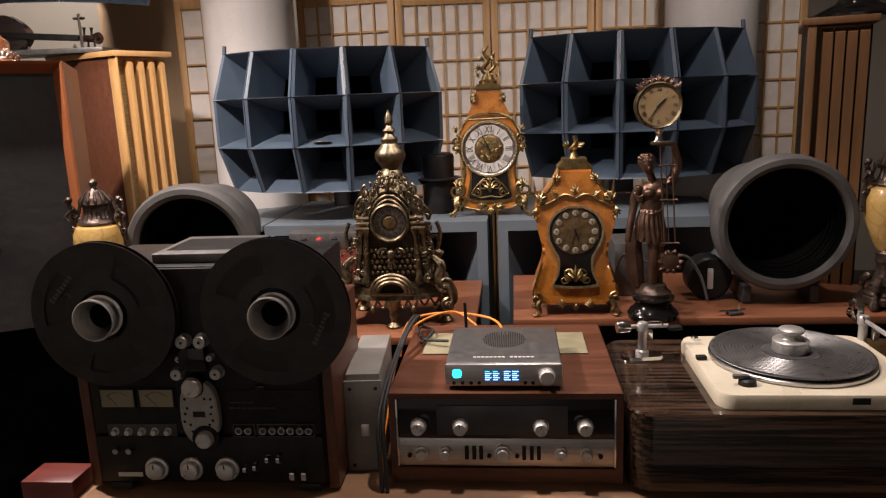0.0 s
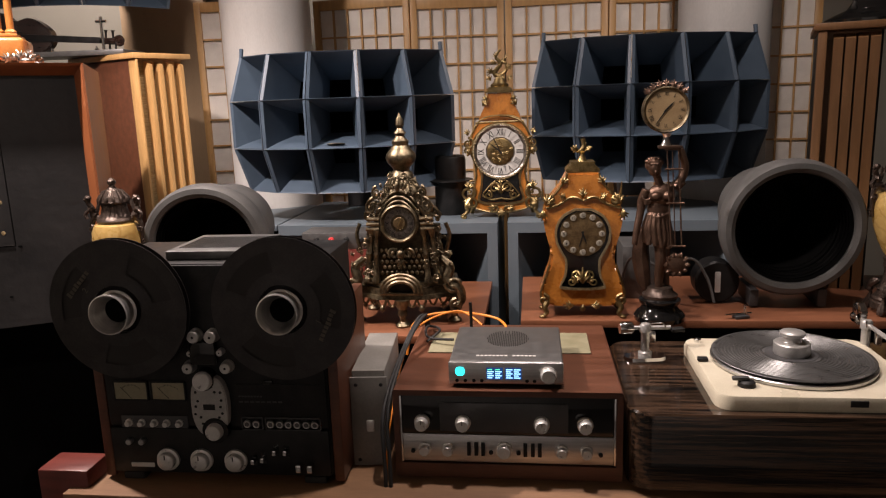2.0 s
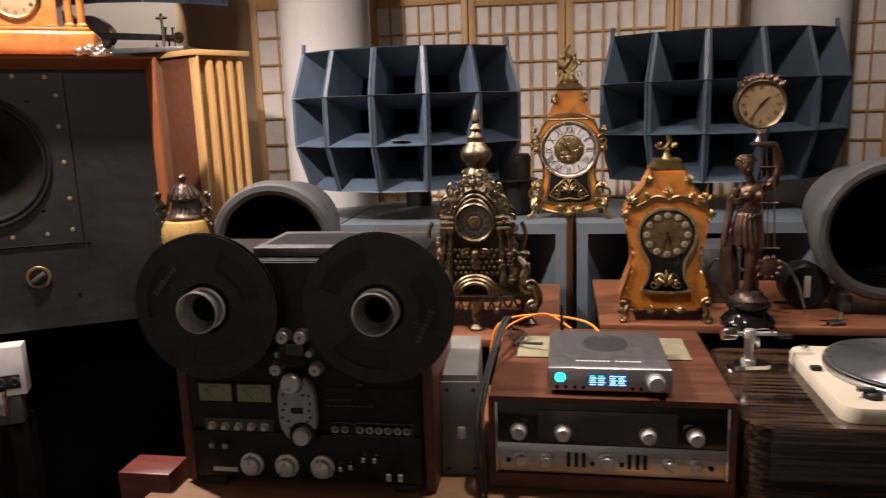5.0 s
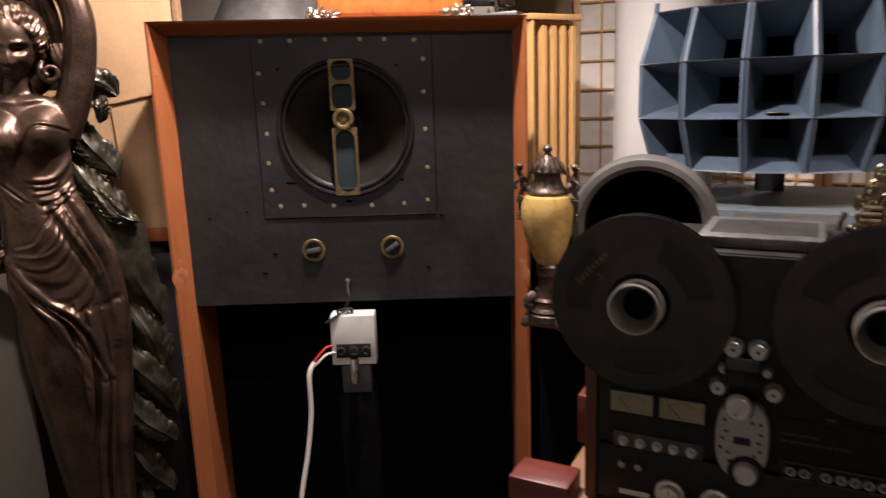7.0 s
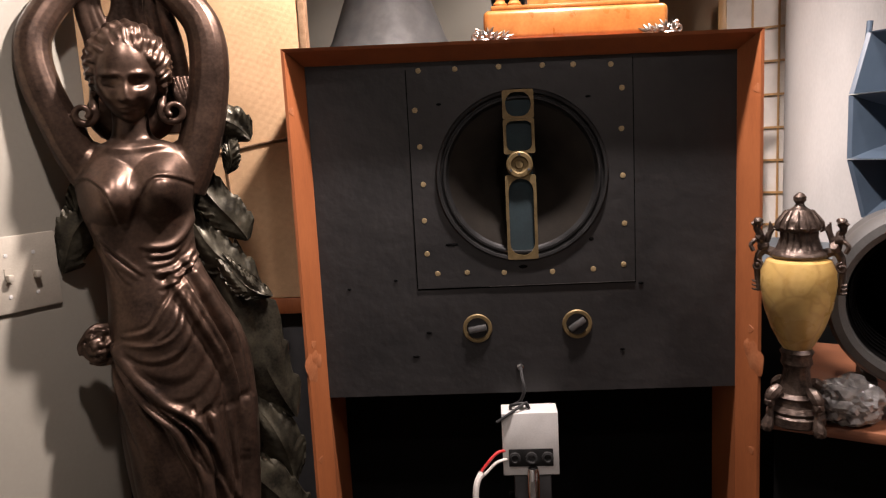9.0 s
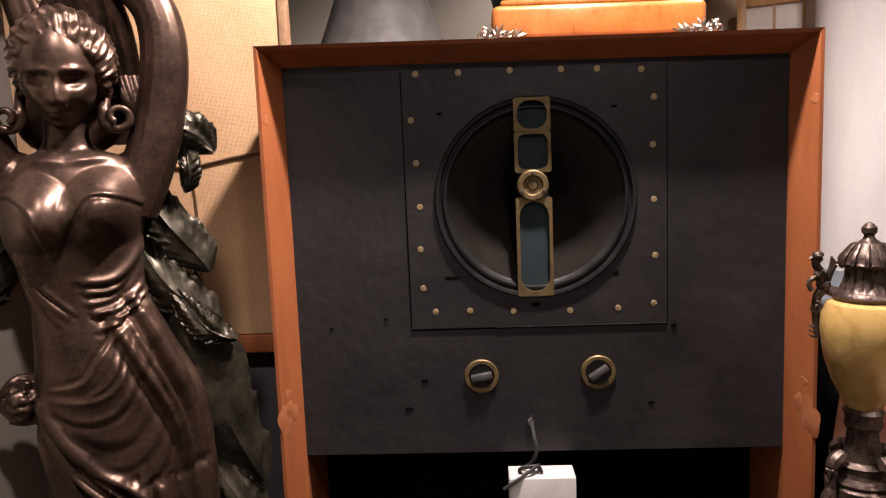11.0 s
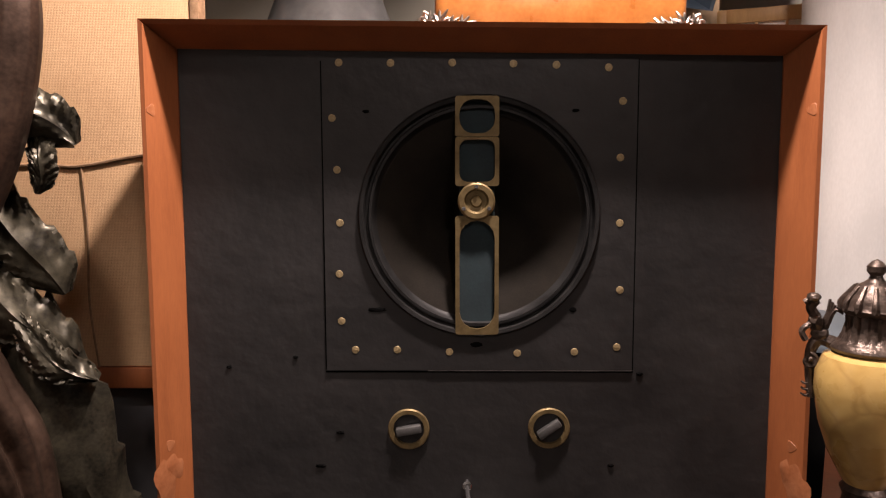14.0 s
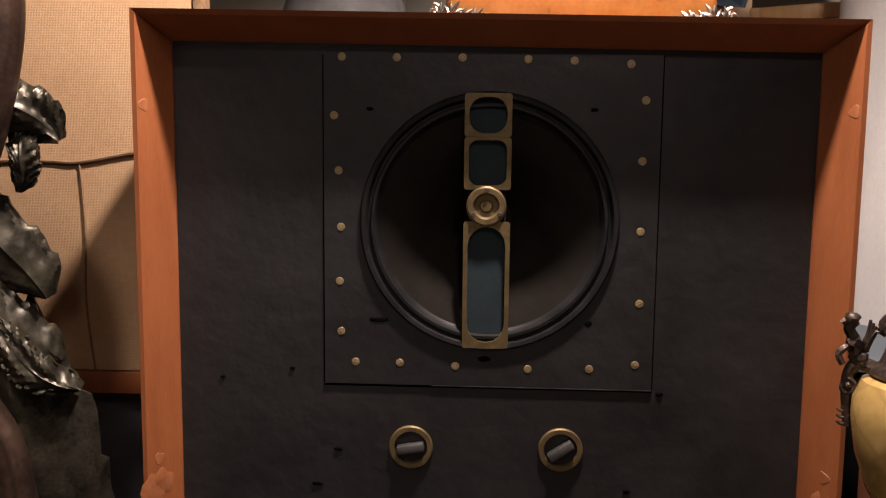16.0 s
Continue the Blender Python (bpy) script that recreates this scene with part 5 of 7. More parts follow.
part("upper_panel", box(-HW + 0.003, HW - 0.003, -0.004, 0.003, 0.118, 0.436, 0.002), BLACK, deck, "matt black transport panel")
part("lower_panel", box(-HW + 0.003, HW - 0.003, -0.007, 0.003, 0.020, 0.113, 0.002), BLACK, deck, "matt black amplifier panel")
for sx in (-1, 1):
    part("side_panel", box(sx * 0.2235 - (0.02 if sx < 0 else 0), sx * 0.2235 + (0.02 if sx > 0 else 0), 0.0, 0.235, 0.006, 0.34, 0.003), WOOD_WALNUT, deck, "reddish wooden side panel")
part("top_cover", box(-0.085, 0.085, 0.03, 0.20, 0.4385, 0.456, 0.003), SATIN_GREY, deck, "grey slotted top cover")
for i in range(26):
    x = -0.07 + 0.0056 * i
    part("vent_slot", box(x, x + 0.003, 0.06, 0.17, 0.4555, 0.4568), BLACK, deck)
for sx in (-1, 1):
    part("foot", box(sx * 0.185 - 0.022, sx * 0.185 + 0.022, 0.0, 0.05, 0.0, 0.015, 0.003), RUBBER, deck)
    part("foot", box(sx * 0.185 - 0.022, sx * 0.185 + 0.022, 0.17, 0.21, 0.0, 0.015, 0.003), RUBBER, deck)


def knob(x, z, r, depth, y, mat, parent, name="knob", base=None, label=""):
    pr = [(r, 0.0), (r, depth * 0.75), (r * 0.93, depth * 0.95), (r * 0.86, depth), (0.0, depth * 0.98)]
    if base:
        pr = [(base, 0.0), (base, depth * 0.3), (base * 0.94, depth * 0.34), (r, depth * 0.36)] + pr[1:]
    return part(name, disc_front(pr, x, y, z, 28), mat, parent, label)


for x0 in (-0.200, -0.124):
    m = part("meter", frame_ring(rect(x0 - 0.003, x0 + 0.069, 0.169, 0.210, 0.002), rect(x0, x0 + 0.066, 0.172, 0.207, 0.001), -0.008, -0.003), BLACK, deck, "level meter with a cream face")
    part("face", box(x0, x0 + 0.066, -0.005, -0.0042, 0.172, 0.207), VU, m, "cream meter face")
    bm = bmesh.new()
    for k in range(15):
        a = radians(130 - 80 * k / 14)
        c = (x0 + 0.033 + 0.032 * math.cos(a) * 0.9, 0.168 + 0.032 * math.sin(a))
        box(c[0] - 0.0003, c[0] + 0.0003, -0.0056, -0.0052, c[1], c[1] + 0.003, 0, bm)
    part("scale", bm, BLACK, m)
    part("needle", tube([(x0 + 0.033, -0.0056, 0.174), (x0 + 0.012, -0.0056, 0.197)], 0.0004, 5), BLACK, m)
for i, x in enumerate((-0.178, -0.152, -0.126, -0.101, -0.075)):
    knob(x, 0.124, 0.0055, 0.012, -0.004, KNOB_FACE, deck, "small_knob", 0.0075)
part("meter_strip", box(-0.194, -0.058, -0.0052, -0.0042, 0.113, 0.138, 0.0008), CHARCOAL, deck)
for x in (-0.178, -0.152):
    knob(x, 0.088, 0.006, 0.012, -0.007, ALU, deck, "button")
for x in (-0.104, -0.036, 0.033):
    k = knob(x, 0.050, 0.0175, 0.018, -0.007, KNOB_FACE, deck, "level_knob", 0.0225, "large turned aluminium level knob")
    part("pointer", box(x - 0.0008, x + 0.0008, -0.0262, -0.0246, 0.056, 0.065), BLACK, k)
for x, z in ((0.070, 0.052), (0.089, 0.056), (0.114, 0.072), (0.135, 0.072)):
    lv = part("lever", box(x - 0.0035, x + 0.0035, -0.022, -0.006, z - 0.004, z + 0.006, 0.001), CHROME, deck)
    part("slot", box(x - 0.005, x + 0.005, -0.0078, -0.0068, z - 0.012, z + 0.010), BLACK_GLOSS, lv)
for x in (0.160, 0.182):
    part("toggle", box(x - 0.005, x + 0.005, -0.024, -0.007, 0.034, 0.050, 0.0015), CHROME, deck, "silver rocker lever")
part("name_plate", box(-0.183, -0.135, -0.009, -0.0075, 0.032, 0.041, 0.0004), GREY_METAL, deck, "small light plate with an unreadable mark")
for i, x in enumerate((0.062, 0.080, 0.108, 0.126, 0.143, 0.160, 0.178, 0.1945)):
    b = part("key", disc_front([(0.0078, 0.0), (0.0078, 0.004), (0.0065, 0.006), (0.0, 0.0055)], x, -0.005, 0.126, 20), ALU, deck, "round silver transport key")
    part("cap", disc_front([(0.0045, 0.0), (0.004, 0.001), (0.0, 0.001)], x, -0.0108, 0.126, 12), CHARCOAL, b)
for a, b in ((0.050, 0.093), (0.097, 0.206)):
    part("key_frame", frame_ring(rect(a, b, 0.113, 0.139, 0.003), rect(a + 0.002, b - 0.002, 0.115, 0.137, 0.002), -0.0068, -0.0042), CHARCOAL, deck)
part("seam", box(0.045, 0.208, -0.0052, -0.0044, 0.204, 0.206), BLACK_GLOSS, deck)
part("index_counter", box(0.10, 0.118, -0.008, -0.0042, 0.206, 0.214, 0.001), BLACK_GLOSS, deck)
bm = bmesh.new()
for i in range(8):
    box(0.048 + 0.011 * i, 0.056 + 0.011 * i, -0.0050, -0.0044, 0.168, 0.171, 0, bm)
    box(0.048 + 0.006 * i, 0.052 + 0.006 * i, -0.0050, -0.0044, 0.179, 0.182, 0, bm)
part("legend_bars", bm, CHARCOAL, deck, "faint unreadable legend as bars")
# head block
hb = part("head_block", prism([(-0.004 + 0.036 * math.copysign(abs(math.cos(a)) ** 0.7, math.cos(a)), 0.166 + 0.060 * math.copysign(abs(math.sin(a)) ** 0.8, math.sin(a))) for a in (2 * math.pi * i / 48 for i in range(48))], -0.022, -0.004, bevel=0.002),
          HEAD_GREY, deck, "oval light metal head block with black holes")
for k in range(20):
    a = 2 * math.pi * k / 20
    r = 0.7 + 0.12 * (k % 3)
    x, z = -0.004 + 0.032 * r * math.cos(a), 0.166 + 0.052 * r * math.sin(a)
    part("hole", disc_front([(0.0028, 0.0), (0.0024, 0.0007), (0.0, 0.0008)], x, -0.0222, z, 10), BLACK, hb)
part("badge", box(-0.015, 0.008, -0.024, -0.0222, 0.160, 0.171, 0.0005), BLACK, hb)
for x, z, r in ((-0.010, 0.219, 0.0205), (0.004, 0.118, 0.0255)):
    part("knob_seat", disc_front([(r, 0.0), (r, 0.0195), (0.0, 0.0195)], x, -0.004, z, 28), BLACK_GLOSS, deck)
knob(-0.010, 0.219, 0.0185, 0.030, -0.004, KNOB_FACE, deck, "capstan_cap", None, "silver capstan cap")
knob(0.004, 0.118, 0.0165, 0.032, -0.004, KNOB_FACE, deck, "isolated_drive_knob", 0.0225, "large ringed silver knob")
for x, z, r, d in ((-0.022, 0.303, 0.0135, 0.02), (0.011, 0.303, 0.0135, 0.02), (-0.040, 0.241, 0.0125, 0.018), (0.034, 0.242, 0.0125, 0.018), (-0.034, 0.269, 0.007, 0.014), (0.024, 0.271, 0.007, 0.014)):
    k = knob(x, z, r * 0.9, d, -0.004, SATIN_ALU, deck, "guide_roller", r)
    part("eye", disc_front([(r * 0.2, 0.0), (0.0, 0.001)], x, -0.0045 - d, z, 12), BLACK, k)
part("head_cover", box(-0.034, 0.017, -0.02, -0.004, 0.247, 0.292, 0.004), BLACK_GLOSS, deck)


HUB_METAL = material("bright_turned_aluminium", (0.62, 0.61, 0.60), (0.80, 0.79, 0.77), 0.40, 1.0, scale=30, stretch=(1, 8, 1), fine=300, bump=0.05)
REEL = material("black_anodised", (0.019, 0.017, 0.017), (0.036, 0.032, 0.031), 0.36, 0.3, scale=30, fine=300, bump=0.03)
TAPE = material("magnetic_tape", (0.008, 0.006, 0.005), (0.014, 0.011, 0.009), 0.6, scale=30, bump=0.02)
LEGEND = material("pale_lettering", (0.07, 0.06, 0.045), (0.10, 0.085, 0.06), 0.5, bump=0.0)


def reel(x, turn, label):
    t = thing("tape_reel", deck.matrix_world @ pose(x, -0.026, 0.361), label, "tape reel", "tape reels")
    n, R = 72, 0.1325
    bm = bmesh.new()
    # flange with three windows: wedge of rings
    rad = [0.046, 0.070, 0.108, R]
    cut = {0: (8, 20), 1: (32, 44), 2: (56, 68)}

    def is_open(i, j):
        return i == 1 and any(a <= (j + turn) % n < b for a, b in cut.values())

    for y0 in (-0.012, 0.002):
        g = [[[bm.verts.new((r * math.cos(2 * math.pi * j / n), y0 + d, r * math.sin(2 * math.pi * j / n))) for j in range(n)] for r in rad] for d in (0, 0.0016)]
        for d in (0, 1):
            for i in range(3):
                for j in range(n):
                    if not is_open(i, j):
                        bm.faces.new((g[d][i][j], g[d][i][(j + 1) % n], g[d][i + 1][(j + 1) % n], g[d][i + 1][j]))
        for i in (0, 3):
            for j in range(n):
                bm.faces.new((g[0][i][j], g[0][i][(j + 1) % n], g[1][i][(j + 1) % n], g[1][i][j]))
    part("flange", bm, REEL, t, "dark anodised reel flange with three windows")
    part("tape_pack", lathe([(0.058, -0.0015), (0.112, -0.0015), (0.112, 0.0095), (0.058, 0.0095), (0.058, -0.0015)], 64, FRONT), TAPE, t, "wound brown-black tape")
    h = part("hub_adapter", disc_front([(0.038, 0.012), (0.0385, 0.014), (0.0345, 0.016), (0.034, 0.026), (0.036, 0.036), (0.0375, 0.040), (0.0375, 0.0435), (0.0355, 0.0445), (0.0335, 0.041), (0.0295, 0.028), (0.0235, 0.015), (0.0225, 0.013)], 0, 0, 0, 48, cap=False), HUB_METAL, t, "turned aluminium hub adapter")
    part("hub_core", disc_front([(0.0226, 0.0135), (0.0222, 0.004), (0.010, 0.005), (0.008, 0.010), (0.0, 0.011)], 0, 0, 0, 32), SHADE_BLACK, h)
    a = radians(145 if x < 0 else -20)
    place = Matrix.Translation((0.086 * math.cos(a), 0, 0.086 * math.sin(a))) @ Matrix.Rotation(radians(-48 if x < 0 else 115), 4, "Y")
    for k in range(8):
        a = 0.0082 * (k - 3.5)
        part("mark_bar", box(a - 0.0032, a + 0.0026, -0.0130, -0.0122, -0.005 if k else -0.006, 0.005 if k in (0, 3) else 0.003, 0), LEGEND, t, "pale bar of the maker's mark").matrix_basis = place
    part("reel_number", lettering("2" if x < 0 else "1", 0.016, pose(0, -0.0126, -0.018), bmesh.new()), LEGEND, t, "pale painted reel number").matrix_basis = place
    return t


reel(-0.153, 6, "black large tape reel with a silver hub on the deck")
reel(0.160, 60, "black large tape reel with a silver hub on the deck")

# ---- stereo preamplifier in a walnut case ----
amp = thing("stereo_amplifier", spot(0.123, 1.2, TABLE), "vintage stereo amplifier with black and silver panels in walnut case", "amplifier")
part("case", frame_ring(rect(-0.215, 0.215, 0.006, 0.183, 0.004), rect(-0.203, 0.203, 0.034, 0.172, 0.002), -0.004, 0.40), WOOD_WALNUT, amp, "walnut wooden case")
part("rear_board", box(-0.205, 0.205, 0.37, 0.39, 0.02, 0.178), BLACK, amp)
for x in (-0.18, 0.18):
    for y in (0.03, 0.36):
        part("foot", lathe([(0.014, 0), (0.016, 0.007)], 16, pose(x, y, 0)), RUBBER, amp)
part("glass_panel", box(-0.199, 0.199, 0.0, 0.006, 0.094, 0.171, 0.001), BLACK_GLOSS, amp, "black glass upper panel")
part("dial_window", box(-0.126, 0.115, -0.0022, -0.0005, 0.100, 0.158, 0.0008), CHARCOAL, amp, "smoky dial window")
part("lower_panel", box(-0.199, 0.199, 0.0, 0.006, 0.036, 0.0925, 0.001), ALU, amp, "brushed aluminium lower panel")
for sx in (-1, 1):
    part("trim_strip", box(sx * 0.201 - 0.002, sx * 0.201 + 0.002, -0.003, 0.005, 0.036, 0.171, 0.0008), CHROME, amp)
for x in (-0.160, -0.082, 0.066, 0.146):
    k = knob(x, 0.119, 0.0125, 0.022, -0.001, KNOB_FACE, amp, "control_knob", 0.0150, "spun aluminium control knob")
    part("pointer", box(x - 0.0006, x + 0.0006, -0.0245, -0.0228, 0.122, 0.130), BLACK, k)
for x, r in ((-0.157, 0.010), (-0.112, 0.010), (-0.005, 0.013), (0.103, 0.010), (0.149, 0.010)):
    knob(x, 0.064, r, 0.018, 0.0, KNOB_FACE, amp, "tone_knob", r * 1.25, "small aluminium tone knob")
for x in (-0.072, -0.058, -0.045, 0.035, 0.049, 0.062):
    part("slide_switch", box(x - 0.0035, x + 0.0035, -0.006, 0.0, 0.052, 0.078, 0.001), BLACK, amp, "black slide switch")
for x in (-0.030, 0.022, -0.18, 0.175):
    knob(x, 0.058, 0.0042, 0.004, 0.0, BLACK, amp, "jack")
part("top_grille", box(-0.175, 0.172, 0.20, 0.335, 0.1835, 0.186, 0.001), OLIVE, amp, "olive ventilation plate on top")

# ---- network player ----
dac = thing("network_player", spot(0.1225, 1.218, TABLE + 0.183), "small grey metal network player with two blue displays", "audio player")
part("case", box(-0.1075, 0.1075, 0.002, 0.215, 0.006, 0.050, 0.004, seg=3), SATIN_GREY, dac)
part("front", box(-0.108, 0.108, -0.004, 0.003, 0.006, 0.050, 0.003, seg=3), ALU, dac, "brushed aluminium front")
for x in (-0.085, 0.085):
    for y in (0.03, 0.185):
        part("foot", lathe([(0.010, 0), (0.012, 0.006)], 14, pose(x, y, 0)), RUBBER, dac)
LED_CYAN = glow("cyan_led", (0.02, 0.85, 0.85), 3.0)
SCREEN = glow("blue_screen", (0.015, 0.05, 0.17), 1.0)
SCREEN_LINE = glow("screen_lines", (0.30, 0.62, 1.0), 2.2)
SCREEN_GREEN = glow("screen_green_lines", (0.1, 0.8, 0.45), 1.4)
part("logo_light", prism(rect(-0.0945, -0.0775, 0.0235, 0.0405, 0.006), -0.0052, -0.0042), LED_CYAN, dac, "glowing cyan badge light")
for n, x0 in enumerate((-0.036, -0.001)):
    d = part("display", box(x0, x0 + 0.031, -0.0052, -0.0042, 0.017, 0.040), SCREEN, dac, "lit dark blue display")
    for r in range(5):
        for c in range(2):
            w = 0.009 + 0.003 * ((r * 3 + c * 2 + n) % 2)
            part("text_bar", box(x0 + 0.002 + 0.0148 * c, x0 + 0.002 + 0.0148 * c + w, -0.0060, -0.0054, 0.0195 + 0.004 * r, 0.0213 + 0.004 * r), SCREEN_GREEN if (n == 0 and r == 4) else SCREEN_LINE, d)
knob(0.080, 0.027, 0.0145, 0.016, -0.003, KNOB_FACE, dac, "volume_knob", 0.0160, "round silver volume knob")
for x in (-0.092, -0.076, -0.060, -0.045, 0.040, 0.054):
    part("button", disc_front([(0.0036, 0), (0.003, 0.001), (0.0, 0.001)], x, -0.0042, 0.0135, 12), BLACK, dac)
bm = bmesh.new()
for k in range(24):
    f = k / 23
    x = -0.042 + 0.084 * f
    h = 0.045 * math.sqrt(max(0.0, 1 - (2 * f - 1) ** 2)) + 0.004
    dip = 0.02 if 0.35 < f < 0.65 and k % 2 else 0
    box(x - 0.0009, x + 0.0009, 0.135 - h, 0.135 + h - dip, 0.0498, 0.0506, 0, bm)
part("vent", bm, BLACK, dac, "round group of vent slots")
for k in range(15):
    if k != 8:
        part("mark_bar", box(-0.057 + 0.0077 * k, -0.057 + 0.0077 * k + 0.0058, 0.030, 0.036, 0.0499, 0.0505), GREY_METAL, dac, "pale bar of the maker's mark")
part("aerial", tube([(-0.082, 0.218, 0.028), (-0.082, 0.226, 0.03), (-0.084, 0.230, 0.10)], 0.0035, 8), BLACK, dac, "short black aerial")
for x in (-0.055, -0.02, 0.015, 0.045, 0.07):
    part("connector", lathe([(0.006, 0), (0.006, 0.018), (0.004, 0.02)], 12, pose(x, 0.216, 0.034) @ FRONT @ pose(0, 0, -0.02)), CHARCOAL, dac)

# ---- turntable ----
PT = 0.951
tt = thing("turntable_plinth", spot(0.345, 1.16, TABLE), "glossy striped macassar ebony turntable plinth with rounded corners", "plinth")
o = rect(0.0, 0.68, 0.0, 0.40, 0.045, 8)
bm = bmesh.new()
lo, hi, h2 = [bm.verts.new((x, y, 0.012)) for x, y in o], [bm.verts.new((x, y, PT - TABLE - 0.004)) for x, y in o], [bm.verts.new((0.34 + (x - 0.34) * 0.99, 0.2 + (y - 0.2) * 0.985, PT - TABLE)) for x, y in o]
bm.faces.new(lo)
bm.faces.new(h2)
for p, q in ((lo, hi), (hi, h2)):
    for i in range(len(o)):
        j = (i + 1) % len(o)
        bm.faces.new((p[i], p[j], q[j], q[i]))
part("block", bm, EBONY, tt)
for x in (0.05, 0.63):
    for y in (0.05, 0.35):
        part("foot", lathe([(0.025, 0), (0.025, 0.011)], 20, pose(x, y, 0)), RUBBER, tt)
td = thing("turntable", spot(0.678, 1.350, PT), "cream enamelled idler turntable with a record on its platter", "turntable")
o = rect(-0.178, 0.19, -0.168, 0.155, 0.03, 6)
bm = bmesh.new()
lo, hi, h2 = [bm.verts.new((x, y, 0.0)) for x, y in o], [bm.verts.new((x, y, 0.020)) for x, y in o], [bm.verts.new((x * 0.985, y * 0.985, 0.026)) for x, y in o]
bm.faces.new(lo)
bm.faces.new(h2)
for p, q in ((lo, hi), (hi, h2)):
    for i in range(len(o)):
        j = (i + 1) % len(o)
        bm.faces.new((p[i], p[j], q[j], q[i]))
part("chassis", bm, CREAM, td, "cream enamel chassis")
part("platter", lathe([(0.150, 0.0265), (0.152, 0.028), (0.152, 0.0335), (0.149, 0.036), (0.140, 0.0365)], 96, pose(0.005, 0.015, 0)), ALU, td, "bright aluminium platter rim")
part("mat", lathe([(0.145, 0.037), (0.145, 0.0395)], 72, pose(0.005, 0.015, 0)), RUBBER, td)
rec = thing("vinyl_record", spot(0.683, 1.365, PT + 0.040), "black vinyl record on the platter", "record")
gr = [(0.0, 0.0022), (0.05, 0.0022)]
for i in range(42):
    r = 0.052 + 0.0022 * i
    gr += [(r, 0.0018), (r + 0.0011, 0.0018 + 0.0003 * (1 + i % 3))]
gr += [(0.149, 0.0022), (0.150, 0.001), (0.149, 0.0)]
part("disc", lathe(gr, 96), VINYL, rec, "grooved black vinyl disc")
part("label", lathe([(0.049, 0.0023), (0.049, 0.0027), (0.0, 0.0027)], 48), CHARCOAL, rec, "plain dark paper label")
clamp = thing("record_clamp", spot(0.683, 1.365, PT + 0.0428), "stepped turned aluminium record clamp on the record", "record clamp")
part("weight", lathe([(0.033, 0.0), (0.034, 0.002), (0.034, 0.022), (0.032, 0.024), (0.018, 0.025), (0.016, 0.028), (0.016, 0.036), (0.022, 0.038), (0.0235, 0.040), (0.0235, 0.044), (0.021, 0.046), (0.0, 0.0465)], 48), SATIN_ALU, clamp)
for x, y, r in ((-0.145, -0.115, 0.016), (0.145, -0.12, 0.014)):
    k = part("control", lathe([(r, 0.026), (r * 0.95, 0.034), (r * 0.7, 0.037), (0, 0.037)], 24, pose(x + 0.03, y, 0)), BLACK, td, "black control lever")
    part("lever", box(x + 0.03 - 0.026, x + 0.03 + 0.004, y - 0.005, y + 0.005, 0.037, 0.044, 0.002), CHARCOAL, k)
part("strobe_window", box(0.045, 0.075, -0.1695, -0.16, 0.010, 0.022, 0.001), BLACK, td)
part("brake_pad", box(-0.175, -0.155, 0.005, 0.02, 0.0262, 0.034, 0.002), BLACK, td)
part("arm_rest_bolt", lathe([(0.008, 0.026), (0.008, 0.032), (0.005, 0.035), (0, 0.035)], 14, pose(-0.15, 0.13, 0)), CHROME, td)


def tonearm(x, y, z, turn, length, label):
    t = thing("tonearm", spot(x, y, z, 0, 0, turn), label, "tonearm", "tonearms")
    bm = bmesh.new()
    o = rect(-0.045, 0.045, -0.022, 0.022, 0.02, 6)
    lo, hi = [bm.verts.new((a, b, 0)) for a, b in o], [bm.verts.new((a * 0.96, b * 0.94, 0.007)) for a, b in o]
    bm.faces.new(lo)
    bm.faces.new(hi)
    for i in range(len(o)):
        bm.faces.new((lo[i], lo[(i + 1) % len(o)], hi[(i + 1) % len(o)], hi[i]))
    part("base_plate", bm, CHROME, t)
    part("pillar", lathe([(0.014, 0.007), (0.014, 0.015), (0.009, 0.018), (0.009, 0.058), (0.012, 0.06), (0.012, 0.074), (0.009, 0.078), (0, 0.078)], 24), SATIN_ALU, t)
    part("arm_tube", tube([(-0.05, 0, 0.070), (length, 0.004, 0.066)], 0.0045, 10), SATIN_ALU, t)
    part("counterweight", lathe([(0.012, 0), (0.013, 0.004), (0.013, 0.024), (0.011, 0.028)], 24, pose(-0.055, 0, 0.070, 0, 90, 0)), CHROME, t)
    part("headshell", box(length, length + 0.028, -0.009, 0.011, 0.058, 0.066, 0.002), BLACK, t)
    part("bias_rod", tube([(0.0, 0.0, 0.076), (0.03, -0.014, 0.082), (0.038, -0.016, 0.074)], 0.0016, 6), CHROME, t)
    part("lift", box(0.012, 0.026, 0.010, 0.022, 0.030, 0.056, 0.002), CHROME, t)
    return t


tonearm(0.412, 1.445, PT, 8, 0.055, "short chrome tonearm on an oval base plate")
ta = tonearm(0.868, 1.475, PT, 270, 0.15, "chrome tonearm with round counterweight beside the platter")
part("gimbal", lathe([(0.018, -0.008), (0.021, -0.006), (0.021, 0.006), (0.018, 0.008)], 28, pose(-0.035, 0.0, 0.085, 90, 0, 0)), CHROME, ta)
# small bright stylus gauge on the cabinet's edge
gauge = thing("stylus_gauge", spot(0.73, 1.885, SHELF, 0, 0, 15), "small chrome stylus gauge on the wooden cabinet", "gauge")
part("beam", tube([(-0.045, 0, 0.012), (0.03, 0, 0.012)], 0.003, 8), CHROME, gauge)
part("base", box(-0.02, 0.02, -0.012, 0.012, 0.0, 0.009, 0.002), CHARCOAL, gauge)
part("post", lathe([(0.005, 0.009), (0.004, 0.03), (0.006, 0.034), (0, 0.036)], 12, pose(0.012, 0, 0)), CHROME, gauge)

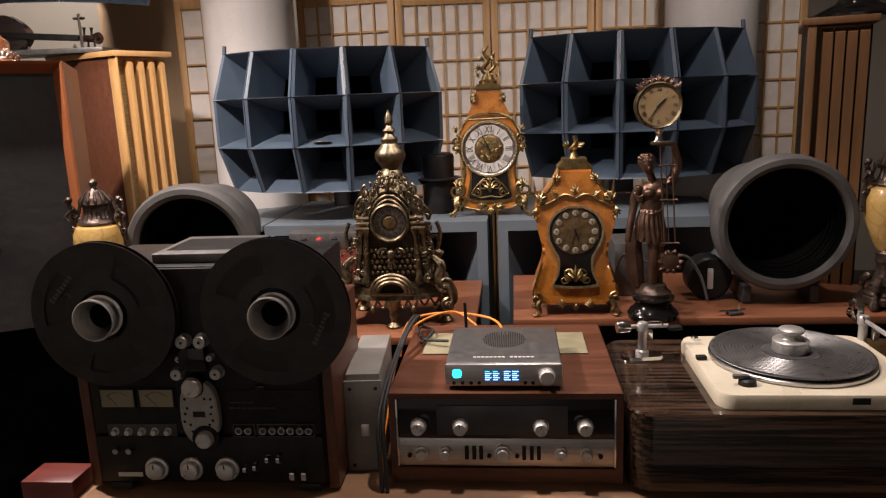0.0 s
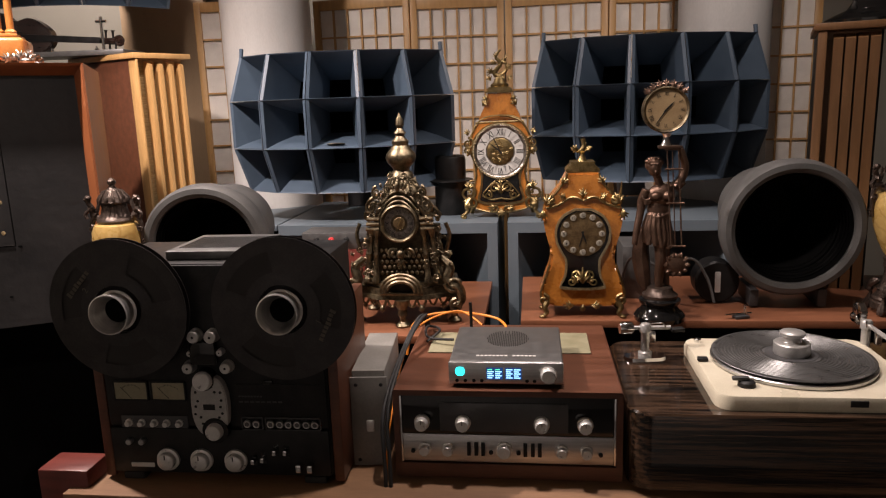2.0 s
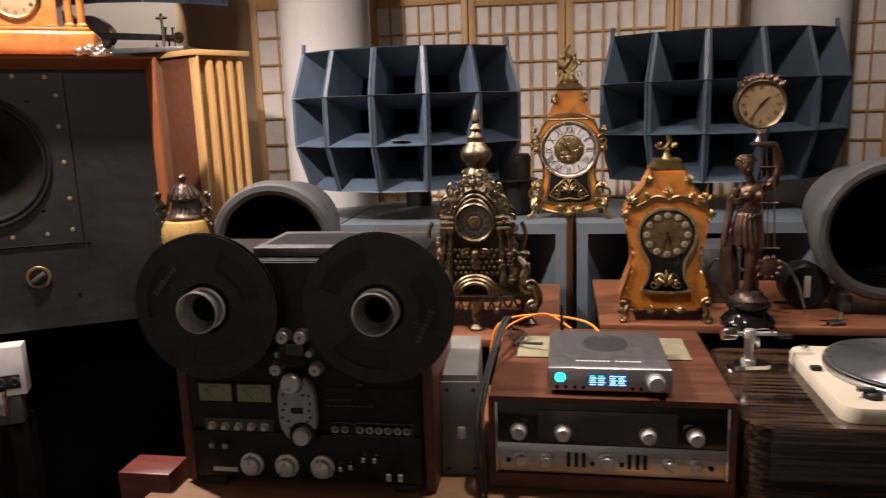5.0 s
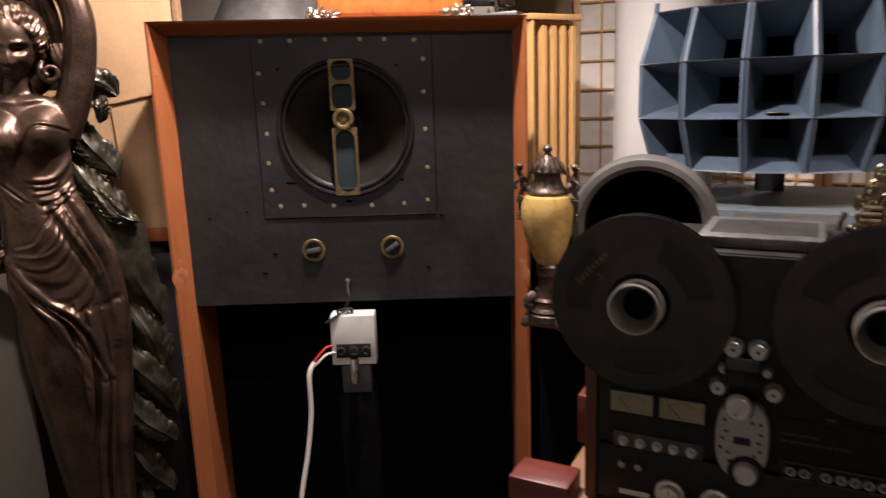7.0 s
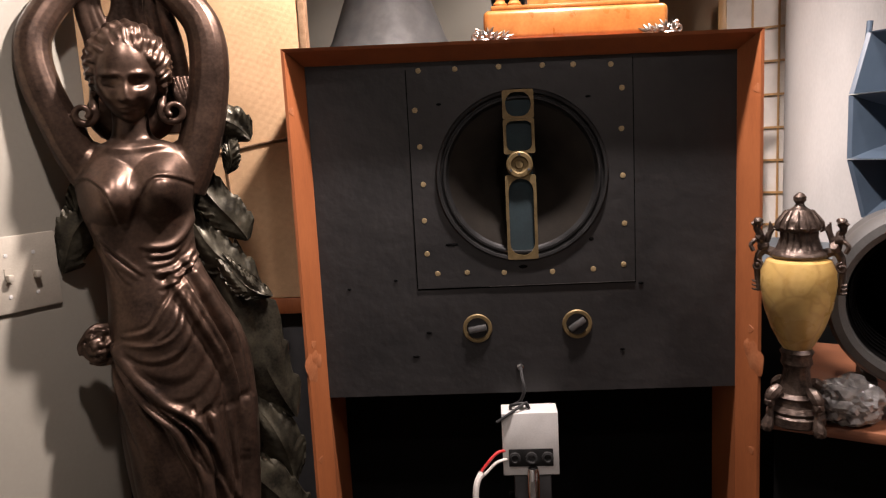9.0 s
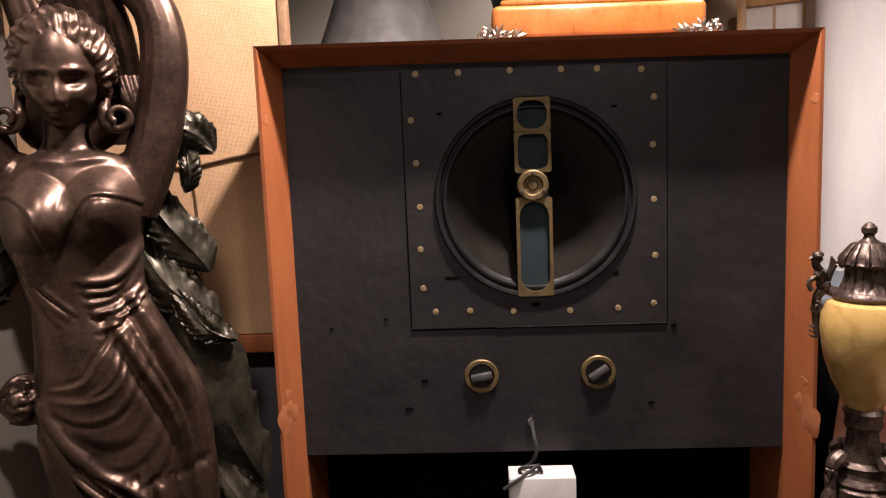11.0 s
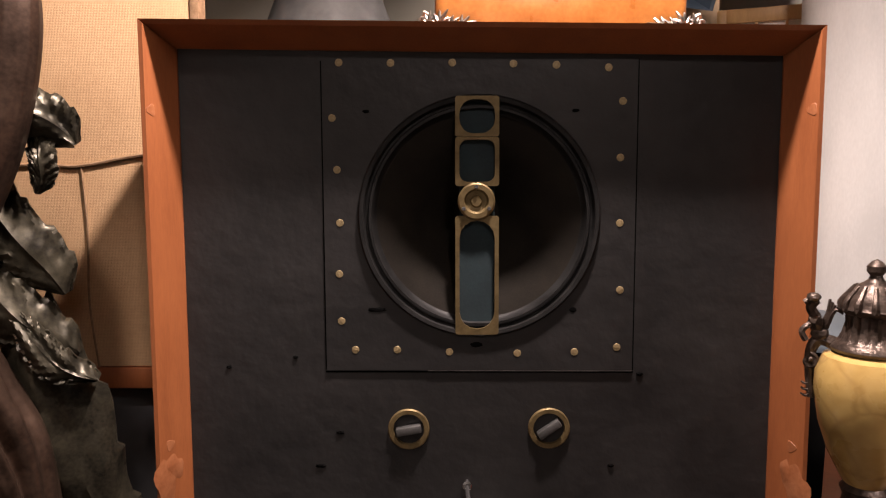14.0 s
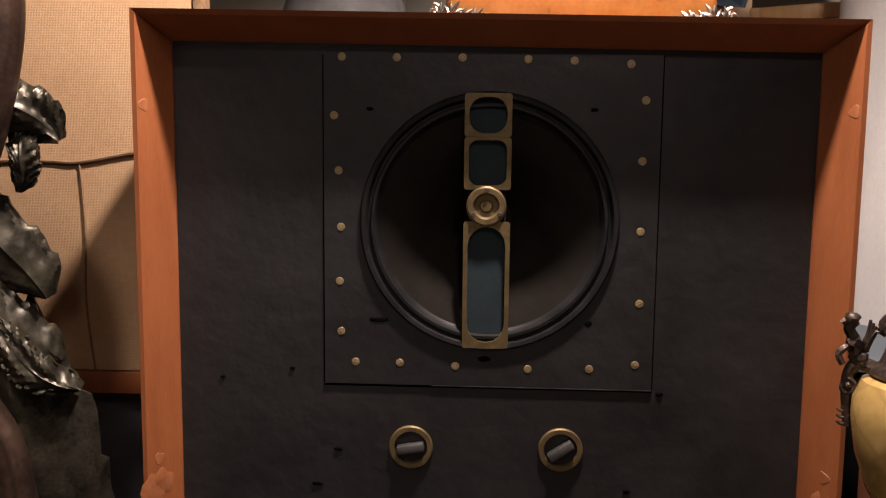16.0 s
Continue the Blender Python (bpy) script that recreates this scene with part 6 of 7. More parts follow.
# ---- grey metal box beside the amplifier ----
gb = thing("power_conditioner", spot(-0.183, 1.245, TABLE, 0, 0, 4), "upright light grey metal power box with a bolted front", "electrical box")
GREY_BOX = material("dull_grey_paint", (0.17, 0.165, 0.15), (0.23, 0.222, 0.205), 0.5, scale=15, fine=200, bump=0.05)
part("case", box(0.0, 0.066, 0.003, 0.24, 0.0, 0.20, 0.002), GREY_BOX, gb)
part("front_plate", box(-0.004, 0.070, -0.003, 0.002, -0.0, 0.188, 0.001), GREY_BOX, gb)
for x in (0.008, 0.058):
    for z in (0.012, 0.172):
        part("bolt", disc_front([(0.004, 0), (0.003, 0.002), (0, 0.0022)], x, -0.003, z, 10), BLACK, gb)
part("switch", box(0.026, 0.042, -0.010, -0.003, 0.075, 0.10, 0.003), GREY_METAL, gb)
block = thing("wooden_block", spot(-0.795, 1.125, 0), "dark red lacquered wooden post beside the table", "block")
part("post", box(0.0, 0.105, 0.0, 0.075, 0.0, TABLE + 0.035, 0.004), REDWOOD, block)
wedge = thing("wooden_block", spot(-0.70, 1.35, TABLE), "dark red lacquered wooden block on the table", "block")
part("post", box(-0.045, 0.0, 0.0, 0.10, 0.0, 0.10, 0.004), REDWOOD, wedge)

cable("orange_cable", [(-0.12, 1.52, 0.90), (-0.10, 1.54, 0.975), (-0.02, 1.56, 0.992), (0.08, 1.53, 0.990), (0.115, 1.47, 0.985), (0.10, 1.44, 0.975)], 0.0028, ORANGE, "bright orange network cable looping behind the player", m=PLAN @ pose(0, 0, 0.027))
cable("orange_cable", [(-0.112, 1.19, 0.77), (-0.105, 1.22, 0.86), (-0.10, 1.36, 0.95), (-0.08, 1.48, 0.985), (0.0, 1.55, 0.998), (0.06, 1.50, 0.98)], 0.0022, ORANGE, "bright orange network cable beside the amplifier", m=PLAN @ pose(0, 0, 0.027))
for k, (dx, dz) in enumerate(((0, 0), (0.010, 0.01))):
    cable("black_cable", [(-0.105 + dx, 1.16, 0.70), (-0.108 + dx, 1.17, 0.80), (-0.115 + dx, 1.22, 0.90 + dz), (-0.10 + dx, 1.40, 0.97 + dz), (-0.085 + dx, 1.56, 0.985), (-0.08, 1.60, 0.90)], 0.0038, RUBBER, "black cable hanging beside the amplifier", m=PLAN @ pose(0, 0, 0.027))
cable("black_cable", [(-0.06, 1.45, 0.957), (-0.04, 1.52, 0.962), (-0.075, 1.56, 0.957), (-0.06, 1.47, 0.96), (0.0, 1.44, 0.965)], 0.003, RUBBER, "black cable coiled on the amplifier", m=PLAN @ pose(0, 0, 0.027))
cable("grey_cable", [(0.43, 2.1, 0.885), (0.45, 2.05, 1.0), (0.48, 2.02, 1.02), (0.56, 2.04, 0.98), (0.62, 2.0, 1.02), (0.66, 1.98, 0.97), (0.68, 1.97, 0.90)], 0.004, GREY_HORN, "pale grey cable looping between the clock and the horn", m=PLAN @ pose(0, 0, 0.025))


# ---- lidded vases ----
def vase(x, y, z, label):
    t = thing("lidded_vase", spot(x, y, z), label, "vase", "marble vases")
    part("body", lathe([(0.020, 0.150), (0.031, 0.166), (0.046, 0.196), (0.059, 0.236), (0.0655, 0.278), (0.0645, 0.304), (0.056, 0.324), (0.038, 0.333)], 48), MARBLE, t, "yellow veined marble body")
    part("stem", lathe([(0.040, 0.048), (0.036, 0.060), (0.040, 0.066), (0.030, 0.072), (0.024, 0.095), (0.022, 0.118), (0.028, 0.128), (0.026, 0.140), (0.030, 0.150), (0.024, 0.158), (0.030, 0.172), (0.022, 0.165)], 40, None, None, lambda a, z: 1 + (0.05 * math.sin(14 * a) if 0.072 < z < 0.12 else 0)), PEWTER, t, "fluted cast stem")
    part("base", lathe([(0.046, 0.010), (0.052, 0.014), (0.052, 0.030), (0.048, 0.034), (0.050, 0.040), (0.044, 0.048), (0.0, 0.05)], 40, None, None, lambda a, z: 1 + 0.012 * math.sin(40 * a)), PEWTER, t)
    for k in range(4):
        a = radians(45 + 90 * k)
        c, s_ = math.cos(a), math.sin(a)
        bm = tube([(0.036 * c, 0.036 * s_, 0.085), (0.056 * c, 0.056 * s_, 0.068), (0.054 * c, 0.054 * s_, 0.045), (0.060 * c, 0.060 * s_, 0.02), (0.066 * c, 0.066 * s_, 0.003)], 0.009, 8, None, lambda f: 0.9 + 0.4 * math.sin(3 * math.pi * f))
        blob((0.058 * c, 0.058 * s_, 0.058), (0.011, 0.011, 0.011), bm, sub=1)
        blob((0.064 * c, 0.064 * s_, 0.010), (0.012, 0.012, 0.010), bm, sub=1)
        part("foot", bm, PEWTER, t, "scrolled cast foot")
    lid = part("lid", lathe([(0.046, 0.330), (0.049, 0.335), (0.047, 0.340), (0.042, 0.343), (0.038, 0.346), (0.034, 0.356), (0.031, 0.368), (0.031, 0.378), (0.036, 0.381), (0.038, 0.386), (0.035, 0.390), (0.034, 0.396), (0.030, 0.404), (0.024, 0.410), (0.021, 0.416), (0.014, 0.420), (0.009, 0.424), (0.007, 0.429), (0.011, 0.434), (0.011, 0.441), (0.006, 0.447), (0, 0.45)],
                       56, None, None, lambda a, z: 1 + (0.05 * math.sin(18 * a) if 0.344 < z < 0.379 else 0)), PEWTER, t, "cast lid with a ball finial")
    bm = bmesh.new()
    for k in range(12):
        a = 2 * math.pi * k / 12
        c, s_ = math.cos(a), math.sin(a)
        tube([(0.036 * c, 0.036 * s_, 0.384), (0.038 * c, 0.038 * s_, 0.393), (0.030 * c, 0.030 * s_, 0.405), (0.022 * c, 0.022 * s_, 0.416)], 0.0046, 6, bm, lambda f: 1.1 - 0.6 * f, 3)
        blob((0.0385 * c, 0.0385 * s_, 0.386), (0.0045, 0.0045, 0.005), bm, sub=1)
    part("leaf_band", bm, PEWTER, lid, "overlapping cast leaves")
    for sx in (-1, 1):
        bm = tube([(sx * 0.040, 0, 0.336), (sx * 0.060, 0, 0.341), (sx * 0.070, 0, 0.325), (sx * 0.071, 0, 0.295), (sx * 0.068, 0, 0.262)], 0.0075, 8, None, lambda f: 1.25 - 0.7 * f)
        # a crouching winged beast: haunch, chest, bent neck, head and raised wing
        blob((sx * 0.060, 0.0, 0.348), (0.011, 0.012, 0.012), bm, rough=0.5)
        blob((sx * 0.066, -0.002, 0.364), (0.009, 0.010, 0.014), bm, rough=0.5)
        tube([(sx * 0.066, -0.002, 0.372), (sx * 0.072, -0.005, 0.384), (sx * 0.066, -0.006, 0.394)], 0.0065, 7, bm)
        blob((sx * 0.069, -0.008, 0.397), (0.0085, 0.009, 0.007), bm, rough=0.4)
        tube([(sx * 0.072, -0.008, 0.396), (sx * 0.080, -0.010, 0.390)], 0.004, 6, bm)
        tube([(sx * 0.072, -0.006, 0.362), (sx * 0.081, -0.010, 0.352), (sx * 0.076, -0.010, 0.340)], 0.0045, 6, bm)
        for k in range(6):
            q = 0.004 * k
            tube([(sx * (0.060 - 0.3 * q), 0.004, 0.356), (sx * (0.052 - 0.4 * q), 0.006, 0.374 + 0.3 * q), (sx * (0.050 - 0.8 * q), 0.006, 0.394 - 0.9 * q)], 0.0036, 5, bm, lambda f: 1.2 - 0.7 * f, 3)
        for z in (0.268, 0.276, 0.284):
            tube([(sx * 0.066, 0, z), (sx * 0.074, -0.003, z - 0.004), (sx * 0.080, -0.003, z - 0.001)], 0.0026, 5, bm, lambda f: 1.2 - 0.7 * f, 3)
        scroll(bm, sx * 0.071, -0.004, 0.312, 0.010, radians(90), 1.1, 0.0034, sx)
        part("handle", bm, PEWTER, t, "winged beast cast as a handle")
    return t


vase(-0.948, 1.752, SHELF_LOW - 0.004, "yellow marble lidded vase with dark cast mounts")
vase(1.135, 1.945, SHELF, "yellow marble lidded vase with dark cast mounts")
rock = thing("wrapped_ornament", spot(-0.862, 1.80, SHELF_LOW, 0, 0, 20), "crumpled dark glassy wrapped ornament behind the vase", "ornament")
bm = blob((0, 0, 0.045), (0.055, 0.042, 0.042), None, None, 4, 0.0)
for v in bm.verts:
    v.co += (v.co - Vector((0, 0, 0.045))).normalized() * (0.016 * abs(noise.noise(v.co * 34)) + 0.006 * noise.cell(v.co * 90))
    v.co.z = max(v.co.z, 0.0)
part("wrapping", bm, material("crumpled_film", (0.10, 0.10, 0.10), (0.30, 0.29, 0.28), 0.16, scale=30, fine=90, bump=0.5, coat=0.8), rock, smooth=False)


# ---- round grey horns ----
def round_horn(x, y, z, turn, R, floor, label):
    t = thing("round_horn", spot(x, y, z, 2, 0, turn), label, "horn loudspeaker", "round grey horns")
    part("ring", disc_front([(R - 0.036, -0.014), (R - 0.032, 0.0), (R - 0.021, 0.006), (R - 0.007, 0.003), (R, -0.010), (R + 0.001, -0.045), (R - 0.004, -0.080), (R - 0.016, -0.108), (R - 0.034, -0.125), (R - 0.05, -0.130)], 0, 0, 0, 72, cap=False), HORN_DULL, t, "thick rounded grey mouth ring")
    part("bell", disc_front([(R - 0.0355, -0.008), (R - 0.042, -0.06), (0.118, -0.10), (0.100, -0.18), (0.085, -0.30), (0.0, -0.31)], 0, 0, 0, 64, cap=False), SHADE_BLACK, t, "black ribbed inner bell")
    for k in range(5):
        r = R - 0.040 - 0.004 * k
        part("rib", disc_front([(r, 0.0), (r - 0.002, 0.002), (r - 0.004, 0.0)], 0, 0.03 + 0.013 * k, 0, 48, cap=False), SHADE_BLACK, t)
    part("neck", disc_front([(R - 0.042, -0.12), (0.122, -0.14), (0.118, -0.205)], 0, 0, 0, 48, cap=False), HORN_DULL, t)
    d = part("driver", disc_front([(0.118, -0.20), (0.130, -0.203), (0.130, -0.325), (0.12, -0.34), (0.0, -0.34)], 0, 0, 0, 48, cap=False), HORN_DULL, t, "grey compression driver")
    for sx in (-1, 1):
        part("foot", box(sx * 0.09 - 0.012, sx * 0.09 + 0.012, 0.015, 0.14, floor - z + 0.004, 0.012 - R, 0.003), CHARCOAL, t)
    return t


round_horn(-0.735, 1.815, 1.130, 8, 0.172, SHELF_LOW, "round grey horn loudspeaker with a deep black mouth")
round_horn(0.879, 1.955, 1.134, -1, 0.187, SHELF, "round grey horn loudspeaker with a deep black mouth")
tr = thing("transformer", spot(0.70, 2.03, SHELF), "black round transformer with a slotted face on the cabinet", "transformer")
part("body", disc_front([(0.06, -0.07), (0.062, -0.06), (0.062, 0.0), (0.056, 0.006), (0.0, 0.006)], 0, 0, 0.064, 40), BLACK, tr)
part("slot", box(-0.008, 0.008, -0.010, -0.0065, 0.035, 0.095, 0.003), GREY_METAL, tr)
cm = thing("small_amplifier", spot(0.44, 2.08, SHELF), "small dark box with a red light beside the clocks", "amplifier")
part("case", box(0.0, 0.10, 0.0, 0.16, 0.0, 0.16, 0.003), SATIN_GREY, cm)
for nm, x0, x1, y0, z0 in (("power_unit", -0.58, -0.30, 2.20, SHELF_LOW),):
    pu = thing(nm, spot(x0, y0, z0), "dark red wooden amplifier with a metal back panel and red plug", "amplifier")
    part("case", box(0.0, x1 - x0, 0.0, 0.12, 0.0, 0.15, 0.003), REDWOOD, pu)
    part("panel", box(0.0, x1 - x0, 0.002, 0.118, 0.151, 0.205, 0.002), SATIN_GREY, pu)
    for k in range(4):
        part("terminal", disc_front([(0.009, 0), (0.009, 0.012), (0.006, 0.016), (0, 0.016)], 0.05 + 0.05 * k, 0.002, 0.182, 14), RED_PLASTIC if k == 1 else BLACK, pu)


can = thing("lidded_can", spot(-0.125, 2.60, 1.0925), "black round can with a wide brim behind the clocks", "can")
part("body", lathe([(0.058, 0.0), (0.060, 0.003), (0.060, 0.118), (0.058, 0.12)], 36), BLACK, can)
part("brim", lathe([(0.058, 0.1205), (0.082, 0.122), (0.083, 0.126), (0.060, 0.130)], 36), BLACK, can)
part("cap", lathe([(0.056, 0.1305), (0.057, 0.20), (0.053, 0.212), (0.046, 0.216), (0.0, 0.217)], 36), BLACK, can)

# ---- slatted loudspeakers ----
# Brown oak, made darker to include the horn's shadow.
WOOD_SHADED = material("shaded_oak", (0.144, 0.0684, 0.02448), (0.2232, 0.1116, 0.04464), 0.5, scale=12, stretch=(4, 4, 0.4), fine=120, bump=0.08, contrast=0.4)
GRILLE = material("straw_grille", (0.30, 0.21, 0.09), (0.55, 0.41, 0.20), 0.8, scale=14, stretch=(2, 2, 14), fine=60, bump=0.4, contrast=0.3)


def slat_cabinet(x, y, turn, w, d, top, mat, side, count, half, post, label):
    t = thing("slatted_loudspeaker", spot(x, y, 0, 0, 0, turn), label, "loudspeaker", "slatted loudspeakers")
    part("carcass", box(0, w, 0.052, d, 0.0, top - 0.022, 0.003), side, t)
    part("top_board", box(-0.012, w + 0.012, -0.004, d + 0.01, top - 0.021, top, 0.003), mat, t)
    part("corner_post", box(0.0, post, 0.0, 0.051, 0.0, top - 0.022, 0.002), mat, t)
    cloth = WOOD_SHADED if mat == WOOD_SHADED else GRILLE
    g = part("grille", box(post + 0.001, w - 0.010, 0.046, 0.051, 0.04, top - 0.03), cloth, t, "woven straw grille")
    bm = bmesh.new()
    z = 0.9
    while z < top - 0.05:
        box(post + 0.002, w - 0.011, 0.0415, 0.0455, z, z + 0.0048, 0, bm)
        z += 0.0085
    tagged(part("straw", bm, cloth, g, smooth=False), kind="stuff")
    part("head_rail", box(post + 0.001, w - 0.008, 0.036, 0.0455, top - 0.045, top - 0.0225, 0.001), mat, t)
    for i in range(count):
        a = 0.034 + (w - 0.046) * (i + 0.62) / count
        bm = bmesh.new()
        q = [(a - half, 0.0), (a + half, 0.0), (a + half + 0.002, 0.0408), (a - half - 0.002, 0.0408)]
        lo, hi = [bm.verts.new((u, v, 0.03)) for u, v in q], [bm.verts.new((u, v, top - 0.028 - (0.016 if v == 0 else 0))) for u, v in q]
        bm.faces.new(lo)
        bm.faces.new(hi)
        for k in range(4):
            bm.faces.new((lo[k], lo[(k + 1) % 4], hi[(k + 1) % 4], hi[k]))
        part("slat", bm, mat, t, smooth=False)
    return t


slat_cabinet(-1.31, 2.60, 61, 0.23, 0.46, 1.724, WOOD_HONEY, WOOD_WALNUT, 4, 0.0065, 0.010, "honey oak loudspeaker with vertical wooden slats")
slat_cabinet(1.0, 2.22, -18, 0.17, 0.40, 1.688, WOOD_SHADED, BLACK, 4, 0.0125, 0.024, "brown oak loudspeaker with vertical wooden slats, the horn's shadow in its colour")

# ---- burlap covered panel, switch plate ----
bp = thing("burlap_panel", CAB @ pose(-0.02, 0.29, 0), "large panel covered in stitched tan burlap with a wooden edge", "acoustic panel")
part("cloth", box(-1.1, -0.012, 0.0, 0.03, 1.10, 2.45, 0.004), BURLAP, bp)
part("edge_strip", box(-0.0115, 0.004, -0.003, 0.035, 1.10, 2.45, 0.002), BURLAP_DARK, bp)
part("bottom_rail", box(-1.1, 0.004, -0.004, 0.034, 1.06, 1.099, 0.003), WOOD_RED, bp)
# Base kept charcoal to hold the shade beneath the cloth.
part("base_box", box(-1.1, 0.004, 0.03, 0.30, 0.0, 1.058, 0.004), CHARCOAL, bp, "charcoal base with shade in its colour")
part("seam", tube([(-1.1, -0.002, 1.455), (-0.6, -0.003, 1.462), (-0.30, -0.002, 1.465), (-0.22, -0.003, 1.463), (-0.13, -0.003, 1.478), (-0.06, -0.003, 1.487), (-0.012, -0.002, 1.488)], 0.0030, 6), BURLAP_DARK, bp, "frayed horizontal seam")
part("seam", tube([(-0.215, -0.002, 1.463), (-0.208, -0.003, 1.35), (-0.212, -0.002, 1.22), (-0.20, -0.002, 1.10)], 0.0020, 6), BURLAP_DARK, bp)
sw = thing("switch_plate", pose(-2.05, 0.925, 1.218, 0, 0, 90), "ivory double light switch plate on the wall", "light switch")
part("plate", box(-0.075, 0.064, -0.006, -0.0005, -0.006, 0.124, 0.003), IVORY, sw)
for x in (-0.023, 0.023):
    part("toggle", box(x - 0.005, x + 0.005, -0.018, -0.006, 0.048, 0.060, 0.002), IVORY, sw)
    part("slot", box(x - 0.0055, x + 0.0055, -0.0072, -0.0062, 0.044, 0.070), IVORY, sw)
    for z in (0.022, 0.092):
        part("screw", disc_front([(0.0035, 0), (0.003, 0.001), (0, 0.0012)], x, -0.006, z, 10), GREY_METAL, sw)

# ---- wooden clock on the baffle cabinet ----
wc = thing("shelf_clock", CAB @ pose(0.585, 0.115, TL - 0.009) @ pose(0, 0, 0, 0, 0.9, 0), "honey burr wooden shelf clock with columns and silver corner feet", "clock", "mantel clocks")
part("base", box(-0.188, 0.188, 0.0, 0.17, 0.012, 0.074, 0.012, seg=4), BURR_PALE, wc)
part("step", box(-0.172, 0.172, 0.012, 0.155, 0.0742, 0.084, 0.003), BURR_PALE, wc)
part("case", prism([(-0.095, 0.084), (0.095, 0.084), (0.095, 0.22), (0.07, 0.27), (0.0, 0.30), (-0.07, 0.27), (-0.095, 0.22)], 0.03, 0.14, bevel=0.003), BURR_PALE, wc)
for sx in (-1, 1):
    for x in (0.122, 0.152):
        part("column", lathe([(0.014, 0.084), (0.015, 0.092), (0.010, 0.098), (0.010, 0.20), (0.013, 0.206), (0.014, 0.214)], 20, pose(sx * x, 0.05, 0)), BURR_PALE, wc)
    part("entablature", box(sx * 0.137 - 0.03, sx * 0.137 + 0.03, 0.02, 0.13, 0.214, 0.235, 0.004), BURR_PALE, wc)
    for y in (0.0, 0.15):
        bm = bmesh.new()
        blob((sx * 0.188, y, 0.010), (0.022, 0.018, 0.010), bm)
        for k in range(4):
            leaf(bm, sx * (0.198 - 0.014 * k), y - 0.004, 0.012, 0.026 + 0.006 * (k % 2), radians(90 + sx * (10 + 20 * k)))
        scroll(bm, sx * 0.205, y - 0.004, 0.022, 0.012, radians(90), 1.1, 0.004, sx)
        scroll(bm, sx * 0.172, y - 0.004, 0.018, 0.010, radians(90), 1.1, 0.004, -sx)
        part("foot", bm, SILVER_OLD, wc, "silvered leaf foot")
dial = part("dial", disc_front([(0.062, 0), (0.062, 0.004), (0.057, 0.008), (0.053, 0.005), (0, 0.005)], 0, 0.03, 0.165, 40), BRASS, wc, "cream dial in a brass bezel")
part("face", disc_front([(0.053, 0.0056), (0, 0.006)], 0, 0.03, 0.165, 32), DIAL_CREAM, dial)
part("numerals", roman_ring(bmesh.new(), 0.043, 0.011, 0.0225, 0.165), BLACK, dial)

# ---- violin, plate and a third horn above the slatted cabinet ----
pl = thing("metal_plate", spot(-1.60, 2.72, 1.725, 0, 0, 4), "flat grey metal plate with bolts on the slatted loudspeaker", "plate")
part("slab", box(-0.24, 0.20, -0.06, 0.12, 0.0, 0.020, 0.002), SATIN_GREY, pl)
for x in (-0.10, 0.08):
    part("bolt", lathe([(0.008, 0.020), (0.008, 0.026), (0.004, 0.028), (0.003, 0.036), (0, 0.036)], 12, pose(x, -0.03, 0)), CHROME, pl)
po = thing("horn_stand", spot(-1.49, 2.70, 1.746), "thin chrome post with a cross bar under the horn", "stand")
part("rod", tube([(0, 0, 0), (0, 0, 0.125)], 0.006, 10), CHROME, po)
part("cross_bar", tube([(-0.022, 0, 0.108), (0.022, 0, 0.108)], 0.005, 8), CHROME, po)
vi = thing("violin", spot(-1.93, 2.78, 1.819, 0, 4.5, 0), "old dark brown violin lying on its side", "violin")
vo = []
for k in range(40):
    f = k / 39
    x = -0.17 + 0.36 * f
    w = 0.10 * math.sqrt(max(0.0, math.sin(math.pi * f))) * (1 - 0.36 * math.exp(-((f - 0.55) / 0.13) ** 2)) * (1.12 - 0.25 * f)
    vo.append((x, w))
part("body", prism([(x, w) for x, w in vo] + [(x, -w) for x, w in reversed(vo[1:-1])], -0.02, 0.02, bevel=0.004), VARNISH, vi)
part("neck", tube([(0.18, -0.01, 0), (0.40, -0.01, 0.0)], 0.014, 10, None, lambda f: 1.0 - 0.25 * f), VARNISH, vi)
part("fingerboard", box(0.05, 0.40, -0.034, -0.026, -0.012, 0.012, 0.002), BLACK, vi)
sc = bmesh.new()
tube([(0.40, -0.008, 0), (0.45, -0.004, 0)], 0.013, 8, sc)
scroll(sc, 0.465, -0.002, 0.0, 0.020, radians(180), 1.4, 0.008, -1)
part("scroll_head", sc, VARNISH, vi)
for x, sz in ((0.41, 1), (0.425, -1), (0.44, 1), (0.45, -1)):
    part("peg", tube([(x, -0.006, 0.0), (x, -0.006, sz * 0.034), (x, -0.006, sz * 0.042)], 0.005, 8, None, lambda f: 0.7 + 1.2 * f * f), BLACK, vi)
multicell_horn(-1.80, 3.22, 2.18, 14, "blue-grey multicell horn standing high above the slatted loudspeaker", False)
bk = thing("black_ornament", spot(1.19, 2.36, 1.689), "black turned ornament base on the dark slatted loudspeaker", "ornament")
part("base", lathe([(0.13, 0.0), (0.13, 0.012), (0.115, 0.02), (0.10, 0.028), (0.06, 0.045), (0.045, 0.07), (0.05, 0.09), (0.0, 0.10)], 40), BLACK_GLOSS, bk)

# ---- things further back on the left ----
ch = thing("conical_horn", pose(-2.24, 2.28, 0), "matt grey conical horn standing behind the baffle", "horn loudspeaker")
part("cone", lathe([(0.33, 1.50), (0.262, 1.66), (0.185, 1.80), (0.13, 1.95), (0.075, 2.12), (0.05, 2.22), (0.0, 2.22)], 48), GREY_HORN, ch)
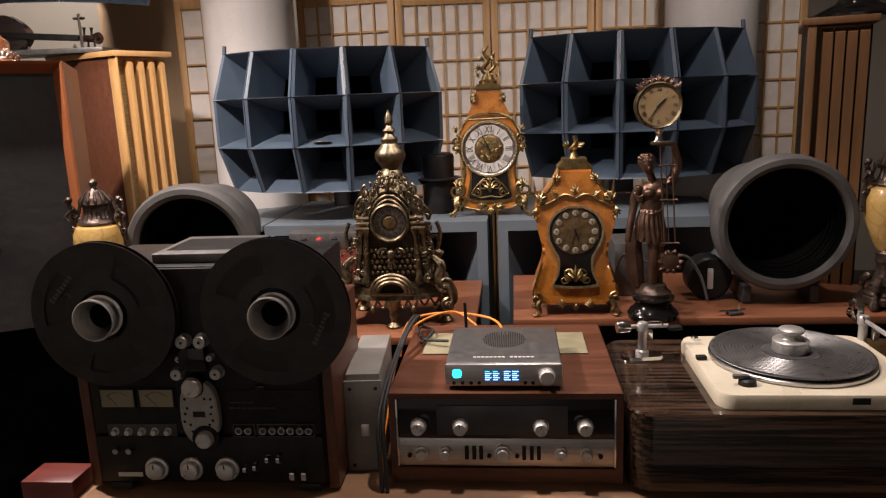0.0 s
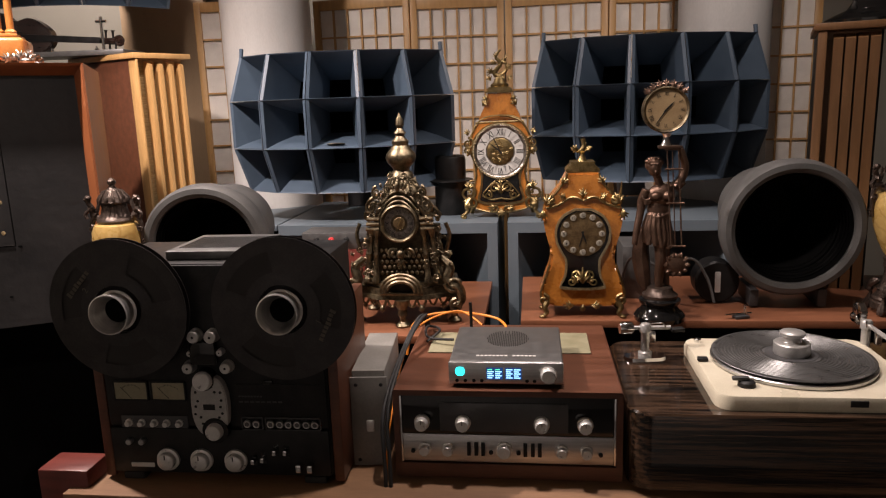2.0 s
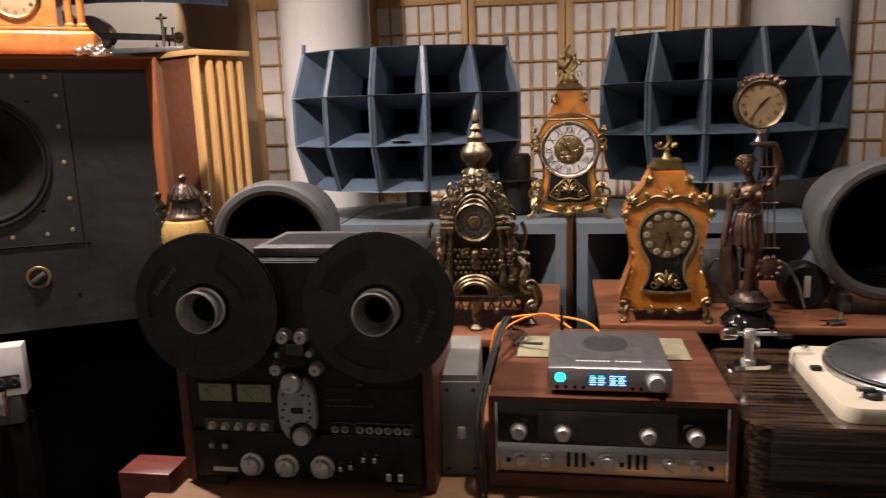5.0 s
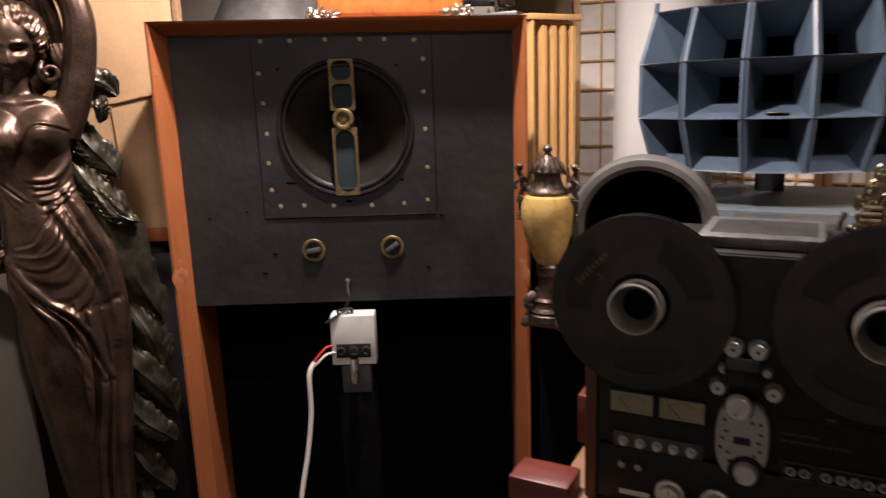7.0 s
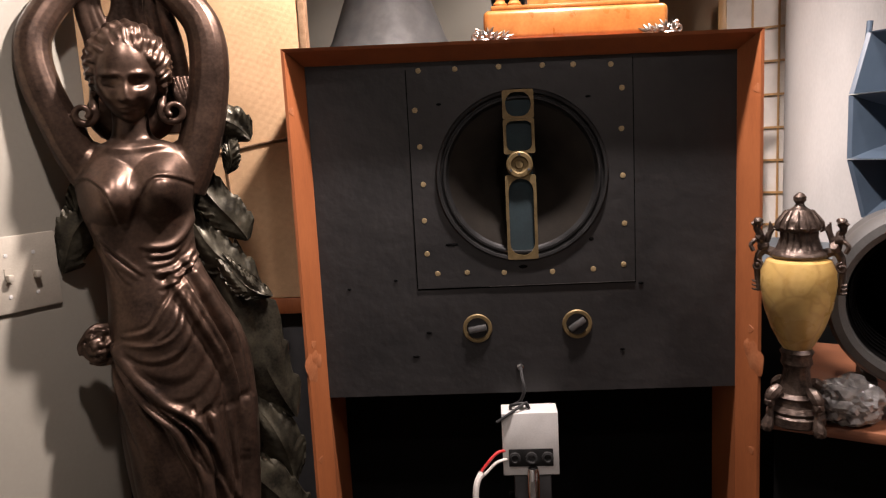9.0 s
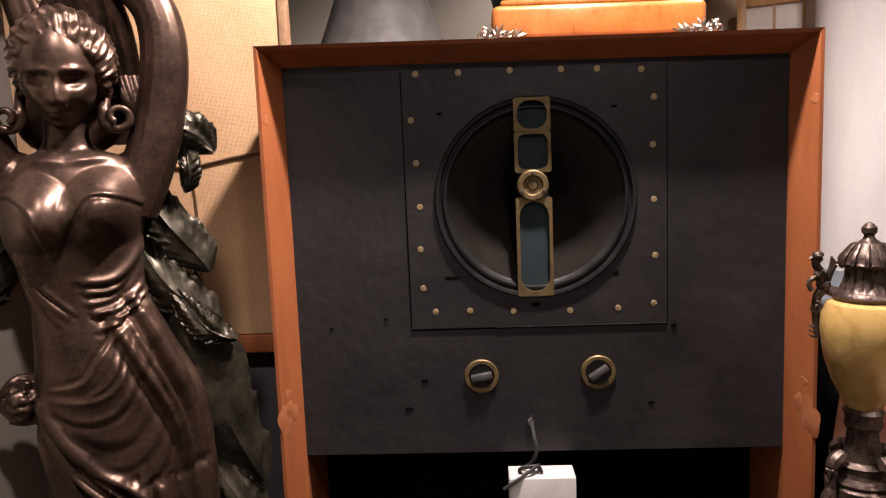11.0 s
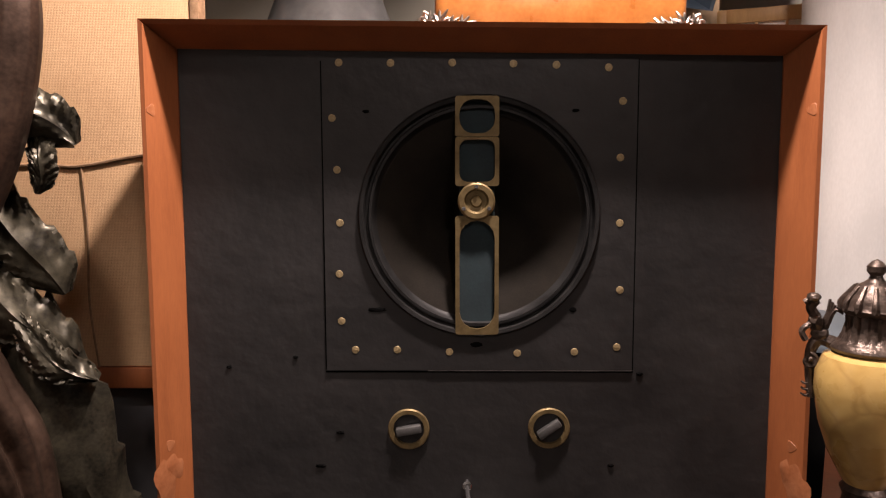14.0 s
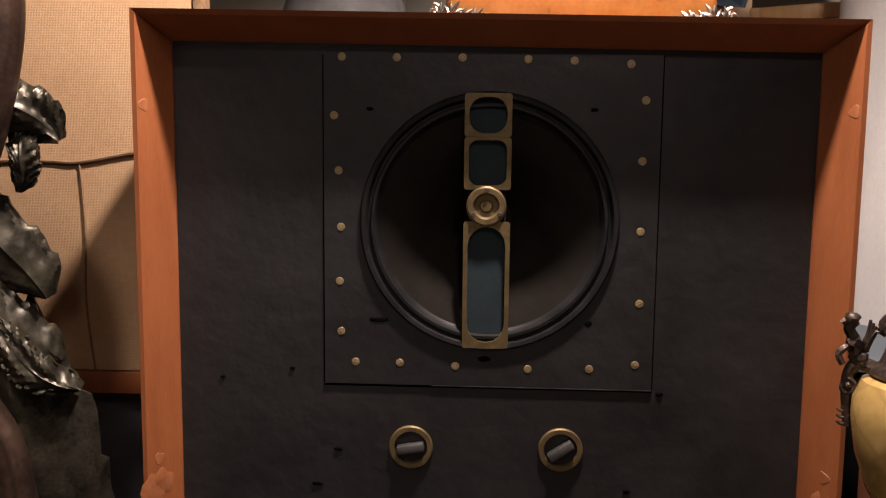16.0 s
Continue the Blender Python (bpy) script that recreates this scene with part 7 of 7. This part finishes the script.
part("stand", box(-0.2, 0.2, -0.2, 0.2, 0.0, 1.499, 0.004), BLACK, ch)


# ---- bronze lady ----
def curve_points(pts, n=20):
    """Points along a smooth curve through the given ones."""
    p = np.array([pts[0]] + list(pts) + [pts[-1]], float)
    out = []
    for k in range(len(p) - 3):
        for f in np.linspace(0, 1, n, endpoint=False):
            a, b, c, d = p[k:k + 4]
            out.append(0.5 * (2 * b + (c - a) * f + (2 * a - 5 * b + 4 * c - d) * f * f + (3 * b - a - 3 * c + d) * f ** 3))
    out.append(p[-2])
    return np.array(out)


def sheet(bm, grid, closed):
    """Faces over rows of points, closed round each row where asked."""
    rows = [[bm.verts.new(p) for p in row] for row in grid]
    n = len(rows[0])
    for p, q in zip(rows, rows[1:]):
        for k in range(n if closed else n - 1):
            bm.faces.new((p[k], p[(k + 1) % n], q[(k + 1) % n], q[k]))
    if closed:
        bm.faces.new(rows[0][::-1])
        bm.faces.new(rows[-1])


def bell(x, w):
    return np.exp(-(x / w) ** 2)


def draped_body(bm):
    """Torso, gown and legs as one turned form with the folds raised on it."""
    side = [(0.26, -0.030, 0.095, 0.080), (0.42, -0.042, 0.100, 0.085), (0.58, -0.062, 0.105, 0.090), (0.72, -0.078, 0.122, 0.095), (0.84, -0.094, 0.132, 0.098), (0.93, -0.100, 0.140, 0.092), (1.03, -0.100, 0.138, 0.086),
            (1.13, -0.099, 0.122, 0.080), (1.21, -0.093, 0.090, 0.070), (1.27, -0.094, 0.064, 0.062), (1.32, -0.104, 0.060, 0.060), (1.37, -0.117, 0.064, 0.062),
            (1.42, -0.122, 0.078, 0.060), (1.455, -0.116, 0.074, 0.052), (1.482, -0.085, 0.042, 0.040), (1.50, -0.057, 0.008, 0.031), (1.56, -0.050, 0.002, 0.030)]
    c = curve_points(side, 22)
    th = np.linspace(0, 2 * np.pi, 300, endpoint=False)
    z = np.repeat(c[:, :1], len(th), 1)
    mid, rx, ry = (c[:, 1:2] + c[:, 2:3]) / 2, (c[:, 2:3] - c[:, 1:2]) / 2, c[:, 3:4]
    x = mid + rx * np.cos(th)
    y = -ry * np.sin(th) * (np.abs(np.sin(th)) + 1e-6) ** -0.15
    front = np.clip(np.sin(th) * 3 + 0.4, 0, 1)[None, :] + 0 * x
    out = np.zeros_like(x)
    push = np.zeros_like(x)
    # bust, belly and collar bones
    for bx, bz in ((-0.070, 1.395), (0.022, 1.400)):
        d = np.sqrt(((x - bx) / 0.052) ** 2 + ((z - bz) / np.where(z > bz, 0.062, 0.044)) ** 2)
        push += 0.044 * np.clip(1 - 0.8 * d * d, 0, 1) ** 1.35
    push += 0.010 * bell(x + 0.0, 0.05) * bell(z - 1.16, 0.06)
    push -= 0.004 * bell(x - 0.005, 0.008) * bell(z - 1.213, 0.010)
    for s in (-1, 1):
        push += 0.006 * bell(z - 1.478 - 0.12 * np.abs(x + 0.025) + 0.003, 0.007) * (s * (x + 0.025) > 0) * bell(x + 0.025 - s * 0.04, 0.035)

    def fold(pts, h, w, groove=1.0):
        nonlocal out
        q = curve_points(pts, 8)
        best = np.full(x.shape, 9.0)
        sign, along = np.zeros_like(x), np.zeros_like(x)
        for k in range(len(q) - 1):
            a, e = q[k], q[k + 1] - q[k]
            f = np.clip(((x - a[0]) * e[0] + (z - a[1]) * e[1]) / (e @ e), 0, 1)
            dx, dz = x - a[0] - f * e[0], z - a[1] - f * e[1]
            d = np.hypot(dx, dz)
            near = d < best
            best = np.where(near, d, best)
            sign = np.where(near, np.sign(e[0] * dz - e[1] * dx), sign)
            along = np.where(near, (k + f) / (len(q) - 1), along)
        s = best * sign
        out += 1.25 * h * np.sin(np.pi * np.clip(0.06 + 0.9 * along, 0, 1)) ** 0.6 * (bell(s, w) - groove * bell(s + 1.5 * w, 0.8 * w)) * front

    rnd = random.Random(4)

    def family(a, b, n, h, w):
        a, b = np.array(a), np.array(b)
        for k in range(n):
            f = (k + rnd.uniform(-0.3, 0.3)) / max(1, n - 1)
            p = a * (1 - f) + b * f + np.array([(rnd.uniform(-0.004, 0.004), rnd.uniform(-0.006, 0.006)) for _ in a])
            fold(p.tolist(), h * rnd.uniform(0.55, 1.25), w * rnd.uniform(0.75, 1.3))

    # edge of the bodice
    fold([(-0.125, 1.425), (-0.095, 1.432), (-0.066, 1.405), (-0.052, 1.345)], 0.0026, 0.004, 1.0)
    fold([(-0.046, 1.345), (-0.020, 1.400), (0.006, 1.430), (0.045, 1.424), (0.08, 1.405)], 0.0026, 0.004, 1.0)
    family([(-0.012, 1.305), (0.028, 1.312), (0.066, 1.350)], [(0.000, 1.240), (0.034, 1.248), (0.072, 1.290)], 6, 0.0048, 0.0052)
    family([(-0.10, 1.35), (-0.085, 1.30), (-0.055, 1.25)], [(-0.085, 1.33), (-0.06, 1.29), (-0.03, 1.26)], 3, 0.003, 0.005)
    family([(0.062, 1.300), (0.090, 1.220), (0.122, 1.120), (0.134, 0.98)], [(0.010, 1.235), (0.045, 1.180), (0.090, 1.060), (0.105, 0.90)], 8, 0.0075, 0.0065)
    family([(-0.082, 1.150), (-0.035, 1.112), (0.020, 1.128), (0.072, 1.240)], [(-0.082, 1.132), (-0.020, 1.040), (0.050, 1.020), (0.108, 1.130)], 4, 0.0020, 0.0075)
    family([(0.020, 1.235), (0.000, 1.195), (-0.030, 1.165), (-0.070, 1.150)], [(0.045, 1.215), (0.020, 1.165), (-0.020, 1.135), (-0.075, 1.140)], 3, 0.0028, 0.0050)
    family([(-0.084, 1.135), (-0.030, 1.040), (0.040, 0.975), (0.085, 0.840)], [(-0.088, 1.120), (-0.052, 1.040), (-0.010, 0.975), (0.030, 0.830)], 6, 0.0110, 0.0062)
    family([(0.020, 1.000), (0.030, 0.840), (0.000, 0.600), (-0.020, 0.300)], [(0.125, 1.000), (0.118, 0.840), (0.090, 0.600), (0.080, 0.300)], 10, 0.010, 0.0075)
    family([(-0.090, 1.128), (-0.070, 1.060), (-0.040, 0.985), (-0.010, 0.900)], [(-0.094, 1.120), (-0.088, 1.040), (-0.075, 0.960), (-0.050, 0.880)], 2, 0.0050, 0.0058)
    out = 0.012 * np.tanh(out / 0.012)
    # the bare leg beside the parted gown
    edge = np.interp(z, [0.26, 0.66, 0.77, 0.835, 0.91, 0.98, 1.04, 1.117], [0.034, 0.034, 0.034, 0.026, 0.006, -0.018, -0.052, -0.088])
    bare = 1 / (1 + np.exp((x - edge) / 0.0035)) * np.clip((1.06 - z) / 0.14, 0, 1) * front
    out = out * (1 - bare) - 0.012 * bare + 0.006 * bell(x - edge - 0.006, 0.007) * np.clip((1.05 - z) / 0.08, 0, 1) * front
    push += 0.005 * bare * bell(x - edge + 0.042, 0.03)
    nx, ny = np.cos(th)[None, :], -np.sin(th)[None, :]
    px, py = x + nx * out, y + ny * out - push * (front > 0.5) * np.sin(th).clip(0)
    sheet(bm, np.stack([px, py, z], 2).tolist(), True)


def bowed(x, y, z, lean=radians(11)):
    """Points of the head, turned forward about the nape."""
    c, d, dy, dz = math.cos(lean), math.sin(lean), y - 0.02, z - 1.55
    return np.stack([x, 0.02 + c * dy - d * dz, 1.55 + d * dy + c * dz], 2).tolist()


def head(bm):
    la = np.linspace(-np.pi / 2 + 0.02, np.pi / 2 - 0.02, 90)[:, None]
    lo = np.linspace(0, 2 * np.pi, 140, endpoint=False)[None, :]
    dz = 0.078 * np.sin(la) + 0 * lo
    r = np.cos(la)
    jaw = 1 - 0.30 * np.clip((-dz - 0.015) / 0.063, 0, 1) ** 1.3
    x = 0.051 * r * np.cos(lo) * jaw
    y = -0.060 * r * np.sin(lo)
    f = np.clip(np.sin(lo) * 1.6, 0, 1) * r ** 0.3
    eye = dz + 0.004
    p = 0 * x
    for s in (-1, 1):
        p -= 0.0135 * bell(x - s * 0.021, 0.013) * bell(eye, 0.0090)
        p += 0.0060 * bell(x - s * 0.021, 0.0085) * bell(eye + 0.001, 0.0048)
        p -= 0.0016 * bell(x - s * 0.021, 0.011) * bell(eye + 0.0062, 0.0018)
        p += 0.0048 * bell(x - s * 0.022, 0.015) * bell(eye - 0.0135 + 8 * (np.abs(x) - 0.022) ** 2, 0.0048)
        p += 0.0042 * bell(x - s * 0.027, 0.015) * bell(eye + 0.024, 0.014)
        p += 0.004 * bell(x - s * 0.0068, 0.0045) * bell(eye + 0.0285, 0.0045)
    nose = np.clip((0.012 - eye) / 0.036, 0, 1) / (1 + np.exp(-(eye + 0.0305) / 0.0016))
    p += 0.0130 * nose * bell(x, 0.0060 + 0.004 * nose)
    p += 0.0052 * bell(x, 0.0135) * bell(eye + 0.0415 + 10 * x * x, 0.0032) + 0.0052 * bell(x, 0.0115) * bell(eye + 0.0495 - 8 * x * x, 0.0036)
    p -= 0.0035 * bell(x, 0.017) * bell(eye + 0.0452, 0.0016)
    p -= 0.0025 * bell(x, 0.012) * bell(eye + 0.057, 0.004)
    p += 0.0065 * bell(x, 0.017) * bell(eye + 0.068, 0.009)
    sheet(bm, bowed(x - 0.022, y - 0.012 - 1.3 * p * f, dz + 1.605), True)
    # hair drawn back from the brow
    x, y, dz = 0.068 * r * np.cos(lo), -0.066 * r * np.sin(lo), 0.076 * np.sin(la) + 0 * lo
    a = np.arctan2(x, dz + 0.03)
    k = 1 + 0.035 * np.sin(19 * a + 2.5 * np.sin(14 * y / 0.066 * 0.5 + 3 * a)) + 0.022 * np.sin(43 * a + 9 * y / 0.066)
    hole = ((x + 0.002) / 0.049) ** 2 + ((dz + 0.032) / 0.066) ** 2
    k *= 1 - 0.30 * (y < 0.01) / (1 + np.exp((hole - 1) * 14))
    sheet(bm, bowed(x * k - 0.018, y * k + 0.004, dz * k + 1.620), True)


def statue():
    """Skin of the figure; the leaves behind her are added afterwards."""
    bm = bmesh.new()

    def b(c, r, rx=0, ry=0):
        blob(c, r, bm, Euler((radians(rx), radians(ry), 0)).to_matrix(), 3)

    def t(p, r, taper=None):
        tube(p, r, 16, bm, taper, 8)

    draped_body(bm)
    head(bm)
    t([(-0.024, 0.004, 1.44), (-0.024, -0.002, 1.54)], 0.029)
    # raised arms and shoulders
    b((-0.092, 0.004, 1.446), (0.043, 0.040, 0.050), 0, -30)
    b((0.060, 0.004, 1.444), (0.043, 0.040, 0.050), 0, 30)
    t([(-0.080, 0.004, 1.415), (-0.112, 0.0, 1.470), (-0.131, -0.002, 1.521), (-0.154, 0.0, 1.592), (-0.160, 0.006, 1.648), (-0.148, 0.015, 1.690), (-0.108, 0.03, 1.745), (-0.04, 0.04, 1.80)], 0.029, lambda f: 1.22 - 0.38 * f)
    t([(0.050, 0.004, 1.40), (0.080, 0.0, 1.470), (0.100, -0.002, 1.539), (0.112, 0.0, 1.609), (0.112, 0.006, 1.665), (0.098, 0.015, 1.708), (0.055, 0.03, 1.76), (0.0, 0.04, 1.80)], 0.033, lambda f: 1.16 - 0.32 * f)
    b((-0.02, 0.04, 1.82), (0.07, 0.05, 0.05))
    # locks beside the neck and hair flowing behind
    for cx, s, size in ((0.046, 1, 0.021), (-0.092, -1, 0.019)):
        t([(cx - s * 0.02, 0.01, 1.60), (cx - s * 0.016, -0.008, 1.565)] + [(cx + s * size * (1 - k / 20) * math.cos(2.6 + 0.62 * k) , -0.022 - 0.001 * k, 1.537 + size * (1 - k / 20) * math.sin(2.6 + 0.62 * k)) for k in range(14)], 0.0066, lambda f: 1.15 - 0.5 * f)
    b((-0.022, 0.046, 1.54), (0.075, 0.034, 0.06))
    rnd = random.Random(8)
    for k in range(12):
        x = -0.075 + 0.0115 * k
        w = rnd.uniform(-0.012, 0.012)
        t([(x * 0.9, 0.050, 1.80), (x + w, 0.046, 1.73), (x * 1.05 - w, 0.050, 1.66), (x * 1.1 + 0.01, 0.055, 1.58), (x * 1.05 + 0.015, 0.05, 1.50)], rnd.uniform(0.008, 0.015))
    for k in range(4):
        t([(0.045 + 0.012 * k, 0.03, 1.60), (0.055 + 0.010 * k, 0.020, 1.565), (0.080 - 0.003 * k, 0.022, 1.53), (0.060 + 0.008 * k, 0.035, 1.49)], 0.0085)
    # rose at the hip
    for k in range(5):
        r = 0.006 + 0.0058 * k
        t([(-0.110 + r * (1 + 0.15 * math.sin(3 * a + k)) * math.cos(a), -0.040 + 0.0055 * k + 0.004 * math.sin(4 * a + 2 * k), 1.136 + 1.15 * r * math.sin(a)) for a in [k + 0.45 * j for j in range(14)]], 0.0058)
    b((-0.108, -0.012, 1.134), (0.028, 0.022, 0.032))
    return bm


def frond(bm, a, tip, wide, bulge=0.02, curl=0.012):
    """A broad ribbed leaf with a ragged edge and a curled tip."""
    a, tip = Vector(a), Vector(tip)
    d = tip - a
    n = Vector((d.z, 0, -d.x)).normalized()
    grid = []
    for k in range(45):
        f = k / 44
        w = wide * (0.42 + 0.66 * math.sin(math.pi * min(1, 0.10 + 0.80 * f))) * min(1, (1.02 - f) * 6) ** 0.6
        c = a + d * f + n * 0.010 * math.sin(4.2 * f + a.z * 9) + Vector((0, -bulge * math.sin(math.pi * f) + curl * max(0, f - 0.75) * 6 * -0.3, 0))
        front, back = [], []
        for j in range(17):
            q = j / 8 - 1
            e = 1 + 0.16 * abs(q) ** 3 * (0.5 - ((f * 4.6 + (0.5 if q > 0 else 0) + a.z) % 1)) + 0.25 * abs(q) * noise.noise(Vector((q, f * 3.4, a.x * 50)))
            p = c + n * q * w * e + d * (-0.10 * abs(q) ** 1.5) * (1 - f)
            p.y += 0.35 * wide * q * q - 0.0035 * bell(q, 0.09) + 0.0026 * math.sin(2 * math.pi * (f * 9 + 2.2 * abs(q) + 0.5 * noise.noise(Vector((q * 3, f * 5, a.z * 9))))) * abs(q) + 0.011 * noise.noise(Vector((q * 1.6, f * 3, a.z * 7)))
            front.append(p)
            back.append(p + Vector((0, 0.007, 0)))
        grid.append(front + back[::-1])
    sheet(bm, grid, True)


def leaves():
    bm = bmesh.new()
    for a, tip, w in (((0.085, 0.03, 1.555), (0.168, 0.02, 1.478), 0.030), ((0.150, 0.025, 1.500), (0.118, 0.03, 1.425), 0.016), ((0.07, 0.045, 1.45), (0.143, 0.03, 1.290), 0.036),
                      ((0.05, 0.04, 1.345), (0.158, 0.03, 1.212), 0.034), ((0.09, 0.02, 1.262), (0.186, 0.01, 1.185), 0.019), ((0.10, 0.03, 1.255), (0.214, 0.03, 0.930), 0.052),
                      ((0.09, 0.055, 1.15), (0.20, 0.05, 1.02), 0.04), ((0.13, 0.03, 0.99), (0.206, 0.03, 0.79), 0.036), ((0.115, 0.02, 0.87), (0.214, 0.02, 0.675), 0.040), ((0.11, 0.01, 0.74), (0.20, 0.01, 0.60), 0.036), ((0.09, 0.02, 0.64), (0.185, 0.02, 0.46), 0.036), ((0.08, 0.02, 0.50), (0.165, 0.02, 0.34), 0.034),
                      ((-0.085, 0.035, 1.385), (-0.168, 0.03, 1.270), 0.034), ((-0.09, 0.03, 1.425), (-0.142, 0.04, 1.330), 0.022)):
        frond(bm, a, tip, w)
    return bm


draft = part("draft", statue(), BRONZE)
md = draft.modifiers.new("skin", "REMESH")
md.mode, md.voxel_size, md.use_smooth_shade = "VOXEL", 0.0019, True
sm = draft.modifiers.new("soften", "SMOOTH")
sm.factor, sm.iterations = 0.5, 1
bpy.context.view_layer.update()
skin = bpy.data.meshes.new_from_object(draft.evaluated_get(bpy.context.evaluated_depsgraph_get()))
bpy.data.objects.remove(draft)
bm = leaves()
for face in bm.faces:
    face.material_index = 1
bm.from_mesh(skin)
st = part("statue", bm, BRONZE)
st.data.materials.append(PATINA)
st.matrix_world = pose(-1.925, 1.105, 0, 0, 0, 52) @ pose(0.005, 0, 0) @ Matrix.Diagonal((1.03, 1.0, 1.0, 1))
tagged(st, "dark bronze draped standing figure with raised arms, plain shape", "statue")
ped = thing("pedestal", pose(-1.925, 1.105, 0, 0, 0, 30), "plain dark pedestal under the bronze figure", "pedestal")
part("block", box(-0.17, 0.17, -0.15, 0.15, 0.0, 0.262, 0.01), BLACK, ped)
